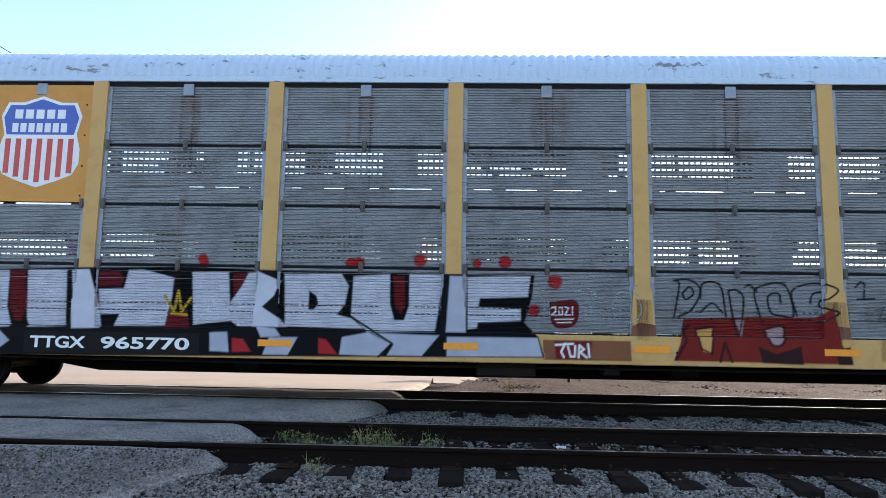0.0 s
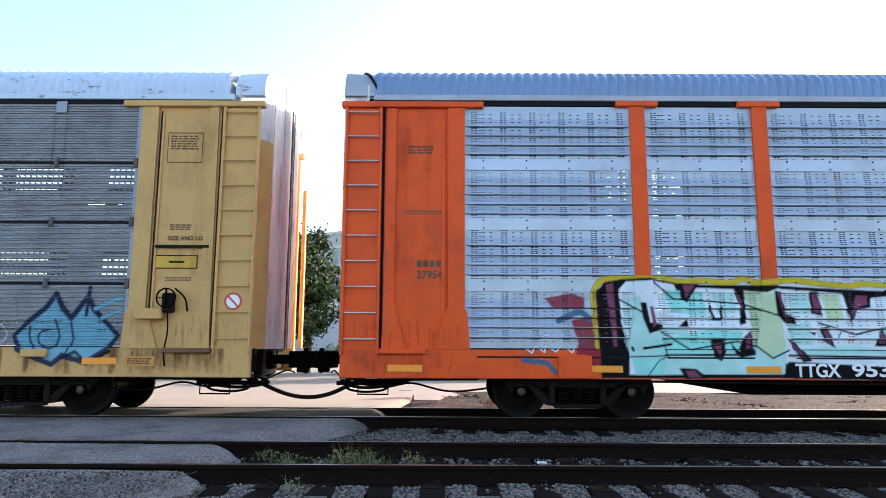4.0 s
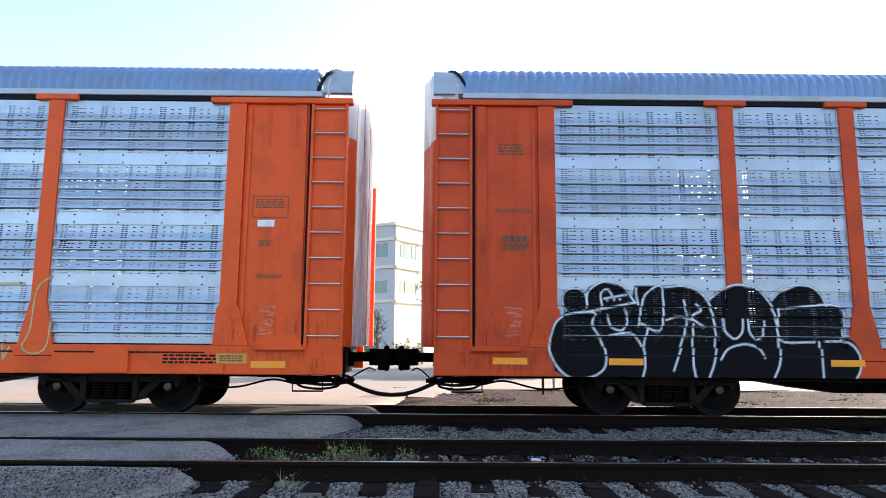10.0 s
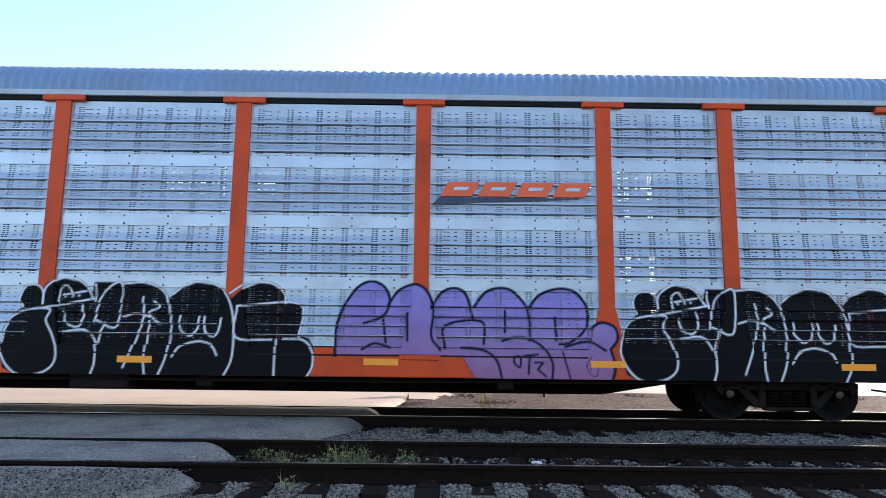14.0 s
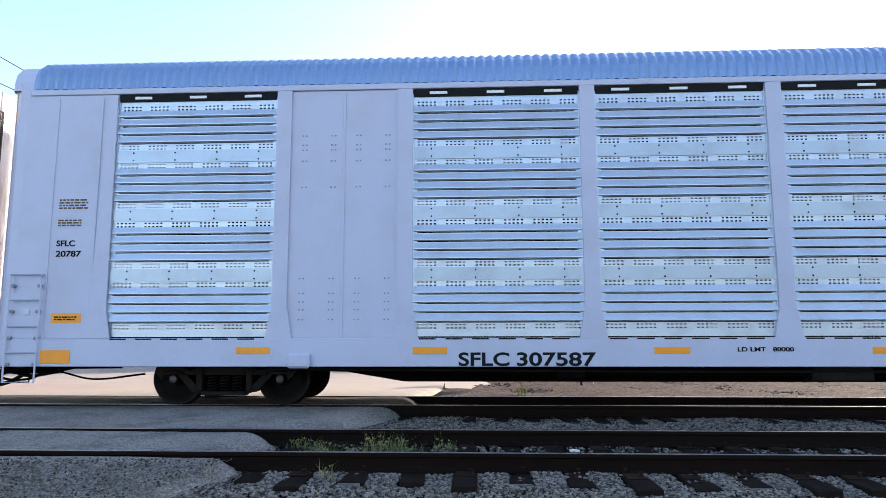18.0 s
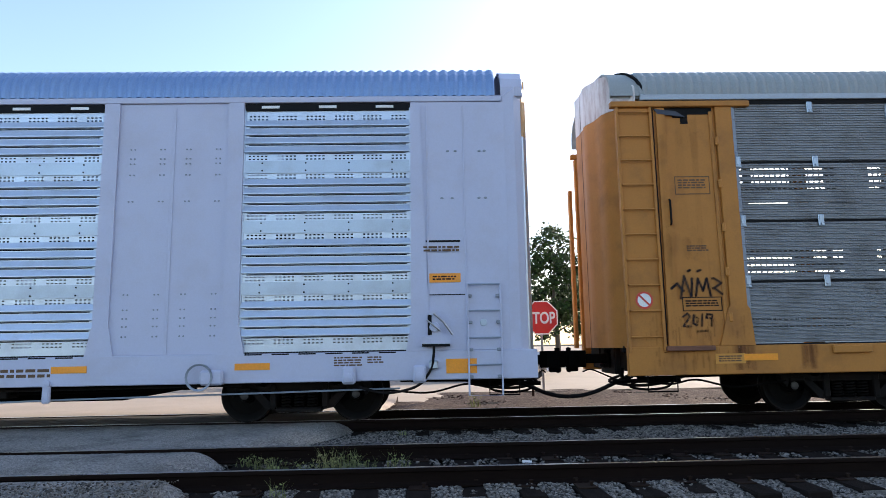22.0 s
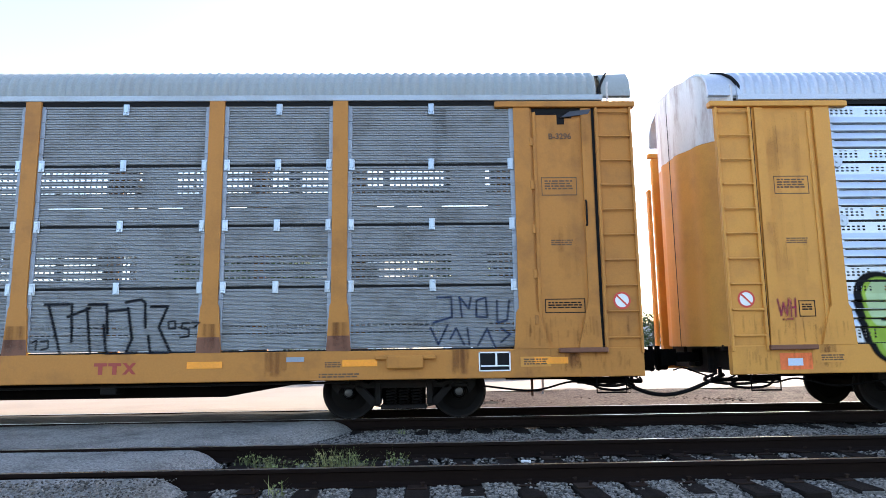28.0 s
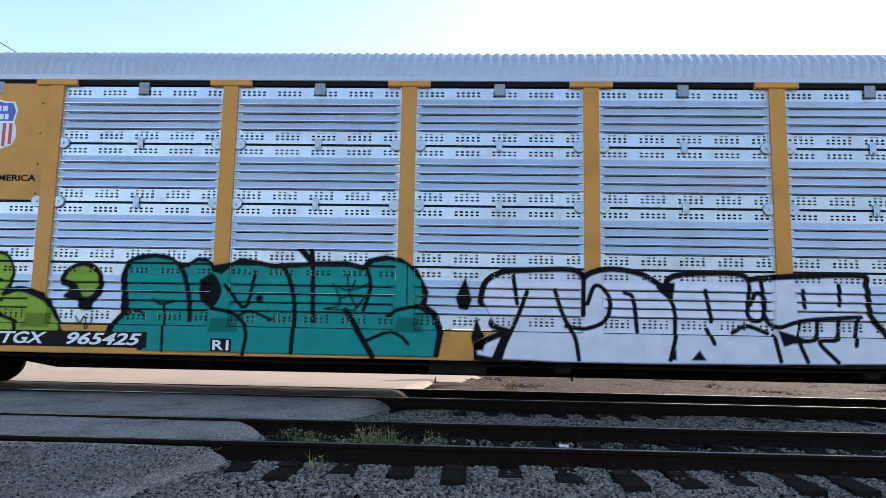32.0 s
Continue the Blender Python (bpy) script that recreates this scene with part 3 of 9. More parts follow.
def open_panel(name, width, material_, seed):
    """An unseen far-side panel; its open patches are added to let skylight through."""
    r = random.Random(seed)
    holes, cuts = [], []
    for i in range(14):
        if i % 5 == 0:
            cuts, x = [], -width / 2 + r.uniform(0.05, 0.25)
            while x < width / 2 - 0.2:
                e = min(width / 2 - 0.05, x + r.uniform(0.3, 1.3))
                cuts.append((x, e))
                x = e + r.uniform(0.06, 0.30)
        if r.random() < 0.93:
            holes.append((0.022 + i * 0.0645 + 0.042, 0.046, cuts))
    return panel_mesh(name, width, 0.925, OLD_RIDGES, *OLD_SHAPE, holes, material_)


SLOT_RIDGES, SLOT_SHAPE = [0.155 + 0.152 * i for i in range(4)], (0.036, 0.010, 0.105)


def slot_rows(width, louvres=True):
    """Openings of a clapboard panel: columns of short slots, and a narrow gap under each ledge."""
    cols = []
    n = int((width - 0.2) / 0.058)
    for i in range(n + 1):
        dense = i % 8 in (0, 1)
        if dense or i % 8 in (3, 5) or i in (2, n - 1):
            x = -n * 0.058 / 2 + i * 0.058
            cols.append((x - 0.021, x + 0.021, dense))
    rows = []
    for k in range(24):
        z = 0.105 + k * 0.0325
        if all(abs(z - q - 0.010) > 0.022 for q in SLOT_RIDGES) and z < 0.855:
            rows.append((z, 0.0125, [(a, b) for a, b, d in cols if d or k % 2 == 0]))
    if louvres:
        rows += [(q - 0.006, 0.010, [(-width / 2 + 0.07, width / 2 - 0.07)]) for q in SLOT_RIDGES]
    return rows


def slotted_panel(name, width, material_, louvres=True):
    """Clapboard panel with four ledges and columns of short slots."""
    return panel_mesh(name, width, 0.955, SLOT_RIDGES, *SLOT_SHAPE, slot_rows(width, louvres), material_)


def hole_ridges(h):
    return [0.225 + (h - 0.42) / 3.75 * i for i in range(4)]


HOLE_SHAPE = (0.032, 0.012, 0.088)


def hole_rows(width, h, edge=0.075, pitch=0.082, hw=0.043, hh=0.027):
    """Openings of a panel with punched holes: a double row at each edge, and a gap under each ledge."""
    grp = lambda x, i: (i % 7) not in (5, 6)
    grp2 = lambda x, i: (i % 7) in (1, 2, 4)
    rows = [(z, hh, slots(width, pitch, hw, grp)) for z in (edge, edge + 0.05, h - edge - 0.05, h - edge)]
    rows += [(z, 0.020, slots(width, 0.082, 0.040, grp2)) for z in (edge + 0.10,) if edge < 0.1]
    rows += [(q - 0.010, 0.017, [(-width / 2 + 0.07, width / 2 - 0.07)]) for q in hole_ridges(h)]
    return rows


def holed_panel(name, width, material_, h, *sizes):
    """Panel with four deep ledges between two double rows of punched holes."""
    return panel_mesh(name, width, h, hole_ridges(h), *HOLE_SHAPE, hole_rows(width, h, *sizes), material_)


def roof_section(n=18):
    out = []
    for i in range(n + 1):
        a = math.pi * i / n
        c, s = math.cos(a), math.sin(a)
        r = (abs(c) ** 3 + abs(s) ** 3) ** (-1 / 3)
        out.append((-1.455 * c * r, 5.085 + 0.613 * s * r))
    return out


def roof_mesh(material_, x0, x1, rise=1.0, pitch=0.151):
    sec = [(y, 5.0 + (z - 5.0) * rise) for y, z in roof_section()]
    n = int((x1 - x0) / pitch)
    xs, hs = [], []
    for i in range(n):
        for k, b in enumerate((0.0, 0.15, 0.6, 0.97, 1.0, 0.85, 0.35)):
            xs.append(x0 + (i + k / 7) * pitch)
            hs.append(b * 0.030)
    v = [(x, y * (1 + h / 1.5), z + h * (z - 4.9)) for x, h in zip(xs, hs) for y, z in sec]
    w = len(sec)
    f = [(i * w + j, (i + 1) * w + j, (i + 1) * w + j + 1, i * w + j + 1) for i in range(len(xs) - 1) for j in range(w - 1)]
    f += [tuple(range(w)), tuple(range((len(xs) - 1) * w, len(xs) * w))]
    me = bpy.data.meshes.new("roof")
    me.from_pydata(v, [], f)
    me.materials.append(material_)
    return me


def roof_height(y):
    a = min(1.0, abs(y) / 1.455)
    return 5.085 + 0.613 * (1 - a ** 3) ** (1 / 3)


def end_door_mesh(name, side, low, high, material_, a0=0.0, a1=1.0, bulge=0.12):
    """One leaf of the curved end doors (for the right-hand end), on the side given (-1: the camera's)."""
    plan = []
    for i in range(11):
        a = a0 + (a1 - a0) * i / 10
        y = side * (1.44 - 1.42 * a)
        plan.append((END - 0.40 + (0.40 + bulge) * (1 - (1 - a) ** 2.6) - 0.03 * math.sin(a * 14) * (0 < a < 1), y))
    m = Mesh()
    v, f = [], []
    nz = 9
    for x, y in plan:
        top = min(high, roof_height(y) - 0.03)
        for k in range(nz + 1):
            v.append((x, y, low + (max(top, low + 0.01) - low) * k / nz))
    w = nz + 1
    f = [(i * w + k, (i + 1) * w + k, (i + 1) * w + k + 1, i * w + k + 1) for i in range(10) for k in range(nz)]
    b = len(v)
    v += [(x - 0.03, y, z) for x, y, z in v]
    f += [(b + p_[3], b + p_[2], b + p_[1], b + p_[0]) for p_ in f[:]]
    rim = [i * w for i in range(11)] + [10 * w + k for k in range(1, w)] + [i * w + nz for i in range(9, -1, -1)] + [k for k in range(nz - 1, 0, -1)]
    f += [(rim[i], rim[(i + 1) % len(rim)], b + rim[(i + 1) % len(rim)], b + rim[i]) for i in range(len(rim))]
    m.add(v, f)
    return m.done(name, material_, True)


# ---- running gear, made once ----
WHEEL_R = 0.42


def wheelset_mesh():
    m = Mesh()
    for s in (-1, 1):
        prof = [(0.0, s * 0.98), (0.075, s * 0.98), (0.085, s * 0.95), (0.085, s * 0.82), (0.12, s * 0.80), (0.13, s * 0.775), (0.30, s * 0.745),
                (0.345, s * 0.775), (WHEEL_R - 0.005, s * 0.785), (WHEEL_R, s * 0.77), (WHEEL_R, s * 0.70), (WHEEL_R + 0.026, s * 0.685), (WHEEL_R + 0.020, s * 0.665),
                (0.345, s * 0.66), (0.30, s * 0.70), (0.12, s * 0.70), (0.09, s * 0.66), (0.08, 0.0)]
        m.lathe(prof, "y", seg=36)
        for k in range(3):
            a = 2 * math.pi * k / 3 + 0.4
            m.box(0.045 * math.cos(a) - 0.012, 0.045 * math.cos(a) + 0.012, min(s * 0.975, s * 0.995), max(s * 0.975, s * 0.995),
                  0.045 * math.sin(a) - 0.012, 0.045 * math.sin(a) + 0.012)
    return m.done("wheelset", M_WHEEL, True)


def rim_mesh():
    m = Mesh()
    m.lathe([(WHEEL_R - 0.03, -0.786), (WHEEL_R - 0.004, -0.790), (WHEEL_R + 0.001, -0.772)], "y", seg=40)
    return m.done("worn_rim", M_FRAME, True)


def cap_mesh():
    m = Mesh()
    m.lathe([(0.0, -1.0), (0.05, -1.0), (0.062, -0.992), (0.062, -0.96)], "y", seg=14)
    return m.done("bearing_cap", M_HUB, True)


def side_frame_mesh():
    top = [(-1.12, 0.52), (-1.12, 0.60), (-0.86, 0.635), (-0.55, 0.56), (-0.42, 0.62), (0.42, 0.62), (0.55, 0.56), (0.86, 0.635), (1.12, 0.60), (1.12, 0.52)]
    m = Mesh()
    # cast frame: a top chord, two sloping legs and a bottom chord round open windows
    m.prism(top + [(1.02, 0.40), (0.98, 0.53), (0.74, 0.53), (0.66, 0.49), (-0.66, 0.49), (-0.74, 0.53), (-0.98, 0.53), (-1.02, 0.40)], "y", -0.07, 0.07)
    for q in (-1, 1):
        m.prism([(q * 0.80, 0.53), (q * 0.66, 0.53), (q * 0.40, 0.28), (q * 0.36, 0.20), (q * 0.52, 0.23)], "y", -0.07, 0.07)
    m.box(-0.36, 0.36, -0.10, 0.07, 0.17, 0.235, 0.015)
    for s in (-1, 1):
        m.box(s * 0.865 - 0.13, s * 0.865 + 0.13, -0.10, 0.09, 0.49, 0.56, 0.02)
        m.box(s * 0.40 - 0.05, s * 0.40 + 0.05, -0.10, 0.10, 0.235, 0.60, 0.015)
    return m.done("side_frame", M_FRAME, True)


def spring_mesh():
    m = Mesh()
    for cx in (-0.2, 0.0, 0.2):
        pts = [(cx + 0.075 * math.cos(a * 0.7), -0.02 + 0.075 * math.sin(a * 0.7), 0.24 + 0.24 * a / 48) for a in range(49)]
        m.tube(pts, 0.016, 5)
    return m.done("spring", M_WHEEL, True)


ME_RIM, ME_WHEEL, ME_CAP, ME_FRAME, ME_SPRING = rim_mesh(), wheelset_mesh(), cap_mesh(), side_frame_mesh(), spring_mesh()
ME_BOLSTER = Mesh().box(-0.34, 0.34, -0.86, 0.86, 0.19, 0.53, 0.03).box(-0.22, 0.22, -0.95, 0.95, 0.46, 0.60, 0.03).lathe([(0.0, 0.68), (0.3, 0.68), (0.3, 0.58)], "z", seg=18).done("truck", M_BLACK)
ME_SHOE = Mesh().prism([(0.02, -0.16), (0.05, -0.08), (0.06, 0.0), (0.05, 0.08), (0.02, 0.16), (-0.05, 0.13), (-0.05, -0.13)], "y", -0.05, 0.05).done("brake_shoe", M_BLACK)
WHEELS = []


def add_truck(car, x):
    truck = part("truck", ME_BOLSTER, car, "sooty cast-steel truck with two wheelsets", pose(x, 0, 0))
    for s in (-1, 1):
        part("side_frame", ME_FRAME, truck, at=pose(0, s * 0.99, 0, 0, 0, 0 if s < 0 else 180))
        part("spring", ME_SPRING, truck, at=pose(0, s * 1.0, 0))
        ws = part("wheelset", ME_WHEEL, truck, "dark wheelset with worn treads", pose(s * 0.865, 0, WHEEL_R))
        WHEELS.append(ws)
        for turn_ in (0, 180):
            part("worn_rim", ME_RIM, truck, "", pose(s * 0.865, 0, WHEEL_R, 0, 0, turn_))
            part("bearing_cap", ME_CAP, truck, "grey bearing cap", pose(s * 0.865, 0, WHEEL_R, 0, 0, turn_))
        for q in (-1, 1):
            part("brake_shoe", ME_SHOE, truck, at=pose(s * 0.40, q * 0.74, 0.44, 0, 0, 180 if s < 0 else 0))


# couplers, hoses and end gear: for the right-hand end
_plan = [(13.95, -0.10), (14.06, -0.20), (14.28, -0.21), (14.38, -0.09), (14.29, -0.02), (14.20, -0.06), (14.15, 0.06), (14.31, 0.20), (14.22, 0.25), (14.02, 0.13)]
ME_COUPLER = (Mesh().box(13.3, 14.0, -0.08, 0.08, 0.80, 0.96, 0.03).prism(_plan, "z", 0.74, 1.02).box(14.10, 14.30, -0.17, -0.05, 0.66, 0.75, 0.02).lathe([(0.0, 1.08), (0.045, 1.07), (0.045, 0.66), (0.0, 0.64)], "z", (14.25, -0.13, 0), 10)
              .box(13.42, 13.60, -0.26, 0.26, 0.70, 1.06, 0.04).box(13.58, 13.70, -0.15, 0.15, 0.72, 0.80, 0.02)).done("coupler", M_BLACK)
ME_ENDSILL = Mesh().box(13.25, 13.50, -1.42, 1.42, 0.68, 1.04, 0.02).box(13.45, 13.60, -0.45, 0.45, 0.62, 1.1, 0.02).box(13.40, 13.62, -1.40, -1.22, 0.62, 0.80, 0.02).box(13.30, 13.64, -1.10, -0.92, 0.98, 1.10, 0.02).box(13.48, 13.58, 0.6, 1.2, 0.9, 1.3, 0.02).done("end_sill", M_FRAME)
ME_LEVER = Mesh().tube(smooth_line([(13.62, -1.42, 0.62), (13.72, -1.2, 0.56), (13.78, -0.7, 0.60), (13.95, -0.25, 0.70), (14.05, -0.05, 0.66)]), 0.013).done("uncoupling_lever", M_BLACK)
ME_HOSE = Mesh().tube(smooth_line([(13.40, -0.55, 0.60), (13.62, -0.54, 0.50), (13.92, -0.46, 0.36), (14.16, -0.42, 0.29), (14.37, -0.40, 0.27)]), 0.034, 8).tube(
    smooth_line([(12.6, -0.9, 0.60), (13.0, -0.95, 0.50), (13.4, -0.85, 0.46), (13.75, -0.6, 0.52), (13.5, -0.5, 0.62)]), 0.026, 6).done("brake_hose", M_HOSE)
ME_STIRRUP = Mesh().tube([(12.95, -1.46, 0.66), (12.95, -1.46, 0.40), (13.4, -1.46, 0.40), (13.4, -1.46, 0.66)], 0.014).done("sill_step", M_BLACK)
ME_CHAINPIPE = Mesh().tube(smooth_line([(11.2, -1.3, 0.52), (12.0, -1.32, 0.44), (12.6, -1.32, 0.56), (13.0, -1.3, 0.50), (13.5, -1.3, 0.56)]), 0.016).tube(
    [(11.6, -1.25, 0.62), (13.5, -1.25, 0.60)], 0.02).tube([(12.75, -1.05, 0.545), (13.80, -0.95, 0.535)], 0.034, 8).tube(smooth_line([(12.9, -1.2, 0.55), (13.05, -1.24, 0.45), (13.35, -1.22, 0.42), (13.6, -1.2, 0.47), (13.45, -1.2, 0.56)]), 0.02).box(13.1, 13.14, -1.06, -1.0, 0.52, 0.68).box(13.62, 13.66, -0.98, -0.92, 0.50, 0.74).done("brake_pipe", M_BLACK)
TURN = pose(0, 0, 0, 0, 0, 180)


def mirrored(me, name):
    """The mesh turned to the left-hand end, with the same side kept to the camera."""
    c = me.copy()
    c.name = name
    c.transform(Matrix.Diagonal((-1, 1, 1, 1)))
    c.flip_normals()
    return c


ME_LEFT = {k: mirrored(m, k) for k, m in (("coupler", ME_COUPLER), ("end_sill", ME_ENDSILL), ("uncoupling_lever", ME_LEVER), ("brake_hose", ME_HOSE),
                                           ("sill_step", ME_STIRRUP), ("brake_pipe", ME_CHAINPIPE))}
ME_LEFT["coupler"] = ME_COUPLER.copy()
ME_LEFT["coupler"].transform(Matrix.Rotation(math.pi, 4, "Z"))
ME_RIGHT = {"coupler": ME_COUPLER, "end_sill": ME_ENDSILL, "uncoupling_lever": ME_LEVER, "brake_hose": ME_HOSE, "sill_step": ME_STIRRUP, "brake_pipe": ME_CHAINPIPE}
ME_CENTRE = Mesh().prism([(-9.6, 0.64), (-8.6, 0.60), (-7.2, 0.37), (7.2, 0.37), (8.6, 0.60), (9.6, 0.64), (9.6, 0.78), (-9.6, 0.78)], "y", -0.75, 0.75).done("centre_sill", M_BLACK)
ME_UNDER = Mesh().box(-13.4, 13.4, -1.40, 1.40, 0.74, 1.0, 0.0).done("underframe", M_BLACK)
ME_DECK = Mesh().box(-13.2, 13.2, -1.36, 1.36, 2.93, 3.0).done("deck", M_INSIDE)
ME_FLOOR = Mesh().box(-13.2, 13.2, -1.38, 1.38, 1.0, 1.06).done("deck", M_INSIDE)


def post_mesh(paint, cap, flare, flare_z):
    w = 0.118
    low = 0.16 if flare else w
    out = [(-low, SILL_TOP - 0.01), (low, SILL_TOP - 0.01), (w, flare_z), (w, 4.99), (-w, 4.99), (-w, flare_z)]
    if flare > 0.1:
        out = [(-flare, SILL_TOP - 0.01), (flare, SILL_TOP - 0.01), (w + 0.02, flare_z), (w, flare_z + 0.05), (w, 4.99), (-w, 4.99), (-w, flare_z + 0.05), (-w - 0.02, flare_z)]
    m = Mesh().prism(out, "y", -FACE, -PANEL_Y + 0.05)
    if cap:
        m.box(-0.335, 0.335, -FACE - 0.022, -PANEL_Y + 0.02, 4.90, 4.995, 0.012)
    return m.done("post", paint)


def rung_mesh():
    return Mesh().tube([(-0.24, 0, 0), (-0.24, -0.05, 0), (0.24, -0.05, 0), (0.24, 0, 0)], 0.013, 6).done("rung", M_CHROME)


ME_RUNG = rung_mesh()
ME_CLIP = Mesh().box(-0.048, 0.048, -0.022, 0.0, -0.095, 0.095, 0.01).box(-0.034, 0.034, -0.032, -0.02, -0.05, 0.06, 0.008).lathe([(0, -0.036), (0.016, -0.036), (0.016, -0.03)], "y", (0, 0, -0.06), 8).done("clip", M_BAND)
ME_CLIP_DARK = ME_CLIP.copy()
ME_CLIP_DARK.materials[0] = M_CLIPDARK
ME_CLIP_DARK.transform(Matrix.Diagonal((0.8, 1, 0.85, 1)))
ME_DISC = Mesh().lathe([(0.0, -0.02), (0.085, -0.02), (0.095, -0.012), (0.095, 0.01)], "y", seg=18).lathe([(0, -0.035), (0.02, -0.035), (0.02, -0.02)], "y", seg=8).done("clip", M_BAND)
ME_BOLT = Mesh().lathe([(0.0, -0.014), (0.012, -0.012), (0.014, 0.0)], "y", seg=8).done("bolt", M_INK)


ME_EDGE = Mesh()
for _i in range(15):
    ME_EDGE.box(-0.046, 0.046, -0.018, 0.02, 1.10 + _i * 0.254, 1.10 + _i * 0.254 + 0.22, 0.008)
    ME_EDGE.box(-0.040, 0.040, -0.014, 0.02, 1.32 + _i * 0.254, 1.354 + _i * 0.254)
ME_EDGE = ME_EDGE.done("edge_frame", M_EDGE)
ME_BOX = [Mesh().box(-w / 2, w / 2, -1.30, -1.0, z0, z1, 0.02).done("equipment_box", m_) for w, z0, z1, m_ in ((0.9, 0.42, 0.66, M_FRAME), (0.25, 0.46, 0.62, M_FRAME), (0.4, 0.45, 0.66, M_BLACK))]


def make_car(paint, panels, panel_gap, roof_material, label, cap=False, flare=0.0, flare_z=1.6, strips=None, clips=None, strip_h=0.18, smooth_ends=False,
             foot=None, blank=(), seal=0.0):
    """A covered car carrier. panels: the meshes for the wide and the narrow bay."""
    car = thing("autorack_car", label, "rail car", "cars of the freight train")
    part("underframe", ME_UNDER, car, "sooty underframe")
    part("centre_sill", ME_CENTRE, car, "dark deep centre sill")
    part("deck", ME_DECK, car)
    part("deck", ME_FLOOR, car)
    part("roof", roof_mesh(roof_material, -13.25, 13.25, 1.13 if smooth_ends else 1.02), car, "corrugated rounded roof")
    for side in (-1, 1):
        turn = pose(0, 0, 0) if side < 0 else TURN
        sill = Mesh().prism([(-FACE, SILL_LOW), (-FACE + 0.012, SILL_LOW - 0.012), (-1.38, SILL_LOW - 0.012), (-1.38, SILL_TOP), (-FACE + 0.012, SILL_TOP), (-FACE, SILL_TOP - 0.012)],
                            "x", -13.68, 13.68).done("side_sill", paint)
        part("side_sill", sill, car, "", turn)
        eave = Mesh().box(-13.25, 13.25, -1.492, -1.40, 4.996, 5.09, 0.008).done("eave", paint if smooth_ends else roof_material if roof_material in (M_ROOF_WHITE, M_ROOF_SILVER) else M_EAVE)
        part("eave", eave, car, "", turn)
        pm = post_mesh(paint, cap, flare, flare_z)
        for x in POSTS:
            post = part("post", pm, car, "", turn @ pose(x * (1 if side < 0 else -1), 0, 0))
            if foot and side < 0:
                part("post_foot", foot, post, "dark worn post foot")
        for a, b in BAYS:
            wide = b - a > 2.3
            c = (a + b) / 2
            if smooth_ends and not wide:
                continue
            if wide and abs(c) > 10:
                c = math.copysign(10.49, c)
            for r in range(4):
                if side < 0 and (round(a, 2), r) in blank:
                    continue
                n = 0 if wide else 1
                if panels is P_OLD:
                    me = P_OLD[n][(1, 2, 3, 0)[r]] if side < 0 else P_OLD[n][0] if r == 0 else P_OPEN[n][int(abs(c) * 7 + r * 3) % 4]
                else:
                    me = (panels if side < 0 else P_SLOT_FAR if panels is P_SLOT and int(abs(c) * 7) % 4 == 0 else P_PLAIN)[n]
                part("side_panel", me, car, "", turn @ pose(c * (1 if side < 0 else -1), -PANEL_Y, ROWS_Z[r] + panel_gap / 2) @ Matrix.Diagonal((1, 1, 1.034 if me in P_PLAIN else 1, 1)))
            if side > 0:
                continue
            half = (2.60 if wide else 1.69) / 2
            if panels is P_OLD:
                for s in (-1, 1):
                    part("edge_frame", ME_EDGE, car, "", pose(c + s * (half - 0.015), -PANEL_Y - 0.012, 0))
            for r in (1, 2, 3):
                if seal and (round(a, 2), r) not in blank:
                    part("panel_gap", Mesh().box(c - half, c + half, -PANEL_Y - 0.006, -PANEL_Y + 0.03, ROWS_Z[r] - seal, ROWS_Z[r] + seal).done("panel_gap", M_INK), car, "dark gap between two panels")
                if strips:
                    st = part("joint_strip", strips[0 if wide else 1], car, "flat joint strip with bolts", pose(c, -PANEL_Y - 0.004, ROWS_Z[r]))
                    for i in range(4 if wide else 3):
                        for dz in (-0.06, 0.06):
                            part("bolt", ME_BOLT, st, at=pose((i / (3 if wide else 2) - 0.5) * 2 * half * 0.78, -0.012, dz))
                if clips and not (clips is ME_DISC and r == 1 and c < 6):
                    for dx in (-half + 0.05, 0.0, half - 0.05):
                        if (round(a, 2), r) in blank and (dx == 0.0 or r == 3):
                            continue
                        if clips is ME_DISC and dx == 0.0:
                            part("clip", ME_CLIP, car, "", pose(c, -PANEL_Y - 0.02, ROWS_Z[r]))
                        else:
                            part("clip", clips, car, "", pose(c + dx, -PANEL_Y - 0.02, ROWS_Z[r]))
    part("brake_pipe", Mesh().tube([(-9.2, -1.30, 0.60), (-3.0, -1.30, 0.56), (4.0, -1.30, 0.57), (9.2, -1.30, 0.60)], 0.02).done("brake_pipe", M_FRAME), car)
    for x, k in ((-0.6, 0), (1.0, 1), (2.1, 2), (-4.6, 2), (5.6, 1)):
        part("equipment_box", ME_BOX[k], car, "", pose(x, 0, 0))
    for e in (-1, 1):
        gear = ME_RIGHT if e > 0 else ME_LEFT
        for k in gear:
            part(k, gear[k], car)
        add_truck(car, e * 10.03)
    return car


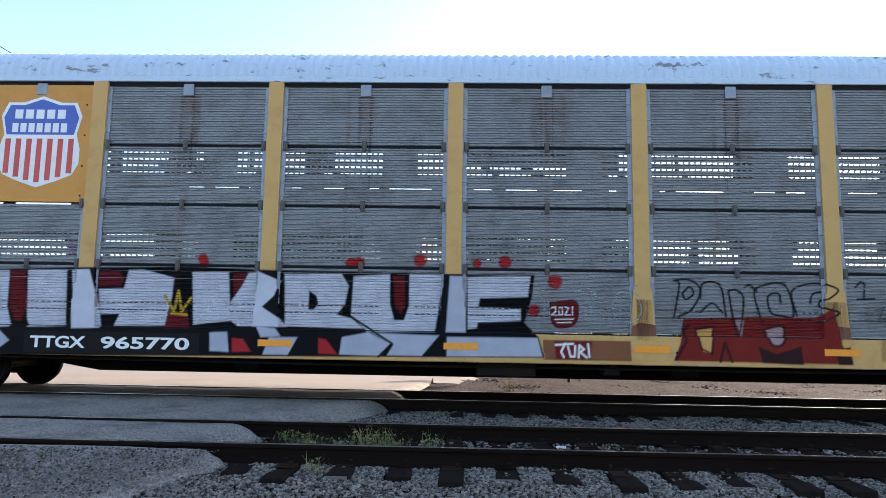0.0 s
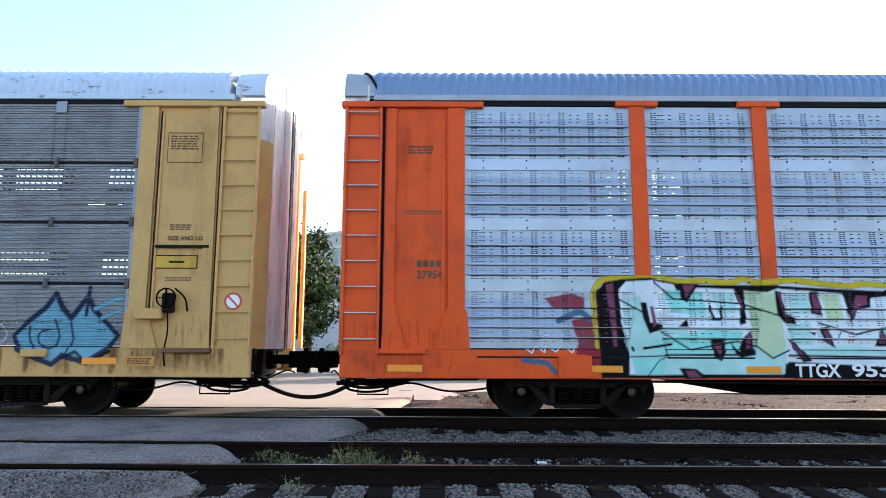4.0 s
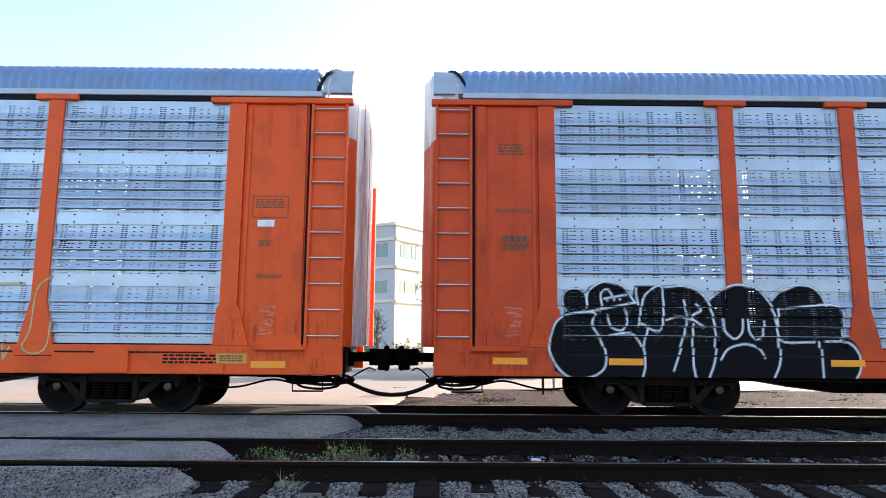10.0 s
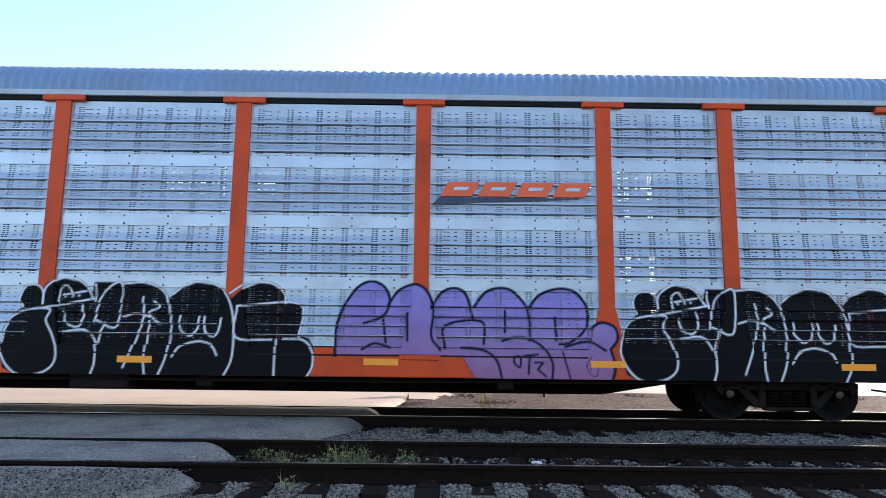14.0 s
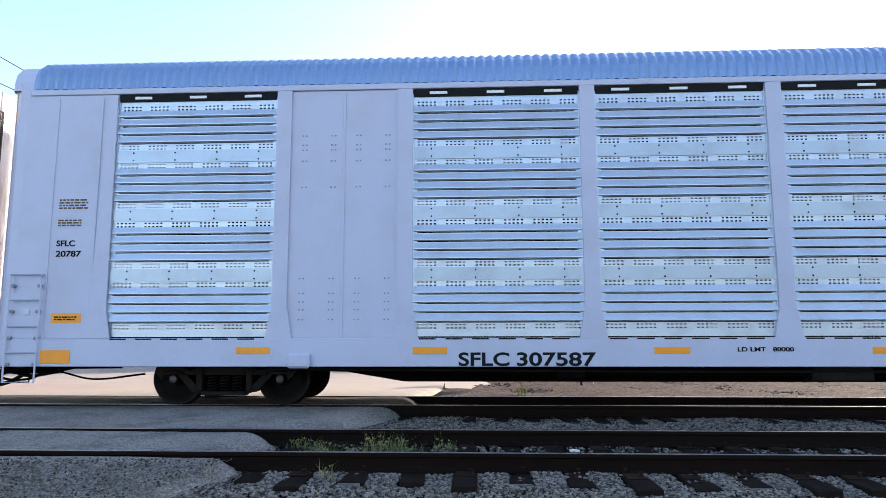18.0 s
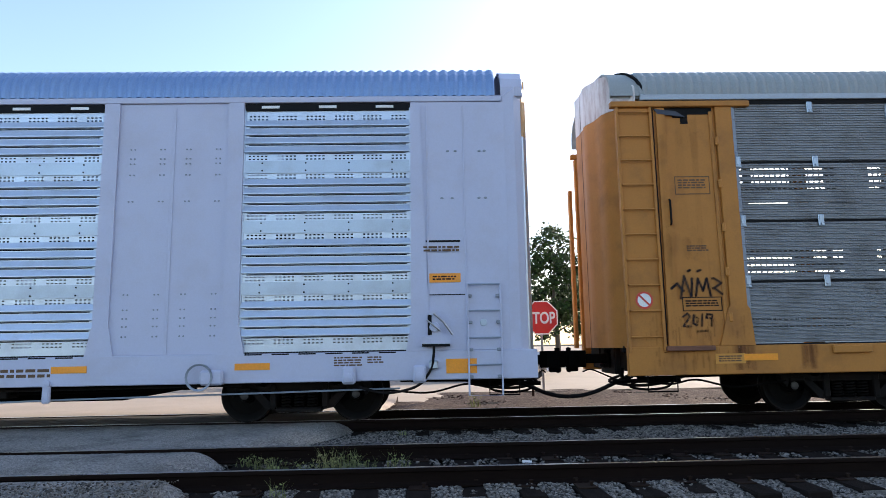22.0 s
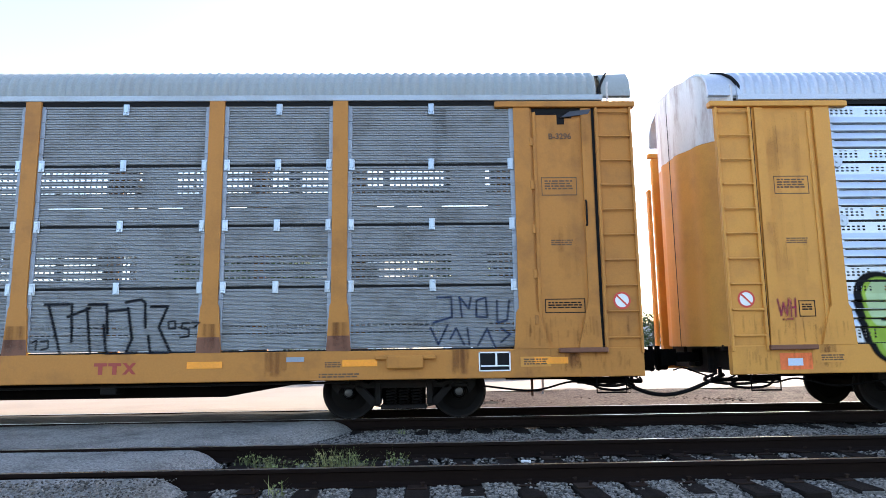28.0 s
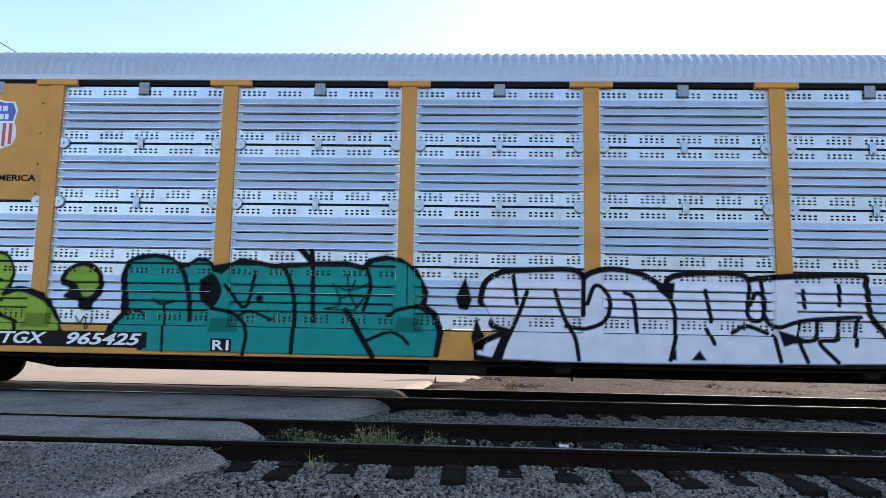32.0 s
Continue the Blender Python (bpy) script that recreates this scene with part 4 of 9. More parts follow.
def end_walls(car, e, paint, door_low, door_high, split, roof_material):
    """The side's end wall, its ladder and the curved end doors, at the right (e = 1) or the left end."""
    flip = (lambda me, n: me) if e > 0 else mirrored
    rung = ME_RUNG
    if paint not in (M_ORANGE, M_ORANGE_DULL):
        rung = ME_RUNG.copy()
        rung.materials[0] = paint
    for side in (-1, 1):

        def put(name, m, label=""):
            me = m.done(name, paint)
            if e < 0:
                me.transform(Matrix.Diagonal((-1, 1, 1, 1)))
                me.flip_normals()
            if side > 0:
                me.transform(Matrix.Diagonal((1, -1, 1, 1)))
                me.flip_normals()
            return part(name, me, car, label)
        put("end_post", Mesh().prism([(11.72, SILL_TOP), (12.26, SILL_TOP), (12.10, 1.62), (12.06, 1.68), (12.06, 4.94), (11.80, 4.94), (11.80, 1.68), (11.76, 1.62)], "y", -FACE, -1.40))
        put("end_wall", Mesh().box(12.06, 13.08, -1.455, -1.40, SILL_TOP, 4.94, 0.008), "flat painted end wall")
        put("wall_rib", Mesh().box(12.10, 12.16, -1.478, -1.455, 1.3, 4.8, 0.008))
        put("wall_rib", Mesh().prism([(12.70, SILL_TOP), (13.06, SILL_TOP), (13.04, 1.75), (13.02, 4.86), (12.88, 4.86), (12.88, 1.8)], "y", -1.495, -1.455))
        ladder = put("ladder_panel", Mesh().box(13.10, 13.68, -1.485, -1.44, 0.98, 4.86, 0.012), "ladder panel with steel rungs")
        put("ladder_rail", Mesh().box(13.10, 13.145, -1.535, -1.485, 0.98, 4.86, 0.008))
        put("ladder_rail", Mesh().box(13.64, 13.68, -1.535, -1.485, 0.98, 4.86, 0.008))
        put("top_rail", Mesh().box(11.5, END, -1.53, -1.40, 4.87, 4.965, 0.012))
        for i in range(10):
            part("rung", rung, ladder, "", pose(e * 13.39, -1.49 if side < 0 else 1.49, 1.22 + i * 0.395, 0, 0, 0 if side < 0 else 180))
        leaf = ((door_low, split, paint, 0.0, 1.0), (split + 0.004, door_high, M_DOORWHITE, 0.0, 1.0))
        if e > 0:
            leaf = ((door_low, split, paint, 0.0, 0.38), (split + 0.004, door_high, M_DOORWHITE, 0.0, 0.38), (door_low, door_high, M_DOORWHITE, 0.395, 0.64), (door_low, door_high, M_DOORWHITE, 0.665, 1.0))
        for lo, hi, mat_, a0, a1 in leaf:
            nm = "end_door" if mat_ is paint else "end_door_top"
            me = end_door_mesh(nm, side, lo, hi, mat_, a0, a1)
            part("end_door", flip(me, nm), car, "curved end door leaf" if nm == "end_door" else "dirty white end door leaf")
    gap = Mesh().box(END - 0.03, END + 0.117, -0.10, 0.10, 1.06, 5.3).done("door_gap", M_INK)
    part("door_gap", flip(gap, "door_gap"), car, "dark gap between the door leaves")
    pl = Mesh().box(END + 0.06, END + 0.13, 1.18, 1.30, 1.05, 4.15, 0.01).done("grab_post", paint)
    part("grab_post", flip(pl, "grab_post"), car)
    slit = Mesh().box(13.055, 13.125, -1.462, -1.41, 1.1, 4.88)
    part("door_slit", flip(slit.done("door_slit", M_INK), "door_slit"), car, "dark slit beside the ladder panel")
    fold = Mesh()
    edge = [(y, z) for y, z in roof_section(28) if y < 0.2]
    n = len(edge)
    fx = [13.16 + 0.34 * min(1.0, max(0.0, z - 5.085) / 0.613) ** 1.5 for _, z in edge]
    fold.add([(x + w, y * 1.012, 5.0 + (z - 5.0) * 1.03 + 0.008) for w in (0.0, 0.035) for x, (y, z) in zip(fx, edge)]
             + [(x + w, y * 0.98, z - 0.02) for w in (0.0, 0.035) for x, (y, z) in zip(fx, edge)],
             [(i, i + 1, n + i + 1, n + i) for i in range(n - 1)] + [(2 * n + i, 2 * n + i + 1, i + 1, i) for i in range(n - 1)] + [(n + i, n + i + 1, 3 * n + i + 1, 3 * n + i) for i in range(n - 1)])
    if roof_material is not M_ROOF_WHITE:
        part("roof_fold", flip(fold.done("roof_fold", M_INK), "roof_fold"), car, "black torn edge of the roof sheet")
    sec = roof_section(14)
    m = Mesh()
    for x0, x1, k in ((13.25, 13.72, 0.985),):
        n = len(sec)
        v = [(x0, y * 0.99, z) for y, z in sec] + [(x1, y * k, 5.0 + (z - 5.0) * 1.04) for y, z in sec]
        v += [(x0, y * 0.96, z - 0.03) for y, z in sec] + [(x1, y * (k - 0.03), 5.0 + (z - 5.0) * 1.04 - 0.03) for y, z in sec]
        m.add(v, [(i, i + 1, n + i + 1, n + i) for i in range(n - 1)] + [(2 * n + i, 3 * n + i, 3 * n + i + 1, 2 * n + i + 1) for i in range(n - 1)]
              + [(n + i, n + i + 1, 3 * n + i + 1, 3 * n + i) for i in range(n - 1)])
    me = m.done("roof_end", M_EAVE if roof_material is M_ROOF else roof_material, True)
    part("roof_end", flip(me, "roof_end"), car, "pale sheet-metal roof end")


W_WIDE, W_NARROW = 2.605, 1.69
ROWS_HIGH, ROWS_LOW = (0.503, 0.610, 0.717, 0.825), (0.13, 0.24, 0.35, 0.46)
P_OLD = [(old_panel("side_panel", w, M_GREY), old_panel("side_panel", w, M_GREY, (0.24, 0.35), 0.016), old_panel("side_panel", w, M_GREY, ROWS_LOW, 0.020),
          old_panel("side_panel", w, M_GREY, ROWS_HIGH, 0.022, 0.27)) for w in (W_WIDE, W_NARROW)]
P_OPEN = [[open_panel("side_panel", w, M_GREY, 60 + k) for k in range(4)] for w in (W_WIDE, W_NARROW)]
P_SLOT = (slotted_panel("side_panel", W_WIDE, M_GALV), slotted_panel("side_panel", W_NARROW, M_GALV))
P_SLOT_FAR = (slotted_panel("side_panel", W_WIDE, M_GALV, False), slotted_panel("side_panel", W_NARROW, M_GALV, False))
P_PLAIN = (P_OLD[0][0], P_OLD[1][0])
P_HOLE = (holed_panel("side_panel", W_WIDE, M_ALU, 0.955, 0.128, 0.064, 0.034, 0.022), holed_panel("side_panel", W_NARROW, M_ALU, 0.955, 0.128, 0.064, 0.034, 0.022))
P_HOLE_GAP = (holed_panel("side_panel", W_WIDE, M_ALU, 0.925), holed_panel("side_panel", W_NARROW, M_ALU, 0.925))


def strip_pair(h):
    return tuple(Mesh().prism([(-w / 2, -h / 2 + 0.02), (-w / 2 + 0.05, -h / 2), (w / 2 - 0.05, -h / 2), (w / 2, -h / 2 + 0.02), (w / 2, h / 2 - 0.02), (w / 2 - 0.05, h / 2),
                               (-w / 2 + 0.05, h / 2), (-w / 2, h / 2 - 0.02)], "y", -0.014, 0.0).done("joint_strip", M_BAND) for w in (W_WIDE, W_NARROW))


ME_FOOT = Mesh().prism([(-0.185, SILL_TOP), (0.185, SILL_TOP), (0.165, 1.3), (-0.165, 1.3)], "y", -FACE - 0.0016, -FACE).done("post_foot", M_FOOT)
ME_FOOT_LOW = Mesh().prism([(-0.192, SILL_TOP), (0.192, SILL_TOP), (0.176, 1.24), (-0.05, 1.27), (-0.172, 1.22)], "y", -FACE - 0.0016, -FACE).done("post_foot", M_FOOT)
S18 = strip_pair(0.185)
S20 = strip_pair(0.20)
CARS = [
    make_car(M_FADED, P_OLD, 0.03, M_ROOF_WHITE, "yellow autorack with weathered grey ribbed panels and graffiti", clips=ME_CLIP_DARK, flare=0.19, flare_z=1.75, foot=ME_FOOT_LOW, blank=((-9.06, 2), (-9.06, 3), (-9.07, 2), (-9.07, 3)), seal=0.022),
    make_car(M_ORANGE, P_SLOT, 0.0, M_ROOF, "orange autorack with galvanised slotted panels and bright graffiti", cap=True, flare=0.26, flare_z=1.66, strips=S18),
    make_car(M_ORANGE_DULL, P_SLOT, 0.0, M_ROOF, "orange autorack with galvanised panels and black and purple graffiti", cap=True, flare=0.26, flare_z=1.66, strips=S18),
    make_car(M_LILAC, P_HOLE, 0.0, M_ROOF_BLUE, "clean pale lilac autorack with bright aluminium panels", flare=0.21, flare_z=1.45, strips=S20, smooth_ends=True),
    make_car(M_OCHRE, P_OLD, 0.03, M_ROOF_GREY, "ochre autorack with dark grey ribbed perforated panels", clips=ME_CLIP, flare=0.185, flare_z=1.75, foot=ME_FOOT, blank=((-7.13, 2),), seal=0.020),
    make_car(M_YELLOW, P_HOLE_GAP, 0.03, M_ROOF_SILVER, "yellow autorack with bright aluminium panels and bubble graffiti", cap=True, flare=0.13, flare_z=1.5, clips=ME_DISC, blank=((-9.06, 2), (-9.06, 3), (-9.07, 2), (-9.07, 3)), seal=0.018),
]
for i, (paint_, split_) in enumerate(((M_FADED, 4.45), (M_ORANGE, 4.45), (M_ORANGE_DULL, 4.45), (None, 0), (M_OCHRE, 4.95), (M_YELLOW, 4.4)) ):
    if i == 3:
        continue
    for e_ in (-1, 1):
        end_walls(CARS[i], e_, paint_, 1.06, 5.72, split_, (M_ROOF_WHITE, M_ROOF, M_ROOF, None, M_ROOF_GREY, M_ROOF_SILVER)[i])

# ---- paint on the cars: graffiti that follows the ribs, posts and sill ----
M_SPRAY = bpy.data.materials.new("spray_paint")
M_SPRAY.use_nodes = True


def spray_nodes():
    n, k = M_SPRAY.node_tree.nodes, M_SPRAY.node_tree.links.new
    b = n["Principled BSDF"]
    b.inputs["Roughness"].default_value = 0.55
    b.inputs["Specular IOR Level"].default_value = 0.08
    at = n.new("ShaderNodeAttribute")
    at.attribute_name = "paint"
    tc, no, mr, hsv = n.new("ShaderNodeTexCoord"), n.new("ShaderNodeTexNoise"), n.new("ShaderNodeMapRange"), n.new("ShaderNodeHueSaturation")
    no.inputs["Scale"].default_value, no.inputs["Detail"].default_value = 4.0, 5
    mr.inputs["To Min"].default_value, mr.inputs["To Max"].default_value = 0.78, 1.2
    k(tc.outputs["Object"], no.inputs["Vector"])
    k(no.outputs[0], mr.inputs["Value"])
    k(mr.outputs[0], hsv.inputs["Value"])
    k(at.outputs["Color"], hsv.inputs["Color"])
    k(hsv.outputs[0], b.inputs["Base Color"])
    tr, mx = n.new("ShaderNodeBsdfTransparent"), n.new("ShaderNodeMixShader")
    k(at.outputs["Alpha"], mx.inputs[0])
    k(tr.outputs[0], mx.inputs[1])
    k(b.outputs[0], mx.inputs[2])
    k(mx.outputs[0], n["Material Output"].inputs["Surface"])


spray_nodes()
BLACK, BLACK2, DARK, INKBLUE = (0.0035, 0.0035, 0.005, 1), (0.012, 0.010, 0.012, 0.9), (0.014, 0.015, 0.02, 0.9), (0.008, 0.010, 0.028, 1)
SILVER, PALE, WHITE, CHALK, HAZE = (0.50, 0.50, 0.56, 1), (0.38, 0.39, 0.46, 1), (0.75, 0.74, 0.74, 1), (0.62, 0.63, 0.66, 1), (0.55, 0.56, 0.58, 0.45)
RED, DKRED, RUSTY, MAROON, OCHRE, GOLD = (0.36, 0.02, 0.025, 1), (0.13, 0.012, 0.015, 1), (0.24, 0.09, 0.045, 0.8), (0.19, 0.016, 0.014, 0.88), (0.55, 0.30, 0.10, 1), (0.50, 0.33, 0.03, 1)
SKYBLUE, LTBLUE, MIDBLUE, NAVY, DKBLUE = (0.13, 0.40, 0.52, 1), (0.17, 0.37, 0.46, 1), (0.07, 0.12, 0.24, 1), (0.022, 0.032, 0.075, 1), (0.02, 0.04, 0.11, 0.75)
SMOKERED, SMOKEBLUE, YELLOW, PLUM = (0.30, 0.03, 0.05, 0.75), (0.05, 0.15, 0.24, 0.7), (0.60, 0.45, 0.03, 0.9), (0.20, 0.05, 0.10, 1)
MINT, WHITEMINT, LIMEMINT, AQUA = (0.42, 0.66, 0.62, 1), (0.66, 0.72, 0.76, 1), (0.50, 0.62, 0.40, 1), (0.28, 0.66, 0.60, 1)
PURPLE, PURPLE2, CREAM, EDGE = (0.36, 0.12, 0.42, 0.5), (0.40, 0.14, 0.42, 0.3), (0.62, 0.44, 0.20, 0.75), (0.66, 0.67, 0.72, 1)
BLUE_TOP, BLUE_LOW = (0.035, 0.47, 0.64, 1), (0.015, 0.04, 0.22, 1)
LIME_TOP, LIME_LOW, LIMEPALE, TEAL, WHITISH = (0.25, 0.36, 0.045, 1), (0.21, 0.31, 0.035, 1), (0.44, 0.52, 0.38, 1), (0.014, 0.24, 0.21, 1), (0.66, 0.65, 0.72, 1)
CYAN_TOP, CYAN_LOW, VIOLET_TOP, VIOLET_LOW = (0.14, 0.50, 0.58, 1), (0.14, 0.50, 0.52, 0.92), (0.26, 0.22, 0.56, 0.95), (0.34, 0.17, 0.30, 0.7)

OLD_P = profile_points(0.925, OLD_RIDGES, *OLD_SHAPE)
SLOT_P = profile_points(0.955, SLOT_RIDGES, *SLOT_SHAPE)
HOLE_P = profile_points(0.925, hole_ridges(0.925), *HOLE_SHAPE)
# panel profile, gap, strip half height, post foot half width and the height to which it flares
SKIN = {0: (OLD_P, 0.03, 0.0, 0.19, 1.75), 1: (SLOT_P, 0.0, 0.0925, 0.26, 1.66), 2: (SLOT_P, 0.0, 0.0925, 0.26, 1.66),
        4: (OLD_P, 0.03, 0.0, 0.185, 1.75), 5: (HOLE_P, 0.03, 0.0, 0.13, 1.5)}


def skin(car, x, z):
    """How far the car's side stands out at x, z (arrays)."""
    prof, gap, strip, flare, flare_z = SKIN[CARS.index(car)]
    pz, py = np.array([q[0] for q in prof]), np.array([q[1] for q in prof])
    row = np.clip(np.searchsorted(ROWS_Z, z, side="right") - 1, 0, 3)
    y = PANEL_Y + np.interp(z - np.array(ROWS_Z)[row] - gap / 2, pz, py)
    if strip:
        y = np.where(np.min(np.abs(z[..., None] - np.array(ROWS_Z[1:4])), axis=-1) < strip + 0.004, np.maximum(y, PANEL_Y + 0.020), y)
    half = np.where(z < flare_z, np.interp(z, (SILL_TOP, flare_z), (flare, 0.14)), 0.118) + 0.024
    on_post = np.min(np.abs(x[..., None] - np.array(POSTS)), axis=-1) < half
    y = np.where(on_post | (np.abs(x) > 11.72) | (z < SILL_TOP + 0.012), FACE, y)
    return np.where((np.abs(x) > 12.3) & (z > SILL_TOP + 0.012) & (np.abs(x) < 13.1), np.where(np.abs(x) > 12.68, 1.496, 1.456), y)


OPEN = {1: slot_rows, 2: slot_rows, 5: lambda w: hole_rows(w, 0.925), 0: lambda w: [(z, 0.016, slots(w, 0.088, 0.058, lambda x, i: (i // 6) % 5 != 3)) for z in (0.24, 0.35)]}


class Canvas:
    """A sheet of paint on a car's side: shapes are laid over one another, in centimetres along and up the car."""

    def __init__(self, car, x0, x1, z0, z1, shift=0.0, grow=1.0):
        self.car, self.shift, self.grow = car, shift, grow
        prof, gap = SKIN[CARS.index(car)][:2]
        self.rows, self.base = OPEN.get(CARS.index(car), lambda w: []), ROWS_Z[0] + gap / 2
        brk = [r + gap / 2 + q[0] for r in ROWS_Z[:4] for q in prof] + [self.base + q[0] + d * q[1] / 2 for q in self.rows(W_WIDE) for d in (-1, 1)]
        zs = sorted({round(q, 4) for q in list(np.arange(z0, z1, 0.017)) + [b for b in brk if z0 < b < z1] + [1.066, 1.071]})
        zs = [zs[0]] + [b for a, b in zip(zs[:-1], zs[1:]) if b - a > 0.003]
        self.x, self.z = np.meshgrid(np.arange(x0, x1, 0.017), np.array(zs))
        self.c = np.zeros(self.x.shape + (4,))

    @staticmethod
    def points(words, curve, closed=False):
        p = [tuple(float(v) / 100 for v in q.split(",")) for q in words.split()]
        if curve and len(p) > 2:
            p = [tuple(q) for q in smooth_line(p + ([p[0]] if closed else []), 5)]
        return p

    def lay(self, cover, colour):
        a = (cover * colour[3])[..., None] if not isinstance(colour, np.ndarray) else (cover * colour[..., 3])[..., None]
        rgb_ = np.array(colour[:3]) if not isinstance(colour, np.ndarray) else colour[..., :3]
        self.c[..., :3] = np.where(self.c[..., 3:] < 0.01, rgb_, self.c[..., :3] * (1 - a) + rgb_ * a)
        self.c[..., 3:] = np.maximum(self.c[..., 3:], self.c[..., 3:] * (1 - a) + a)

    def fill(self, words, colour, low=None, curve=False):
        p = self.points(words, curve, True)
        inside, d = np.zeros(self.x.shape, bool), np.full(self.x.shape, 9.0)
        xs, zs = [q[0] for q in p], [q[1] for q in p]
        j = np.nonzero((self.z[:, 0] > min(zs) - 0.05) & (self.z[:, 0] < max(zs) + 0.05))[0]
        i = np.nonzero((self.x[0] > min(xs) - 0.05) & (self.x[0] < max(xs) + 0.05))[0]
        if not len(i) or not len(j):
            return
        part_ = (slice(j[0], j[-1] + 1), slice(i[0], i[-1] + 1))
        x, z = self.x[part_], self.z[part_]
        for (xa, za), (xb, zb) in zip(p, p[1:] + p[:1]):
            if za != zb:
                cross = (z >= min(za, zb)) & (z < max(za, zb))
                inside[part_] ^= cross & (x < xa + (z - za) / (zb - za) * (xb - xa))
            t = np.clip(((x - xa) * (xb - xa) + (z - za) * (zb - za)) / max(1e-9, (xb - xa) ** 2 + (zb - za) ** 2), 0, 1)
            d[part_] = np.minimum(d[part_], np.hypot(x - xa - t * (xb - xa), z - za - t * (zb - za)))
        cover = np.clip(0.5 + np.where(inside, d, -d) / 0.022, 0, 1)
        if low:
            zl, zh = min(q[1] for q in p), max(q[1] for q in p)
            t = np.clip((self.z - zl) / (zh - zl), 0, 1)[..., None] ** 0.8
            colour = np.array(low) * (1 - t) + np.array(colour) * t
        self.lay(cover, colour)

    def line(self, words, width, colour, curve=False):
        p = self.points(words, curve)
        d = np.full(self.x.shape, 9.0)
        for (xa, za), (xb, zb) in zip(p[:-1], p[1:]):
            l2 = max(1e-9, (xb - xa) ** 2 + (zb - za) ** 2)
            t = np.clip(((self.x - xa) * (xb - xa) + (self.z - za) * (zb - za)) / l2, 0, 1)
            d = np.minimum(d, np.hypot(self.x - xa - t * (xb - xa), self.z - za - t * (zb - za)))
        self.lay(np.clip((width / 200 - d) / 0.014 + 0.5, 0, 1), colour)

    def dots(self, words, radius, colour):
        cover = np.zeros(self.x.shape)
        for x, z in self.points(words, False):
            d = np.hypot(self.x - x, self.z - z)
            cover = np.maximum(cover, np.clip((radius / 100 - d) / (0.03 + 0.002 * radius) + 0.5, 0, 1))
        self.lay(cover, colour)

    def paint(self, label, lift=0.0035):
        x = self.x * self.grow + self.shift
        y = -(skin(self.car, x, self.z) + lift)
        nz, nx = x.shape
        keep = np.maximum.reduce([self.c[:-1, :-1, 3], self.c[1:, :-1, 3], self.c[:-1, 1:, 3], self.c[1:, 1:, 3]]) > 0.02
        # the panels' openings in the lowest row show through the paint
        xm, zm = (x[0, :-1] + x[0, 1:]) / 2, (self.z[:-1, 0] + self.z[1:, 0]) / 2 - self.base
        flat = -y[:-1, :-1] < FACE - 0.02
        for a, b in BAYS:
            w = W_WIDE if b - a > 2.3 else W_NARROW
            c = math.copysign(10.49, a) if abs(a + b) > 20 else (a + b) / 2
            for z, h, cuts in self.rows(w):
                rows = np.nonzero((zm > z - h / 2) & (zm < z + h / 2))[0]
                cols = np.nonzero(np.any([(xm - c > p) & (xm - c < q) for p, q in cuts], axis=0))[0] if cuts else []
                if len(rows) and len(cols):
                    keep[np.ix_(rows, cols)] &= ~flat[np.ix_(rows, cols)]
        i = np.arange(nz * nx).reshape(nz, nx)
        quads = np.stack([i[:-1, :-1], i[:-1, 1:], i[1:, 1:], i[1:, :-1]], -1)[keep]
        used, inv = np.unique(quads, return_inverse=True)
        v = np.stack([x.ravel(), y.ravel(), self.z.ravel()], -1)[used]
        me = bpy.data.meshes.new("graffiti")
        me.from_pydata(v.tolist(), [], inv.reshape(-1, 4).tolist())
        col = me.color_attributes.new("paint", "FLOAT_COLOR", "POINT")
        col.data.foreach_set("color", self.c.reshape(-1, 4)[used].astype(np.float32).ravel())
        me.materials.append(M_SPRAY)
        return part("graffiti", me, self.car, label)

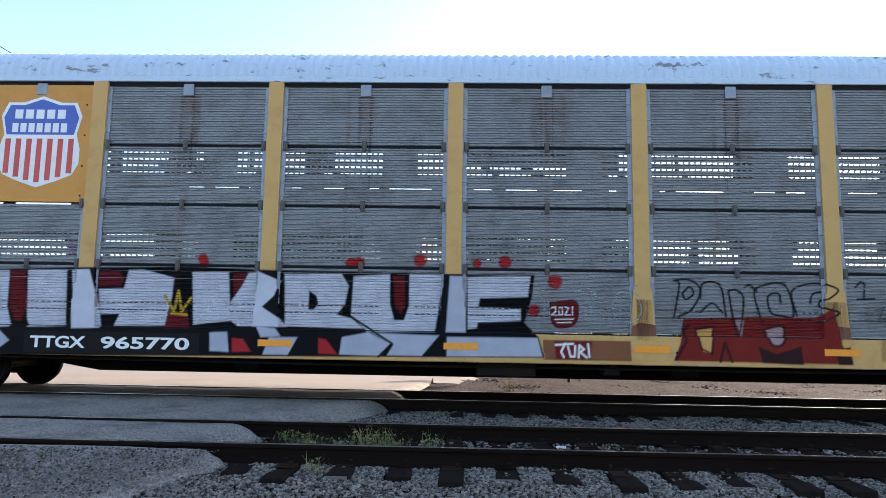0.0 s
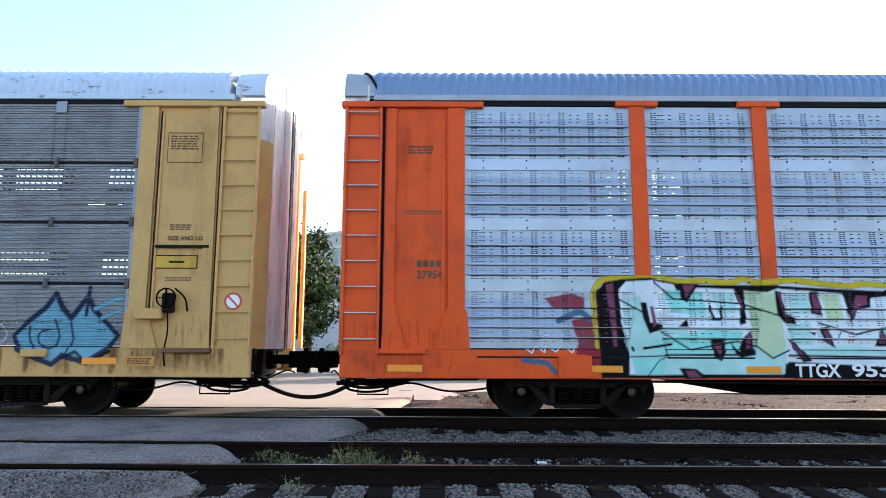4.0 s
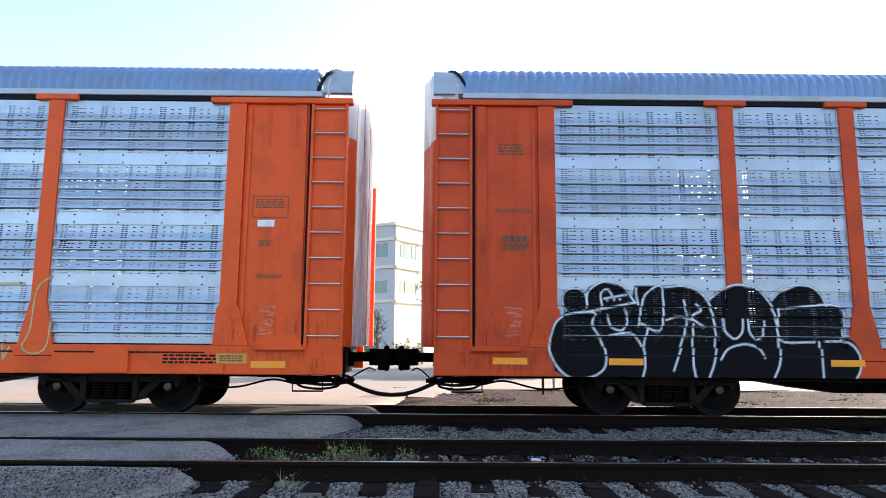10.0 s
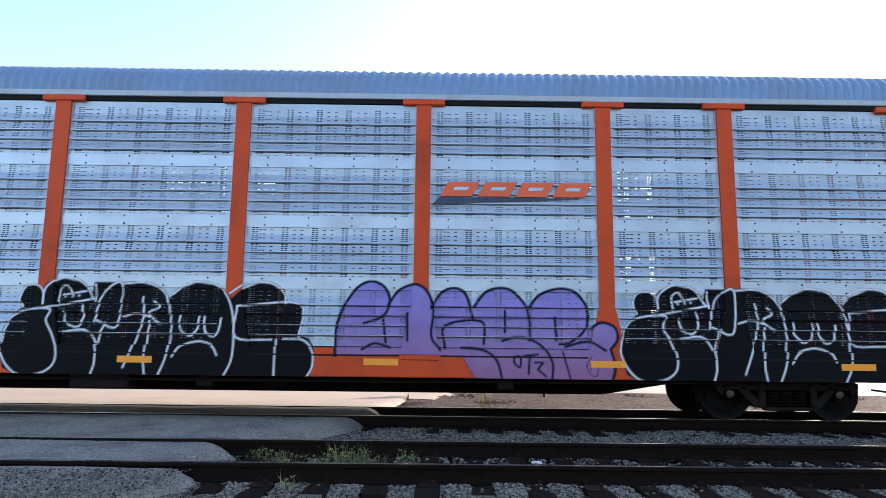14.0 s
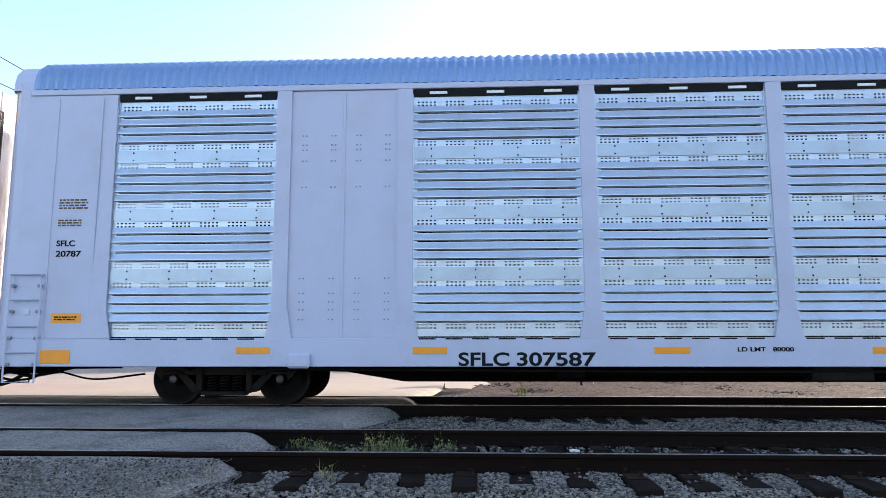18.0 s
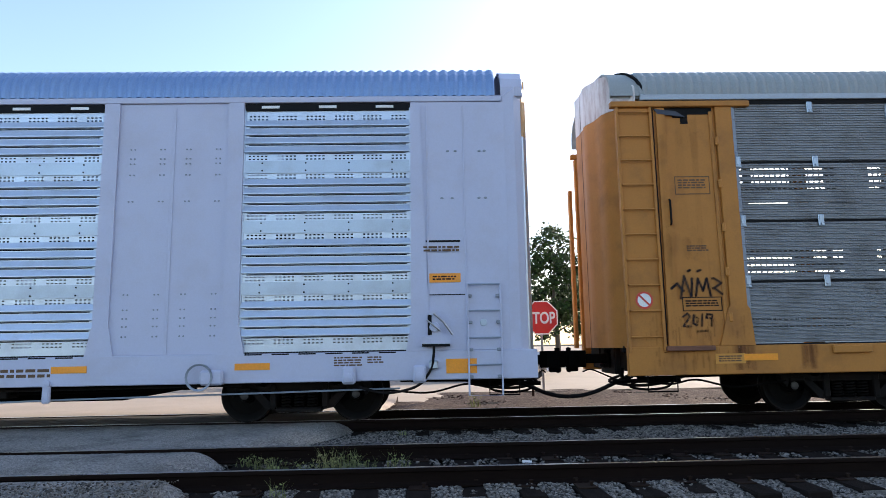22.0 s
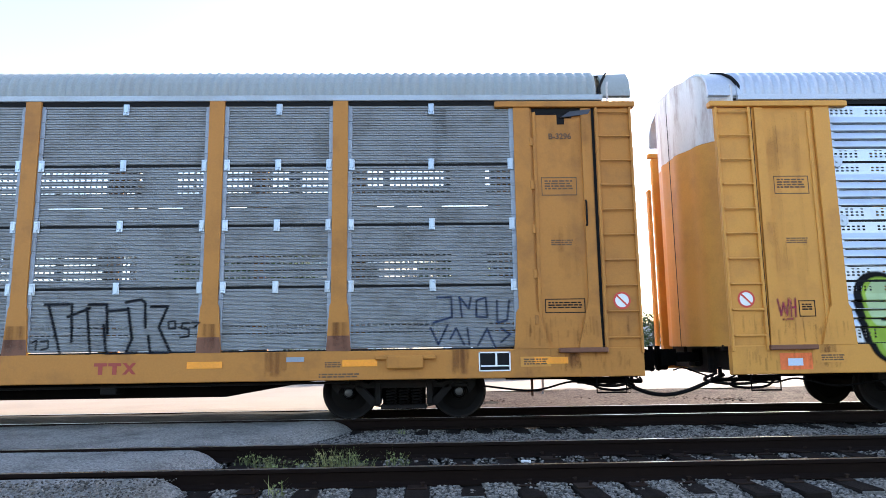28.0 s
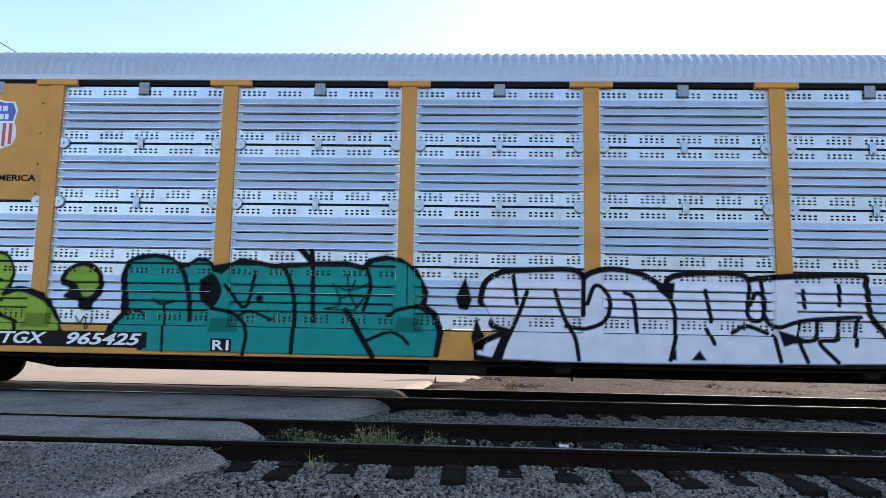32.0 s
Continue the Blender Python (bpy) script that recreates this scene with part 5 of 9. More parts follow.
def block_letters():
    """White block letters edged in black, with red shadows."""
    g = Canvas(CARS[0], -9.13, 0.23, 0.64, 2.30, -0.12)
    g.fill("-920,194 -731,198 -538,202 -405,198 -284,198 -132,196 -7,197 -12,161 -23,124 -2,103 7,73 -907,62", BLACK)
    g.fill("-920,192 -824,193 -823,137 -813,106 -911,103", SILVER)
    g.fill("-822,193 -799,194 -793,134 -798,115 -809,115 -819,137", DKRED)
    g.fill("-795,194 -733,195 -728,108 -785,106 -790,120", SILVER)
    g.fill("-725,195 -695,196 -685,167 -677,136 -672,106 -716,105", SILVER)
    g.fill("-910,97 -828,100 -811,85 -828,72 -908,70", PALE)
    g.fill("-682,193 -651,194 -642,183 -646,171 -682,170", DKRED)
    g.fill("-681,166 -641,167 -635,196 -613,197 -563,185 -565,152 -573,111 -653,109 -645,128 -675,127", SILVER)
    g.fill("-569,133 -540,134 -534,108 -573,107", DKRED)
    g.line("-576,157 -560,133 -555,165 -548,133 -535,154", 4, GOLD)
    g.line("-564,130 -540,128", 4, GOLD)
    g.fill("-535,194 -478,195 -474,147 -456,175 -447,194 -431,196 -396,182 -405,159 -423,142 -396,125 -384,112 -460,112 -471,120 -529,113", SILVER)
    g.fill("-471,193 -450,193 -456,178 -469,158", DKRED)
    g.fill("-391,193 -303,195 -291,176 -296,148 -308,132 -286,127 -265,111 -387,113", SILVER)
    g.fill("-352,168 -340,160 -337,148 -344,139 -352,139", BLACK)
    g.fill("-284,191 -228,195 -227,150 -220,125 -205,125 -198,146 -198,196 -146,195 -152,143 -158,108 -261,107 -286,132", SILVER)
    g.fill("-223,192 -205,192 -204,146 -210,133 -219,146", DKRED)
    g.fill("-136,193 -110,193 -111,108 -141,108", PALE)
    g.fill("-109,192 -13,195 -17,163 -90,160 -92,147 -28,145 -28,127 -93,123 -94,115 -108,113", SILVER)
    g.fill("-501,102 -474,103 -470,73 -499,74", PALE)
    g.fill("-430,112 -401,110 -392,98 -422,96", PALE)
    g.fill("-409,96 -364,97 -378,70 -418,70", PALE)
    g.fill("-298,98 -258,106 -224,90 -240,71 -301,72", PALE)
    g.fill("-252,105 -151,103 -177,72 -229,72 -219,89", PALE)
    g.fill("-139,101 -3,102 4,74 -139,72", PALE)
    g.fill("-466,94 -449,93 -436,74 -465,73", RED)
    g.fill("-334,96 -322,94 -304,72 -333,73", RED)
    g.line("-364,97 -378,70", 3, BLACK)
    g.line("-286,129 -222,90 -242,70", 3, BLACK)
    g.dots("-520,215 -517,208", 7, RED)
    g.dots("-288,211 -276,212", 8, RED)
    g.dots("-182,217", 9, RED)
    g.dots("-95,213", 6, RED)
    g.dots("-52,216", 9, RED)
    return g.paint("white block-letter graffiti with black edges and dark red shadows")


def scribbled_tags():
    """White and red scribbles, dark outlined letters over a maroon block piece."""
    g = Canvas(CARS[0], -0.40, 6.45, 0.64, 2.12)
    g.fill("-7,99 123,99 124,70 -6,70", RUSTY)
    g.dots("12,187", 10, RED)
    g.dots("-20,143", 8, RED)
    g.fill("4,155 44,158 42,123 10,120", DKRED, curve=True)
    g.line("6,147 12,149 13,142 6,136 15,136", 2, WHITE)
    g.line("18,148 23,148 23,137 18,137 18,148", 2, WHITE)
    g.line("27,149 32,147 27,137 34,137", 2, WHITE)
    g.line("38,149 38,137", 2, WHITE)
    g.line("12,130 40,131", 2, WHITE)
    g.line("15,125 36,126", 1.6, WHITE)
    g.line("129,182 103,164 100,139 122,126 140,143 129,182", 1.8, HAZE, curve=True)
    g.line("94,177 116,165 133,182", 1.6, HAZE, curve=True)
    g.line("52,134 56,147 64,142 54,139 66,132", 2, HAZE)
    g.line("71,144 82,146 78,134 89,132", 2, HAZE)
    g.line("-28,176 -10,163 -19,172 -1,155", 1.8, HAZE)
    g.line("-24,172 30,176 77,164 60,180", 1.6, HAZE)
    g.line("46,170 58,183 70,166 84,178", 1.6, HAZE)
    g.fill("10,98 66,98 64,71 12,71", DKRED)
    g.line("12,92 38,94", 3, WHITE)
    g.line("26,94 20,82 24,74", 3, WHITE)
    g.line("30,90 34,75 40,75 41,91", 3, WHITE)
    g.line("46,74 47,92 54,86 48,82 58,74", 3, WHITE)
    g.line("60,94 62,75", 3, WHITE)
    g.fill("204,134 306,138 400,138 423,153 433,100 446,71 187,72 197,97", MAROON)
    g.fill("311,95 337,84 374,96 376,69 316,71", BLACK2)
    g.fill("422,91 445,96 448,70 427,70", BLACK2)
    g.line("190,74 206,100 203,118 212,124", 4, BLACK2)
    g.fill("222,117 246,121 241,83 230,86", OCHRE)
    g.line("222,119 248,123 243,82 228,90 221,117", 3, BLACK2)
    g.fill("325,120 349,123 346,101 333,99", HAZE, curve=True)
    g.line("322,120 351,125 349,100 331,97 322,118", 3, BLACK2, curve=True)
    g.line("255,72 262,100 272,72", 4, BLACK2)
    g.fill("280,133 294,136 289,108", HAZE)
    for words in ("190,137 199,186 191,191 213,193 229,182 227,165 214,146 196,137", "203,172 214,182 220,172 208,163 203,172", "230,165 233,186 250,190 262,180 267,138", "229,144 247,158 262,144",
                  "272,177 284,178 294,164 285,109 277,140 272,177", "296,183 304,186 314,177", "321,127 310,173 322,185 345,190 360,181 367,141 348,141 334,145 330,169 346,174 349,160",
                  "372,141 365,174 379,186 402,190 422,186 432,179 418,167 407,164 406,155 418,151 432,146 414,135 401,130", "392,160 397,174 412,178"):
        g.line(words, 2.6, DARK, curve=True)
    g.line("460,185 469,194 474,190 472,169", 2.4, DARK)
    g.line("462,167 487,168", 2.4, DARK)
    for words in ("487,151 500,154 492,137 509,140", "512,152 531,153 518,139 534,141", "540,151 552,152 560,138", "573,153 583,125 589,150 602,125 608,153 611,125 624,151 635,128"):
        g.line(words, 2, (0.014, 0.015, 0.02, 0.5))
    return g.paint("pale scribbled tags and dark outlined letters over a maroon block piece")


def blue_piece():
    """Navy and light-blue pointed letters."""
    g = Canvas(CARS[0], 6.94, 11.83, 0.64, 2.15)
    g.line("969,189 1006,180 1007,139 988,106 972,139", 2, HAZE, curve=True)
    g.fill("712,121 720,140 740,157 769,174 774,194 791,197 803,181 814,162 828,150 841,163 844,192 865,198 876,188 894,176 916,155 931,134 929,114 912,91 893,79 868,69 844,77 827,85 815,72 792,68 770,73 745,87 725,100", SKYBLUE)
    g.fill("728,123 740,142 765,160 781,179 791,187 800,169 813,150 828,138 841,148 853,168 864,186 885,170 906,150 917,130 917,114 904,99 872,79 853,84 831,100 816,81 797,75 774,81 744,100 732,110", NAVY)
    g.line("728,123 740,142 765,160 781,179 791,187 800,169 813,150 828,138 841,148 853,168 864,186 885,170 906,150 917,130 917,114 904,99 872,79 853,84 831,100 816,81 797,75 774,81 744,100 732,110 728,123", 8, NAVY)
    g.line("759,87 750,112 762,132 782,130", 3, SKYBLUE, curve=True)
    g.line("786,140 783,121 792,104", 3, SKYBLUE, curve=True)
    g.line("806,154 811,129 808,104", 3, SKYBLUE, curve=True)
    g.line("827,138 844,129 840,105 827,86", 2, SKYBLUE, curve=True)
    g.line("866,175 868,105", 4, SKYBLUE)
    g.line("864,131 863,100 869,72", 3, SKYBLUE)
    g.line("827,85 848,88 871,79", 3, SKYBLUE)
    g.fill("894,161 917,130 917,114 902,100 887,105 889,150", MIDBLUE)
    g.fill("924,172 940,184 964,182 974,168 964,151 948,155 957,143 954,132 939,138 926,151 928,162", SKYBLUE, curve=True)
    g.line("931,165 948,173 966,169", 2, NAVY)
    g.line("931,155 948,159 956,145", 2, NAVY)
    g.line("987,142 979,134 980,119 992,116 997,129 987,142", 2, WHITE, curve=True)
    g.line("1009,124 1029,147 1053,168 1067,189 1078,168 1093,152 1116,185 1127,165 1148,143 1165,126 1151,105 1123,85 1085,95 1071,82 1043,93 1018,104 1009,124", 7, NAVY)
    g.fill("1012,124 1031,144 1055,164 1067,181 1076,163 1093,146 1114,173 1125,160 1147,140 1162,125 1147,106 1122,90 1085,100 1071,87 1045,98 1020,108", LTBLUE)
    g.line("1069,149 1077,123 1068,106 1048,113 1047,129 1061,134", 3, NAVY, curve=True)
    g.line("1031,139 1035,114 1058,93", 3, NAVY, curve=True)
    g.line("1093,146 1099,119 1090,96", 3, NAVY)
    g.line("1129,166 1158,180 1169,182", 7, LTBLUE, curve=True)
    g.line("1140,152 1168,165", 6, LTBLUE, curve=True)
    g.line("1118,198 1115,156", 5, NAVY)
    g.line("1085,92 1105,101 1123,85 1156,102", 5, BLACK2)
    return g.paint("navy and light-blue pointed graffiti letters")


def mint_piece():
    """Mint and white letters edged in black with a yellow halo."""
    g = Canvas(CARS[1], -10.95, -3.58, 0.64, 2.20)
    g.fill("-1057,185 -1017,193 -997,186 -998,170 -1047,171", SMOKERED)
    g.fill("-1018,151 -975,159 -965,76 -1022,70 -1007,117", SMOKERED)
    g.line("-1037,151 -1006,164 -988,152", 9, SMOKEBLUE, curve=True)
    g.line("-1092,92 -1055,87 -1045,74", 8, SMOKEBLUE)
    g.line("-978,112 -983,188 -970,212 -939,218 -909,220 -878,218 -851,211 -817,213 -773,210 -753,216 -730,210 -680,214 -634,209 -591,206 -565,209 -507,200 -492,166 -474,134 -461,102 -443,63", 9, YELLOW, curve=True)
    g.fill("-976,111 -980,191 -966,210 -939,215 -895,217 -851,208 -816,206 -712,206 -599,200 -515,197 -503,176 -488,154 -466,110 -444,63 -701,67 -975,66", BLACK)
    g.fill("-945,198 -933,211 -893,213 -860,207 -849,180 -835,202 -768,200 -761,181 -703,201 -642,197 -603,194 -596,184 -516,192 -511,172 -493,151 -477,118 -464,98 -517,83 -694,91 -703,73 -933,71 -932,113 -942,147", WHITEMINT)
    g.fill("-938,125 -871,143 -766,121 -698,115 -695,73 -924,71", MINT)
    g.fill("-935,181 -914,190 -899,122 -930,121", MINT)
    g.fill("-895,122 -811,139 -759,136 -765,104 -885,103", AQUA)
    g.fill("-549,142 -495,148 -475,117 -535,111", AQUA)
    g.fill("-691,147 -655,151 -651,115 -685,117", MINT)
    g.fill("-876,199 -815,195 -812,158 -865,164", AQUA)
    g.fill("-753,198 -703,194 -696,111 -720,96 -740,116", LIMEMINT)
    g.fill("-635,192 -606,193 -604,153 -629,151", LIMEMINT)
    g.fill("-927,94 -876,100 -882,71 -924,71", AQUA)
    g.fill("-684,110 -603,116 -500,103 -684,100", MINT)
    g.fill("-802,195 -768,193 -766,165 -795,161", MINT)
    g.fill("-685,192 -652,192 -653,162 -682,162", MINT)
    g.fill("-979,198 -945,212 -940,113 -974,109", BLACK)
    g.fill("-913,179 -904,179 -899,149 -880,147 -879,139 -901,132 -910,156", BLACK)
    g.fill("-769,201 -752,183 -752,148 -762,146 -760,174", BLACK)
    g.fill("-600,194 -557,193 -562,173 -580,170 -592,150 -597,167", BLACK)
    g.fill("-807,124 -786,126 -785,109 -794,91 -805,97", BLACK)
    g.fill("-776,119 -766,106 -757,128 -745,137 -742,101 -765,96 -773,103", BLACK)
    g.fill("-708,198 -696,196 -691,164 -676,155 -676,147 -696,149 -706,162", BLACK)
    g.fill("-653,197 -640,197 -635,160 -652,163", BLACK)
    g.fill("-641,142 -629,144 -618,111 -636,122", BLACK)
    g.fill("-559,114 -546,143 -538,116", BLACK)
    g.fill("-694,126 -679,120 -658,92 -672,90", BLACK)
    g.fill("-859,81 -833,80 -815,66 -849,65", BLACK)
    g.fill("-853,209 -822,208 -840,179 -849,185", BLACK)
    g.fill("-964,206 -953,209 -948,113 -954,112", PLUM)
    g.fill("-899,173 -894,173 -889,146 -894,142", PLUM)
    g.fill("-765,197 -756,183 -757,166", PLUM)
    g.fill("-581,191 -564,191 -565,178 -579,174 -588,160 -590,167", PLUM)
    g.fill("-804,117 -789,119 -796,97", PLUM)
    g.fill("-752,130 -747,133 -746,111 -754,109", PLUM)
    g.fill("-704,195 -698,194 -694,162 -684,152 -693,152", PLUM)
    g.fill("-649,194 -641,194 -638,165 -648,166", PLUM)
    g.fill("-636,139 -630,139 -624,117 -633,124", PLUM)
    g.fill("-553,120 -546,138 -542,119", PLUM)
    g.fill("-688,120 -681,118 -666,95 -672,95", PLUM)
    g.fill("-850,77 -835,77 -826,67 -844,67", PLUM)
    g.fill("-846,206 -828,206 -841,186", PLUM)
    g.fill("-856,142 -841,155 -840,142", BLACK)
    g.fill("-658,136 -646,135 -650,130", BLACK)
    g.line("-944,184 -910,164", 2.5, BLACK)
    g.line("-883,136 -838,108 -766,121 -740,114 -717,96 -692,108", 2.5, BLACK)
    g.line("-891,211 -861,185 -814,182 -758,178 -692,156", 2.5, BLACK)
    g.line("-641,149 -587,132 -505,151", 2.5, BLACK)
    g.line("-878,100 -765,101", 3, BLACK)
    g.line("-692,100 -464,97", 3.5, BLACK)
    g.line("-910,110 -867,116", 4, BLACK)
    g.line("-807,174 -801,154 -790,154 -789,172", 4, BLACK)
    g.line("-877,113 -876,101", 2, BLACK)
    g.line("-907,67 -888,92 -868,101", 1.5, BLACK)
    g.line("-617,124 -608,136", 1.5, BLACK)
    g.line("-552,116 -514,116", 3, BLACK)
    g.line("-934,97 -878,99", 2, BLACK)
    g.line("-928,111 -926,107", 4, BLACK)
    g.fill("-476,141 -457,125 -424,117 -413,79 -441,71 -463,107", SMOKERED, curve=True)
    g.line("-451,107 -425,112 -448,124 -433,137 -414,138", 6, SMOKEBLUE, curve=True)
    g.line("-419,114 -445,110 -456,117", 5, SMOKEBLUE, curve=True)
    g.dots("-412,161 -403,160", 8, SMOKERED)
    g.dots("-483,168", 5, SMOKERED)
    g.dots("-487,152 -450,106", 4, GOLD)
    g.fill("-699,88 -517,83 -459,95 -443,63 -701,67", BLACK)
    g.line("-451,93 -446,77", 2.5, GOLD)
    g.line("-443,77 -437,88 -438,75", 2.5, GOLD)
    g.line("-434,75 -432,88 -425,84 -432,78 -424,74", 2.5, GOLD)
    g.line("-421,84 -418,75 -413,85 -419,89", 2.5, GOLD)
    g.line("-411,75 -408,89 -402,74", 2.5, GOLD)
    g.line("-401,84 -397,67", 2.5, GOLD)
    g.line("-1166,112 -1159,100 -1154,112 -1148,100 -1143,112", 2, WHITE)
    g.line("-1139,111 -1127,101 -1125,112", 2, WHITE)
    g.line("-1116,111 -1115,101 -1102,112 -1102,101", 2, WHITE)
    g.line("-1093,113 -1079,102 -1073,114 -1060,103 -1057,114 -1043,104 -1032,115 -1018,103 -1012,114", 2, WHITE)
    g.line("-1068,125 -1053,130 -1044,120 -1029,130", 2, WHITE)
    return g.paint("mint and white graffiti letters with black edges and a yellow halo")


def purple_cloud():
    """A faded purple cloud."""
    g = Canvas(CARS[1], -3.60, -1.05, 0.64, 1.95)
    g.fill("-316,135 -309,161 -292,176 -272,178 -253,169 -210,163 -184,171 -156,180 -153,167 -163,120 -169,92 -197,79 -223,73 -240,78 -270,83 -291,89 -306,110", PURPLE, curve=True)
    g.fill("-304,131 -270,166 -210,157 -167,162 -171,120 -210,98 -270,102", PURPLE2, curve=True)
    g.fill("-160,152 -149,162 -142,160 -150,120 -142,90 -154,86 -162,120", PURPLE2)
    g.dots("-345,94 -336,91", 9, PURPLE2)
    return g.paint("faded purple spray cloud")


def blue_meow():
    """Blue fading letters with white edges on a black cloud."""
    g = Canvas(CARS[1], 0.0, 9.41, 0.64, 2.15)
    g.fill("110,172 94,142 68,128 24,124 -9,122 -8,116 65,111 108,90 142,64 240,62 625,62 659,81 687,93 718,106 723,124 695,132 672,159 659,176 564,205 534,208 376,200 182,215", BLACK)
    g.fill("106,181 160,224 170,223 204,173 242,226 254,224 277,199 315,199 362,228 378,226 412,197 474,197 532,222 534,193 564,208 587,222 662,177 654,108 610,62 490,63 473,77 406,75 381,61 356,63 324,76 281,71 236,64 179,63 125,97", EDGE)
    g.line("105,181 159,227 172,225 205,175 242,228 255,226 277,201 315,202 362,231 380,227 413,199 474,200 532,225", 3.2, BLACK)
    g.line("564,211 587,224 664,178 657,106 612,60", 3.2, BLACK)
    g.line("104,180 123,95 176,60", 3.2, BLACK)
    g.fill("116,178 161,216 205,150 241,220 268,194 249,176 249,110 265,89 236,71 176,70 130,102", BLUE_TOP, low=BLUE_LOW)
    g.fill("277,189 351,194 335,165 294,162 294,151 346,157 337,126 297,129 297,120 341,123 326,89 276,91 256,118 255,175", BLUE_TOP, low=BLUE_LOW)
    g.fill("343,186 361,218 384,218 412,192 407,162 426,161 411,125 412,96 381,73 356,71 329,86 341,123 349,157", BLUE_TOP, low=BLUE_LOW)
    g.fill("423,188 487,187 504,171 504,107 489,90 422,92 413,102 414,123 427,160 418,164", BLUE_TOP, low=BLUE_LOW)
    g.fill("497,192 532,216 536,128 561,158 586,125 588,214 655,176 647,110 608,70 584,72 565,112 544,72 523,70 501,90 514,107 515,171", BLUE_TOP, low=BLUE_LOW)
    g.fill("164,219 179,214 209,175 205,152", EDGE)
    g.fill("244,223 254,221 278,198 271,193", EDGE)
    g.fill("177,130 179,66 199,67", EDGE)
    g.fill("230,129 233,69 209,66", EDGE)
    g.fill("357,218 369,222 381,68 364,70", EDGE)
    g.fill("439,155 472,154 470,130 460,123 443,124", EDGE)
    g.fill("565,207 584,218 587,126 564,157", EDGE)
    g.fill("536,150 563,165 543,126 536,131", EDGE)
    g.fill("562,114 586,67 573,67 547,85", EDGE)
    g.fill("238,68 266,86 322,87 326,78 281,72 270,63", EDGE)
    g.fill("410,83 489,88 525,63 492,64 470,77 411,75", EDGE)
    g.fill("447,149 465,148 464,130 449,128", CHALK)
    g.line("164,219 205,152", 1.6, BLACK)
    g.line("177,130 179,66", 1.6, BLACK)
    g.line("230,129 233,69", 1.6, BLACK)
    g.line("565,207 564,157 587,126", 1.6, BLACK)
    g.line("443,124 439,155 472,154", 1.6, BLACK)
    g.line("448,128 447,149 465,148", 1.6, BLACK)
    g.line("271,193 251,176 249,122 265,89", 1.6, BLACK)
    g.line("412,192 416,164 413,98", 1.6, BLACK)
    g.line("358,221 364,70", 1.6, BLACK)
    g.line("238,68 266,86 322,87", 1.6, BLACK)
    g.line("410,83 489,88 525,63", 1.6, BLACK)
    g.line("497,192 515,173 514,107 489,89", 1.6, BLACK)
    g.line("128,170 134,113 130,102", 4, EDGE)
    g.line("267,165 268,110", 3.5, EDGE)
    g.line("294,162 345,166", 2.5, EDGE)
    g.line("295,151 346,157 337,125 295,128", 2.5, EDGE)
    g.line("296,119 342,123 327,88", 2.5, EDGE)
    g.line("376,157 426,160 412,126 345,123", 2.5, EDGE)
    g.line("498,154 499,111", 3.5, EDGE)
    g.line("635,174 634,101", 4.5, EDGE)
    g.line("515,173 515,109 501,89", 3, EDGE)
    g.line("132,123 155,117 188,111 229,121", 1.5, EDGE, curve=True)
    g.line("133,105 155,112 206,117", 1.5, EDGE, curve=True)
    g.line("239,96 288,110 321,99", 1.5, EDGE, curve=True)
    g.line("345,123 380,90 409,96", 1.5, EDGE, curve=True)
    g.line("421,107 455,112 499,119 556,124 633,120", 1.5, EDGE, curve=True)
    g.line("422,93 464,105 523,100 574,89 634,99", 1.5, EDGE, curve=True)
    g.line("523,114 565,99 625,113", 1.5, EDGE, curve=True)
    g.line("68,125 58,121 68,115 57,109", 2, WHITE)
    g.line("72,111 74,121 81,119 73,115", 2, WHITE)
    g.line("84,111 87,121 93,110", 2, WHITE)
    g.line("96,120 97,108 104,120 99,113 106,106", 2, WHITE)
    g.line("78,133 86,136 89,132 82,130 78,133", 2, WHITE)
    g.line("688,108 688,118 695,117 690,112 697,107", 2, WHITE)
    g.line("707,118 700,118 700,108 708,108", 2, WHITE)
    g.line("711,108 712,118 716,112 720,119 722,108", 2, WHITE)
    g.line("622,91 670,91 670,66 623,65 622,91", 1.6, HAZE)
    g.line("646,91 646,66", 1.2, HAZE)
    g.line("782,178 786,196 804,192 806,145", 5, CREAM)
    g.line("816,196 881,198", 4, CREAM)
    g.line("828,141 830,194", 4, CREAM)
    g.fill("781,138 792,145 794,115 781,116", CREAM)
    g.fill("773,98 800,101 819,94 814,80 780,81", CREAM)
    g.fill("824,107 838,103 849,81 820,80", CREAM)
    g.line("923,209 903,188 898,128 888,103 905,93 924,103 928,145", 3, CREAM, curve=True)
    g.line("858,111 862,84 870,103", 4, CREAM)
    return g.paint("blue fading graffiti letters with white edges on a black cloud")


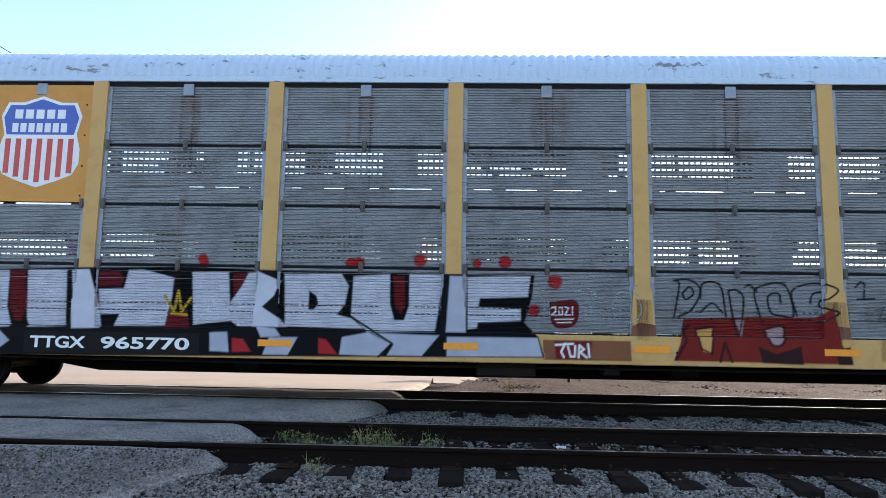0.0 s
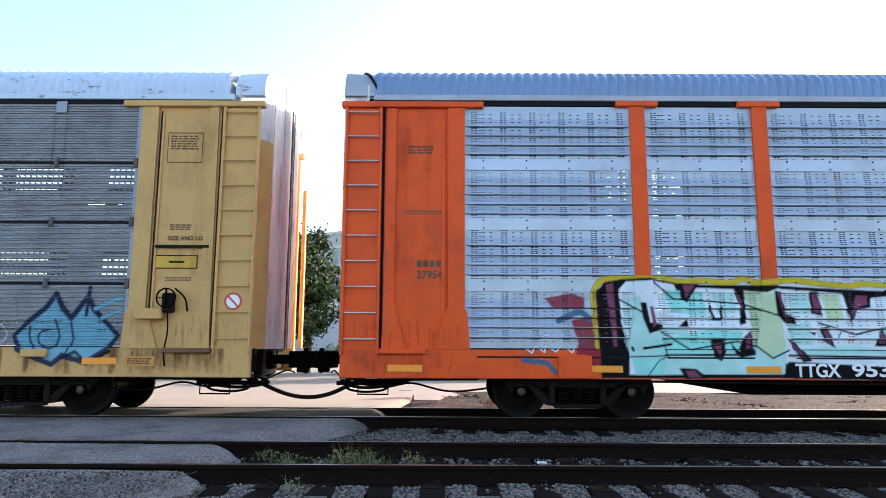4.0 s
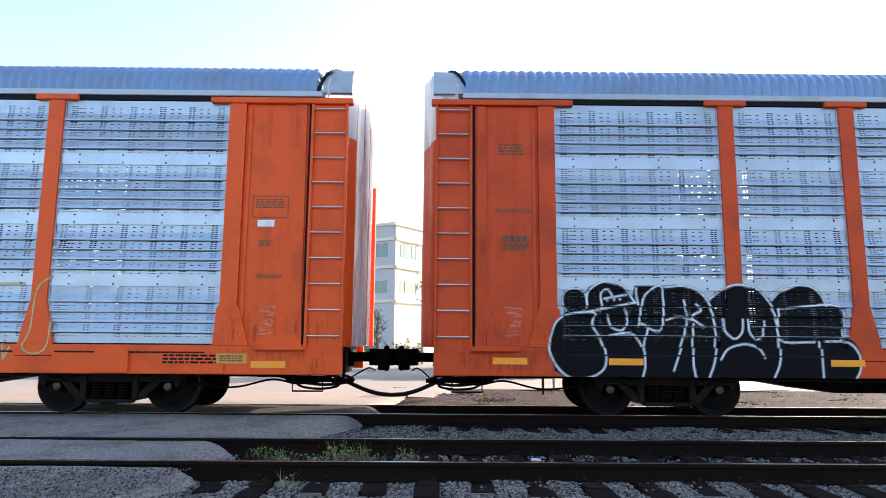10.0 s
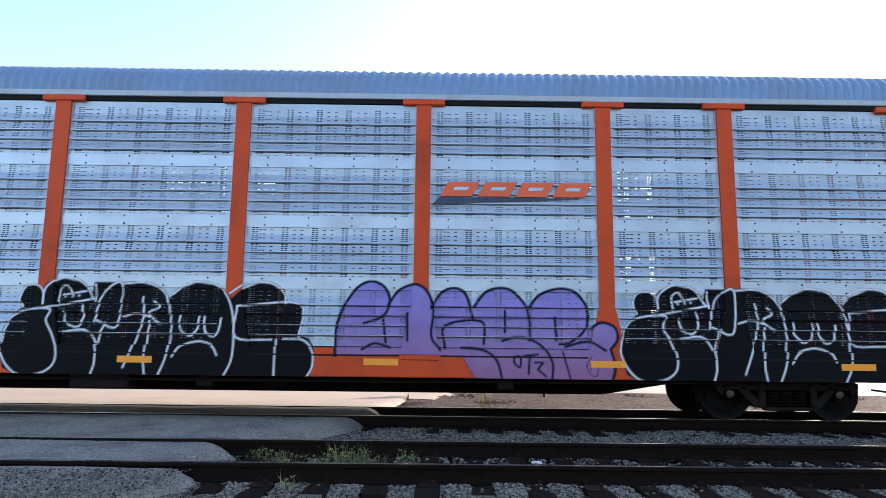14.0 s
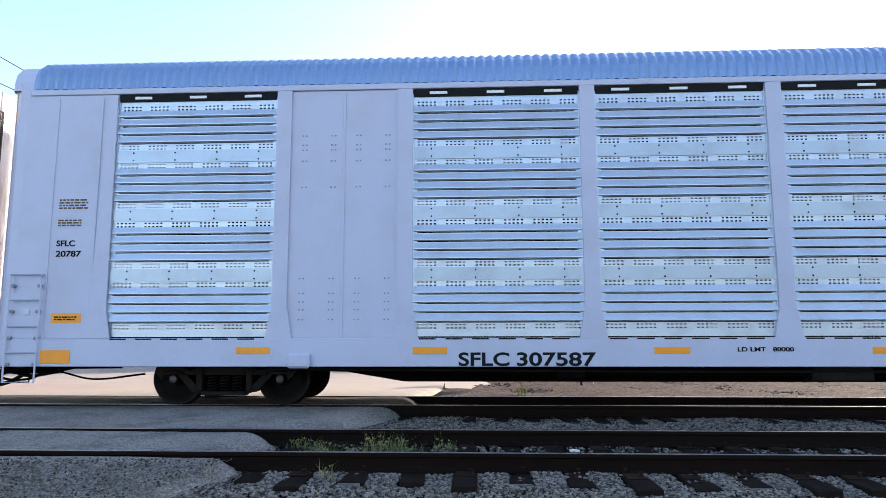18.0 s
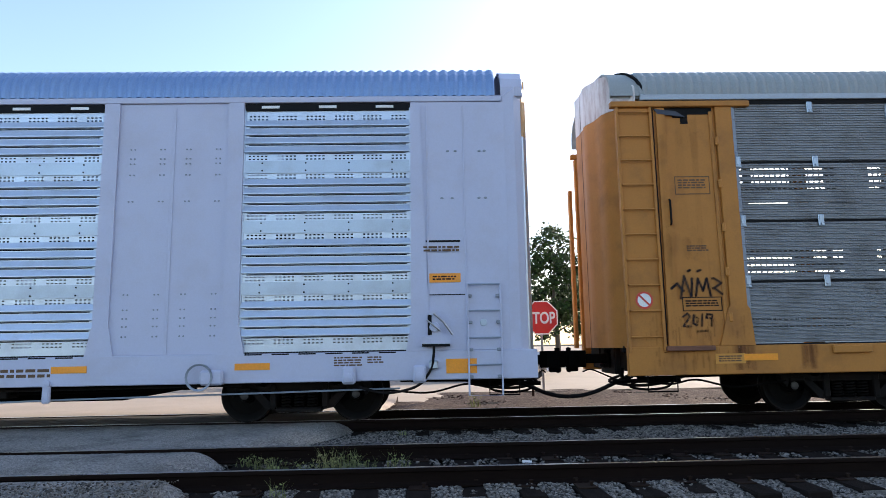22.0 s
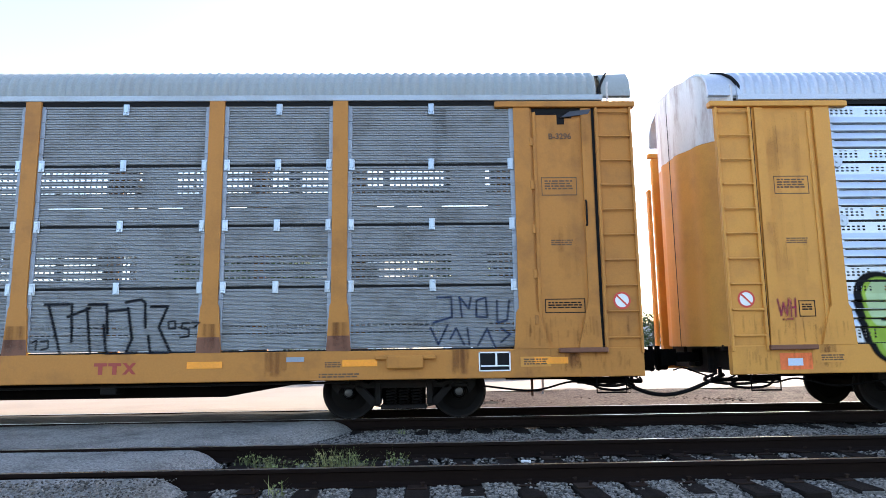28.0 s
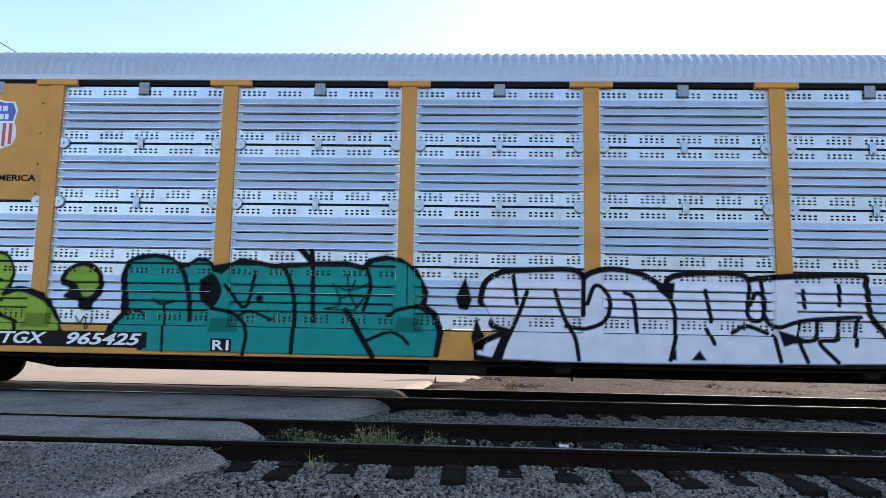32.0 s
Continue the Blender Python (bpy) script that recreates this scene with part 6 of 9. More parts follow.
def black_bubbles(shift=0.0):
    """Black bubble shapes with white outlines; shift: metres along the car."""
    g = Canvas(CARS[2], -12.03, -7.08, 0.64, 2.10, shift)
    g.fill("-1166,163 -1172,176 -1166,193 -1149,197 -1136,189 -1131,199 -1111,207 -1082,202 -1063,186 -1060,202 -1019,202 -998,204 -964,195 -945,178 -934,191 -904,203 -870,198 -849,179 -836,192 -810,203 -785,202 -770,188 -765,173 -742,171 -744,125 -731,120 -721,104 -723,83 -732,61 -1164,61 -1185,72 -1194,105 -1192,130 -1178,151", BLACK)
    g.line("-1166,163 -1172,176 -1166,193 -1149,197 -1136,189 -1134,168", 2.9, CHALK, curve=True)
    g.line("-1134,168 -1131,193 -1107,208 -1078,201 -1060,176", 2.9, CHALK, curve=True)
    g.line("-1192,121 -1182,146 -1161,158 -1123,160 -1127,143 -1116,122 -1108,98 -1111,77 -1130,64 -1160,62 -1180,76 -1193,101 -1192,121", 2.9, CHALK, curve=True)
    g.line("-1132,162 -1056,177", 2.9, CHALK, curve=True)
    g.line("-1111,168 -1112,189 -1102,196 -1092,183", 2.9, CHALK, curve=True)
    g.line("-1107,182 -1073,188", 2.9, CHALK, curve=True)
    g.line("-1103,156 -1098,139 -1081,134 -1073,148 -1076,166", 2.9, CHALK, curve=True)
    g.line("-1101,126 -1069,129 -1052,110 -1049,82 -1054,62", 2.9, CHALK, curve=True)
    g.line("-1056,173 -1058,198", 2.9, CHALK, curve=True)
    g.line("-1056,140 -1050,173 -1040,192 -1018,200 -1019,144 -1029,133 -1052,144", 2.9, CHALK, curve=True)
    g.line("-1016,200 -981,202 -955,189 -944,166 -939,132 -943,91 -954,61", 2.9, CHALK, curve=True)
    g.line("-1013,150 -993,155 -972,150", 2.9, CHALK, curve=True)
    g.line("-985,180 -982,148 -994,107 -1006,74", 2.9, CHALK, curve=True)
    g.line("-972,144 -976,90 -973,62", 2.9, CHALK, curve=True)
    g.line("-967,174 -959,165 -974,155 -956,139", 2.9, CHALK, curve=True)
    g.line("-1040,140 -1046,123 -1049,108", 2.9, CHALK, curve=True)
    g.line("-945,182 -913,203 -875,200 -854,179 -844,141 -844,91 -856,61", 2.9, CHALK, curve=True)
    g.line("-927,152 -926,134 -912,122 -900,132 -898,151", 2.9, CHALK, curve=True)
    g.line("-890,151 -888,131 -877,121 -867,128 -863,149", 2.9, CHALK, curve=True)
    g.line("-934,91 -922,107 -897,114 -876,108 -867,94", 2.9, CHALK, curve=True)
    g.line("-852,187 -828,202 -793,204 -772,190 -767,173", 2.9, CHALK, curve=True)
    g.line("-840,168 -746,172 -746,121", 2.9, CHALK, curve=True)
    g.line("-840,166 -840,121 -787,118", 2.9, CHALK, curve=True)
    g.line("-770,119 -740,118 -724,101 -723,79 -732,61", 2.9, CHALK, curve=True)
    g.line("-780,118 -780,61", 2.9, CHALK, curve=True)
    g.dots("-1103,179 -1092,180 -1083,181", 1.4, CHALK)
    return g.paint("black bubble graffiti with white outlines")


def bubble_letters(top, low, shift=0.0):
    """Rounded bubble letters; top and low: the fill, shift: metres along the car."""
    g = Canvas(CARS[2], -6.73, -2.17, 0.64, 2.12, shift)
    g.fill("-656,96 -658,136 -647,166 -629,198 -607,208 -587,203 -573,181 -554,199 -536,204 -519,193 -510,174 -499,191 -481,200 -461,192 -450,170 -440,188 -418,199 -392,197 -371,181 -362,168 -347,190 -322,200 -295,195 -277,174 -276,148 -265,144 -246,149 -229,137 -230,120 -240,111 -237,82 -241,61 -410,61 -447,65 -465,97 -555,98", top, low=low)
    g.line("-656,95 -656,136 -646,168 -626,198 -604,208 -584,199 -576,177 -586,155 -615,144", 4.2, INKBLUE, curve=True)
    g.line("-586,155 -581,116", 4.2, INKBLUE, curve=True)
    g.line("-616,105 -598,114 -574,108", 4.2, INKBLUE, curve=True)
    g.line("-578,172 -563,194 -538,204 -519,193 -509,165 -512,126 -498,105", 4.2, INKBLUE, curve=True)
    g.line("-549,160 -548,119", 4.2, INKBLUE, curve=True)
    g.line("-512,169 -497,192 -476,199 -459,188 -449,153", 4.2, INKBLUE, curve=True)
    g.line("-491,108 -491,142 -436,149 -432,115", 4.2, INKBLUE, curve=True)
    g.line("-447,171 -427,195 -396,199 -373,180 -363,155 -362,121", 4.2, INKBLUE, curve=True)
    g.line("-400,165 -400,133", 4.2, INKBLUE, curve=True)
    g.line("-404,120 -378,126 -347,115 -329,89 -330,59", 4.2, INKBLUE, curve=True)
    g.line("-365,168 -347,190 -317,200 -291,194 -275,170 -277,140 -300,119 -317,116", 4.2, INKBLUE, curve=True)
    g.line("-324,156 -322,122", 4.2, INKBLUE, curve=True)
    g.line("-308,112 -274,120 -248,107", 4.2, INKBLUE, curve=True)
    g.line("-270,140 -254,149 -234,142 -230,124 -241,109", 4.2, INKBLUE, curve=True)
    g.line("-240,106 -234,82 -241,57", 4.2, INKBLUE, curve=True)
    g.line("-466,109 -434,106 -413,91 -404,60", 4.2, INKBLUE, curve=True)
    g.line("-387,96 -377,96 -378,81 -386,87 -387,96", 3.6, INKBLUE, curve=True)
    g.line("-372,98 -351,100", 3.6, INKBLUE)
    g.line("-363,98 -365,71", 3.6, INKBLUE)
    g.line("-355,88 -343,88 -351,78 -339,68", 3.6, INKBLUE)
    g.line("-313,104 -301,61", 3, INKBLUE)
    g.line("-269,98 -277,86 -272,72 -262,70 -261,86 -270,90 -271,77", 1.5, INKBLUE, curve=True)
    return g.paint("rounded bubble-letter graffiti with dark outlines")


def green_bubbles():
    """Lime bubble letters with thick black edges."""
    g = Canvas(CARS[5], -11.715, -6.03, 0.64, 2.22)
    g.fill("-1156,110 -1168,162 -1164,196 -1151,213 -1129,219 -1107,215 -1090,220 -1067,218 -1046,204 -1034,215 -1017,222 -999,213 -978,221 -956,213 -943,204 -930,214 -895,222 -878,219 -856,204 -847,199 -835,216 -813,221 -783,221 -765,210 -755,182 -758,164 -731,163 -701,151 -684,126 -671,100 -667,88 -799,71 -833,76 -871,69 -905,74 -922,72 -960,72 -977,76 -1011,72 -1046,80 -1083,70 -1122,76 -1144,89", BLACK, curve=True)
    g.fill("-1153,144 -1154,187 -1142,206 -1120,210 -1101,204 -1090,210 -1066,210 -1050,196 -1036,170 -1033,148 -1043,118 -1048,97 -1063,85 -1096,76 -1122,83 -1140,98", LIME_TOP, curve=True)
    g.fill("-1042,200 -1025,213 -1003,208 -997,200 -977,214 -956,206 -951,186 -947,156 -928,135 -914,118 -914,101 -922,84 -943,76 -960,76 -971,89 -1003,74 -1020,76 -1036,97 -1038,118 -1029,148 -1034,178", LIME_TOP, curve=True)
    g.fill("-945,195 -930,208 -895,214 -869,204 -847,182 -829,156 -823,130 -825,109 -833,88 -858,77 -884,77 -905,88 -912,105 -919,126 -936,144 -946,169", LIME_TOP, curve=True)
    g.fill("-838,186 -826,208 -791,215 -770,210 -761,190 -763,170 -772,153 -744,156 -705,143 -690,122 -681,94 -782,75 -812,80 -820,99 -816,126 -825,160", LIME_TOP, curve=True)
    g.fill("-1137,204 -1107,198 -1104,144 -1138,136 -1149,179", (0.44, 0.52, 0.38, 0.6), curve=True)
    g.fill("-1136,110 -1064,106 -1080,80 -1122,87", (0.34, 0.44, 0.16, 0.6), curve=True)
    g.fill("-1029,91 -999,93 -998,76 -1024,76", (0.44, 0.50, 0.30, 0.6))
    g.fill("-732,124 -696,124 -691,102 -738,102", (0.06, 0.07, 0.012, 0.6))
    g.fill("-938,121 -893,121 -888,99 -942,99", (0.06, 0.07, 0.012, 0.5))
    g.line("-1107,209 -1099,170 -1094,115", 6, BLACK, curve=True)
    g.line("-1126,144 -1082,143", 4, BLACK, curve=True)
    g.line("-1118,142 -1094,125", 4, BLACK, curve=True)
    g.line("-1037,196 -1030,161 -1035,131 -1042,106 -1048,95", 8, BLACK, curve=True)
    g.line("-1001,213 -1000,188", 8, BLACK, curve=True)
    g.line("-1005,139 -999,150 -991,135 -1005,136 -970,133", 4.5, BLACK, curve=True)
    g.line("-991,134 -968,110 -969,84 -975,72", 7, BLACK, curve=True)
    g.line("-947,204 -946,161 -936,144 -915,126 -908,101 -901,82", 8, BLACK, curve=True)
    g.line("-910,195 -890,178 -876,143 -871,103", 7, BLACK, curve=True)
    g.line("-893,135 -857,135", 5, BLACK, curve=True)
    g.line("-886,132 -872,116", 4, BLACK, curve=True)
    g.line("-865,205 -834,165 -821,135 -820,101 -833,76", 9, BLACK, curve=True)
    g.line("-800,199 -791,177 -786,158", 5, BLACK, curve=True)
    g.line("-810,173 -774,175", 4, BLACK, curve=True)
    g.line("-770,153 -744,161 -705,152", 8, BLACK, curve=True)
    g.line("-795,142 -773,143", 5, BLACK, curve=True)
    g.line("-782,141 -775,122 -748,109 -746,87", 6, BLACK, curve=True)
    g.fill("-680,169 -680,185 -666,199 -644,205 -625,197 -613,177 -615,154 -627,141 -628,131 -647,131 -652,144 -674,150 -665,163", BLACK, curve=True)
    g.fill("-673,178 -668,190 -648,198 -628,190 -620,173 -626,158 -634,151 -645,153 -655,170", LIME_LOW, curve=True)
    g.line("-654,120 -646,110 -640,120 -633,101 -627,116", 1.8, BLACK, curve=True)
    return g.paint("lime-green bubble graffiti with thick black edges")


def teal_bubbles():
    """Teal bubble letters with black edges."""
    g = Canvas(CARS[5], -6.35, -0.05, 0.64, 2.30)
    g.fill("-603,93 -596,112 -582,127 -582,151 -586,186 -578,208 -561,217 -535,220 -513,217 -495,206 -484,203 -469,214 -452,214 -438,202 -416,206 -399,214 -373,211 -347,206 -325,208 -299,209 -278,211 -234,212 -208,206 -200,216 -174,222 -148,217 -123,200 -106,166 -109,147 -93,136 -82,107 -89,68 -550,70 -553,94", BLACK)
    g.fill("-592,94 -585,113 -567,129 -573,160 -576,191 -567,207 -535,213 -508,209 -495,198 -482,198 -467,208 -451,207 -440,192 -425,188 -408,204 -373,204 -347,198 -312,200 -278,204 -234,204 -207,197 -191,210 -166,214 -140,207 -118,183 -115,157 -120,144 -102,132 -92,106 -97,69 -542,70 -543,94", TEAL)
    g.fill("-461,179 -440,190 -424,164 -437,137 -458,149", BLACK, curve=True)
    g.fill("-438,121 -401,121 -396,100 -443,99", (0.006, 0.07, 0.06, 0.7))
    g.fill("-153,127 -119,127 -113,104 -157,104", (0.006, 0.07, 0.06, 0.7))
    g.dots("-366,152", 6, BLACK)
    g.line("-495,203 -483,179 -475,144 -474,118", 8, BLACK, curve=True)
    g.line("-532,148 -519,141 -501,146", 4.5, BLACK, curve=True)
    g.line("-514,139 -512,70", 4.5, BLACK, curve=True)
    g.line("-577,124 -555,130 -546,123", 4, BLACK, curve=True)
    g.line("-420,172 -388,138 -374,195", 5.5, BLACK, curve=True)
    g.line("-439,136 -406,128 -384,103 -387,67", 6, BLACK, curve=True)
    g.line("-401,124 -380,132 -345,119", 4.5, BLACK, curve=True)
    g.line("-334,205 -320,180 -311,138 -313,71", 7, BLACK, curve=True)
    g.line("-291,239 -286,207 -282,119", 7, BLACK, curve=True)
    g.line("-309,233 -286,209", 9, BLACK, curve=True)
    g.line("-253,177 -244,160 -243,143 -264,138 -217,136", 2.6, BLACK, curve=True)
    g.line("-247,173 -232,167 -217,169 -197,178", 2.6, BLACK, curve=True)
    g.line("-243,154 -226,158 -205,158", 2.6, BLACK, curve=True)
    g.line("-232,192 -227,164 -216,140", 2.6, BLACK, curve=True)
    g.line("-216,140 -197,165", 3, BLACK, curve=True)
    g.line("-224,168 -219,182", 2.6, BLACK, curve=True)
    g.line("-202,203 -195,173 -205,137", 6, BLACK, curve=True)
    g.line("-232,136 -217,113 -189,68", 9, BLACK, curve=True)
    g.line("-139,207 -138,147", 2, BLACK, curve=True)
    g.line("-167,129 -152,138 -123,143 -106,135", 6, BLACK, curve=True)
    g.line("-201,90 -166,104 -146,98 -135,87", 5, BLACK, curve=True)
    g.fill("-50,189 -64,158 -59,142 -46,140 -40,155", BLACK)
    g.fill("-32,127 -40,99 -35,80 -22,80 -17,96 -26,112", BLACK)
    g.line("-37,123 -26,126", 1.5, BLACK)
    return g.paint("teal bubble graffiti with black edges")


def white_bubbles():
    """White bubble letters with black edges."""
    g = Canvas(CARS[5], -0.31, 5.93, 0.64, 2.12, -0.05)
    g.line("-17,154 -11,179 7,192 28,196 116,199 133,185 145,194 175,201 217,195 246,179 263,170 272,192 361,197 382,184 396,190 536,197 549,186 553,140 573,114 585,89 590,72 9,68 25,109 0,121", 18, BLACK, curve=True)
    g.fill("-17,154 -11,179 7,192 28,196 116,199 133,185 145,194 175,201 217,195 246,179 263,170 272,192 361,197 382,184 396,190 536,197 549,186 553,140 573,114 585,89 590,72 9,68 25,109 0,121", WHITISH, curve=True)
    g.line("28,192 34,151", 6.5, BLACK, curve=True)
    g.line("49,169 33,126 17,92 9,68", 6.5, BLACK, curve=True)
    g.line("91,172 103,135 120,102 126,69", 6.5, BLACK, curve=True)
    g.line("134,185 133,135", 6.5, BLACK, curve=True)
    g.line("108,118 137,115 166,128 174,153 166,173 150,179 139,152", 6.5, BLACK, curve=True)
    g.line("196,170 208,161 214,112", 6.5, BLACK, curve=True)
    g.line("246,179 267,154 270,112 261,71", 6.5, BLACK, curve=True)
    g.line("316,175 324,129", 6.5, BLACK, curve=True)
    g.line("317,117 326,96", 6.5, BLACK, curve=True)
    g.line("382,184 378,138 398,133 403,164 391,172 382,155", 6.5, BLACK, curve=True)
    g.line("400,189 403,138 419,122 445,129 480,135 543,139", 6.5, BLACK, curve=True)
    g.line("460,177 462,152", 6.5, BLACK, curve=True)
    g.line("514,186 513,156", 6.5, BLACK, curve=True)
    g.line("355,113 376,123 406,113", 6.5, BLACK, curve=True)
    g.line("414,109 422,72", 6.5, BLACK, curve=True)
    g.line("454,130 449,105 461,72", 6.5, BLACK, curve=True)
    g.line("480,131 475,106 444,101", 6.5, BLACK, curve=True)
    g.line("511,132 506,106 479,101 505,72", 6.5, BLACK, curve=True)
    g.line("538,135 532,97", 6.5, BLACK, curve=True)
    g.line("16,101 2,67", 12, BLACK)
    g.fill("246,183 272,187 267,158", BLACK)
    g.fill("291,71 304,86 314,71", BLACK)
    g.fill("419,118 462,105 427,93", BLACK)
    g.fill("257,71 270,88 270,71", BLACK)
    return g.paint("white bubble graffiti with black edges")


def black_tag():
    """A black felt-tip tag of tall letters."""
    g = Canvas(CARS[4], 4.43, 7.10, 1.08, 2.05)
    g.line("466,182 502,182", 4, DARK)
    g.line("472,180 487,130 494,104", 4, DARK)
    g.line("506,182 509,126", 4, DARK)
    g.line("501,163 533,176", 4, DARK)
    g.line("493,104 531,103 536,103", 4, DARK)
    g.line("529,176 538,103", 4, DARK)
    g.line("531,181 558,181 561,138", 4, DARK)
    g.line("555,150 560,113 564,106 606,109", 4, DARK)
    g.line("562,171 590,173", 4, DARK)
    g.line("590,175 598,129 590,109", 4, DARK)
    g.line("586,184 609,188 615,183 617,146", 4, DARK)
    g.line("624,177 649,177 637,146 656,108 626,108 622,133", 4, DARK)
    g.line("651,154 661,155 662,144 652,144 651,154", 2.5, DARK)
    g.line("682,152 672,152 671,144 682,142 682,132 669,130", 2.5, DARK)
    g.line("686,153 699,152 689,145", 2.5, DARK)
    g.line("451,125 458,129 457,115", 2.5, DARK)
    g.line("463,127 475,128 475,117 465,115", 2.5, DARK)
    return g.paint("black spray tag of tall letters")


def blue_tag():
    """A faint dark-blue tag."""
    g = Canvas(CARS[4], 10.38, 11.77, 1.08, 2.05)
    g.line("1056,186 1077,186 1078,156 1050,148", 3, DKBLUE)
    g.line("1090,186 1093,156", 3, DKBLUE)
    g.line("1090,186 1104,168 1107,185", 3, DKBLUE)
    g.line("1116,181 1130,185 1132,155 1115,156 1116,181", 3, DKBLUE)
    g.line("1147,180 1147,146 1162,150 1166,180", 3, DKBLUE)
    g.line("1045,140 1057,115 1071,144", 3, DKBLUE)
    g.line("1075,123 1084,139 1096,114", 3, DKBLUE)
    g.line("1101,139 1104,114", 3, DKBLUE)
    g.line("1117,113 1131,138 1143,109", 3, DKBLUE)
    g.line("1153,138 1166,129 1152,117", 3, DKBLUE)
    return g.paint("faint dark-blue spray tag")

block_letters(), scribbled_tags(), blue_piece()
mint_piece(), purple_cloud(), blue_meow()
black_bubbles(), black_bubbles(9.90), black_bubbles(19.25)
bubble_letters(CYAN_TOP, CYAN_LOW), bubble_letters(VIOLET_TOP, VIOLET_LOW, 9.57)
black_tag(), blue_tag()
green_bubbles(), teal_bubbles(), white_bubbles()


def end_tags():
    """Small tags on the end walls of the ochre, orange and yellow cars."""
    def grown(words, cx, cz, kx, kz, dx):
        return " ".join("%.1f,%.1f" % (cx + (x - cx) * kx + dx, cz + (z - cz) * kz) for x, z in (tuple(float(v) for v in q.split(",")) for q in words.split()))
    g = Canvas(CARS[4], -13.02, -12.15, 1.70, 2.30)
    for w in ("-1266,196 -1262,200 -1258,194", "-1260,188 -1257,206 -1253,190", "-1252,190 -1251,204", "-1249,190 -1247,204 -1244,194 -1241,204 -1239,190", "-1237,204 -1232,200 -1237,196 -1232,191",
              "-1254,210 -1252,211", "-1247,210 -1245,211"):
        g.line(grown(w, -1249, 197, 2.3, 1.9, -8), 3.6, DARK)
    g.paint("black marker tag on the end wall")
    g = Canvas(CARS[4], -13.02, -12.15, 1.20, 1.68)
    for w in ("-1262,150 -1258,154 -1256,150 -1262,140 -1255,140", "-1252,152 -1249,148 -1250,141 -1253,143 -1252,152", "-1245,153 -1246,140", "-1238,148 -1242,149 -1241,153 -1237,152 -1238,140", "-1250,134 -1242,135"):
        g.line(grown(w, -1249, 147, 1.9, 1.4, -8), 3.0, DARK)
    g.paint("black marker writing 2019")
    for car, colour, label in ((CARS[4], (0.055, 0.022, 0.012), "dark grime on the end wall"), (CARS[1], (0.16, 0.02, 0.008), "brown grime on the end wall"),
                               (CARS[2], (0.16, 0.02, 0.008), "brown grime on the end wall"), (CARS[5], (0.17, 0.06, 0.025), "rusty grime on the end wall"), (CARS[0], (0.19, 0.07, 0.03), "rusty grime on the end wall")):
        for e in (-1, 1):
            r = random.Random(e * 3 + CARS.index(car))
            lo, hi = (12.30, 13.05) if e > 0 else (-13.05, -12.30)
            for k, (top, length) in enumerate(((4.8, 1.0), (3.0, 0.9), (1.55, 0.46), (1.06, 0.38))):
                g = Canvas(car, lo - (0.5 if k > 1 else 0), hi + (0.5 if k > 1 else 0), top - length, top)
                for i in range(14 if k < 2 else 60):
                    x, w = r.uniform(lo, hi) if k < 2 else r.uniform(lo - 0.45, hi + 0.45), r.uniform(3.0, 16.0) if k < 2 else r.uniform(0.6, 3.0)
                    z0 = top - length * r.uniform(0.0, 0.6)
                    g.line("%.1f,%.1f %.1f,%.1f" % (x * 100, z0 * 100, x * 100 + r.uniform(-1, 1), (z0 - length * r.uniform(0.1, 0.6)) * 100), w, (*colour, r.uniform(0.02, 0.08 if k < 2 else 0.24)))
                g.paint(label)
    for car, x0 in ((CARS[2], -12.66), (CARS[1], 12.32)):
        g = Canvas(car, min(x0, x0 + 0.4), max(x0, x0 + 0.4), 1.15, 1.8)
        r = random.Random(4)
        for i in range(7):
            q = [((x0 + 0.05 + r.uniform(0, 0.28)) * 100, 125 + i * 7 + r.uniform(-3, 3)) for _ in range(4)]
            g.line(" ".join("%.0f,%.0f" % p for p in q), 1.4, (0.6, 0.5, 0.45, 0.4))
        g.paint("pale scratched scribble")
    g = Canvas(CARS[5], -12.98, -12.55, 1.38, 1.84)
    for w in ("-1291,177 -1287,152 -1282,172 -1278,152 -1273,178", "-1270,176 -1271,150", "-1261,178 -1262,150", "-1271,163 -1261,165", "-1284,146 -1266,147"):
        g.line(w, 2.6, (0.25, 0.02, 0.06, 0.85))
    g.paint("dark red marker tag")


end_tags()


def rust_streaks(car, spots, colour, label):
    """Rust and soot that has run down the panels from the hangers. spots: (x, top, length, width)."""
    for x, top, length, width in spots:
        g = Canvas(car, x - width, x + width, top - length, top)
        r = random.Random(int(x * 100))
        for i in range(14):
            dx, l = r.gauss(0, 0.38) * width, length * r.uniform(0.25, 1.0)
            g.line("%.1f,%.1f %.1f,%.1f" % ((x + dx) * 100, top * 100, (x + dx * 1.08) * 100, (top - l) * 100), 100 * width * r.uniform(0.08, 0.5), (*colour, r.uniform(0.04, 0.22)))
        g.paint(label, 0.0025)


_mid = [(a + b) / 2 for a, b in BAYS]
rust_streaks(CARS[0], [(x, 4.80, 0.85, 0.30) for x in _mid[2:8]], (0.20, 0.06, 0.03), "brown rust streaks under a hanger")
rust_streaks(CARS[0], [(x + dx, 4.78, 1.5, 0.035) for x in _mid[1:9] for dx in (-0.09, 0.09)], (0.03, 0.02, 0.018), "dark streak under a hanger")
rust_streaks(CARS[4], [(x + 0.1, 4.88, 1.0, 0.16) for x in (_mid[1], _mid[3], _mid[4], _mid[5], _mid[8])], (0.05, 0.04, 0.035), "dark soot streak on the panel")

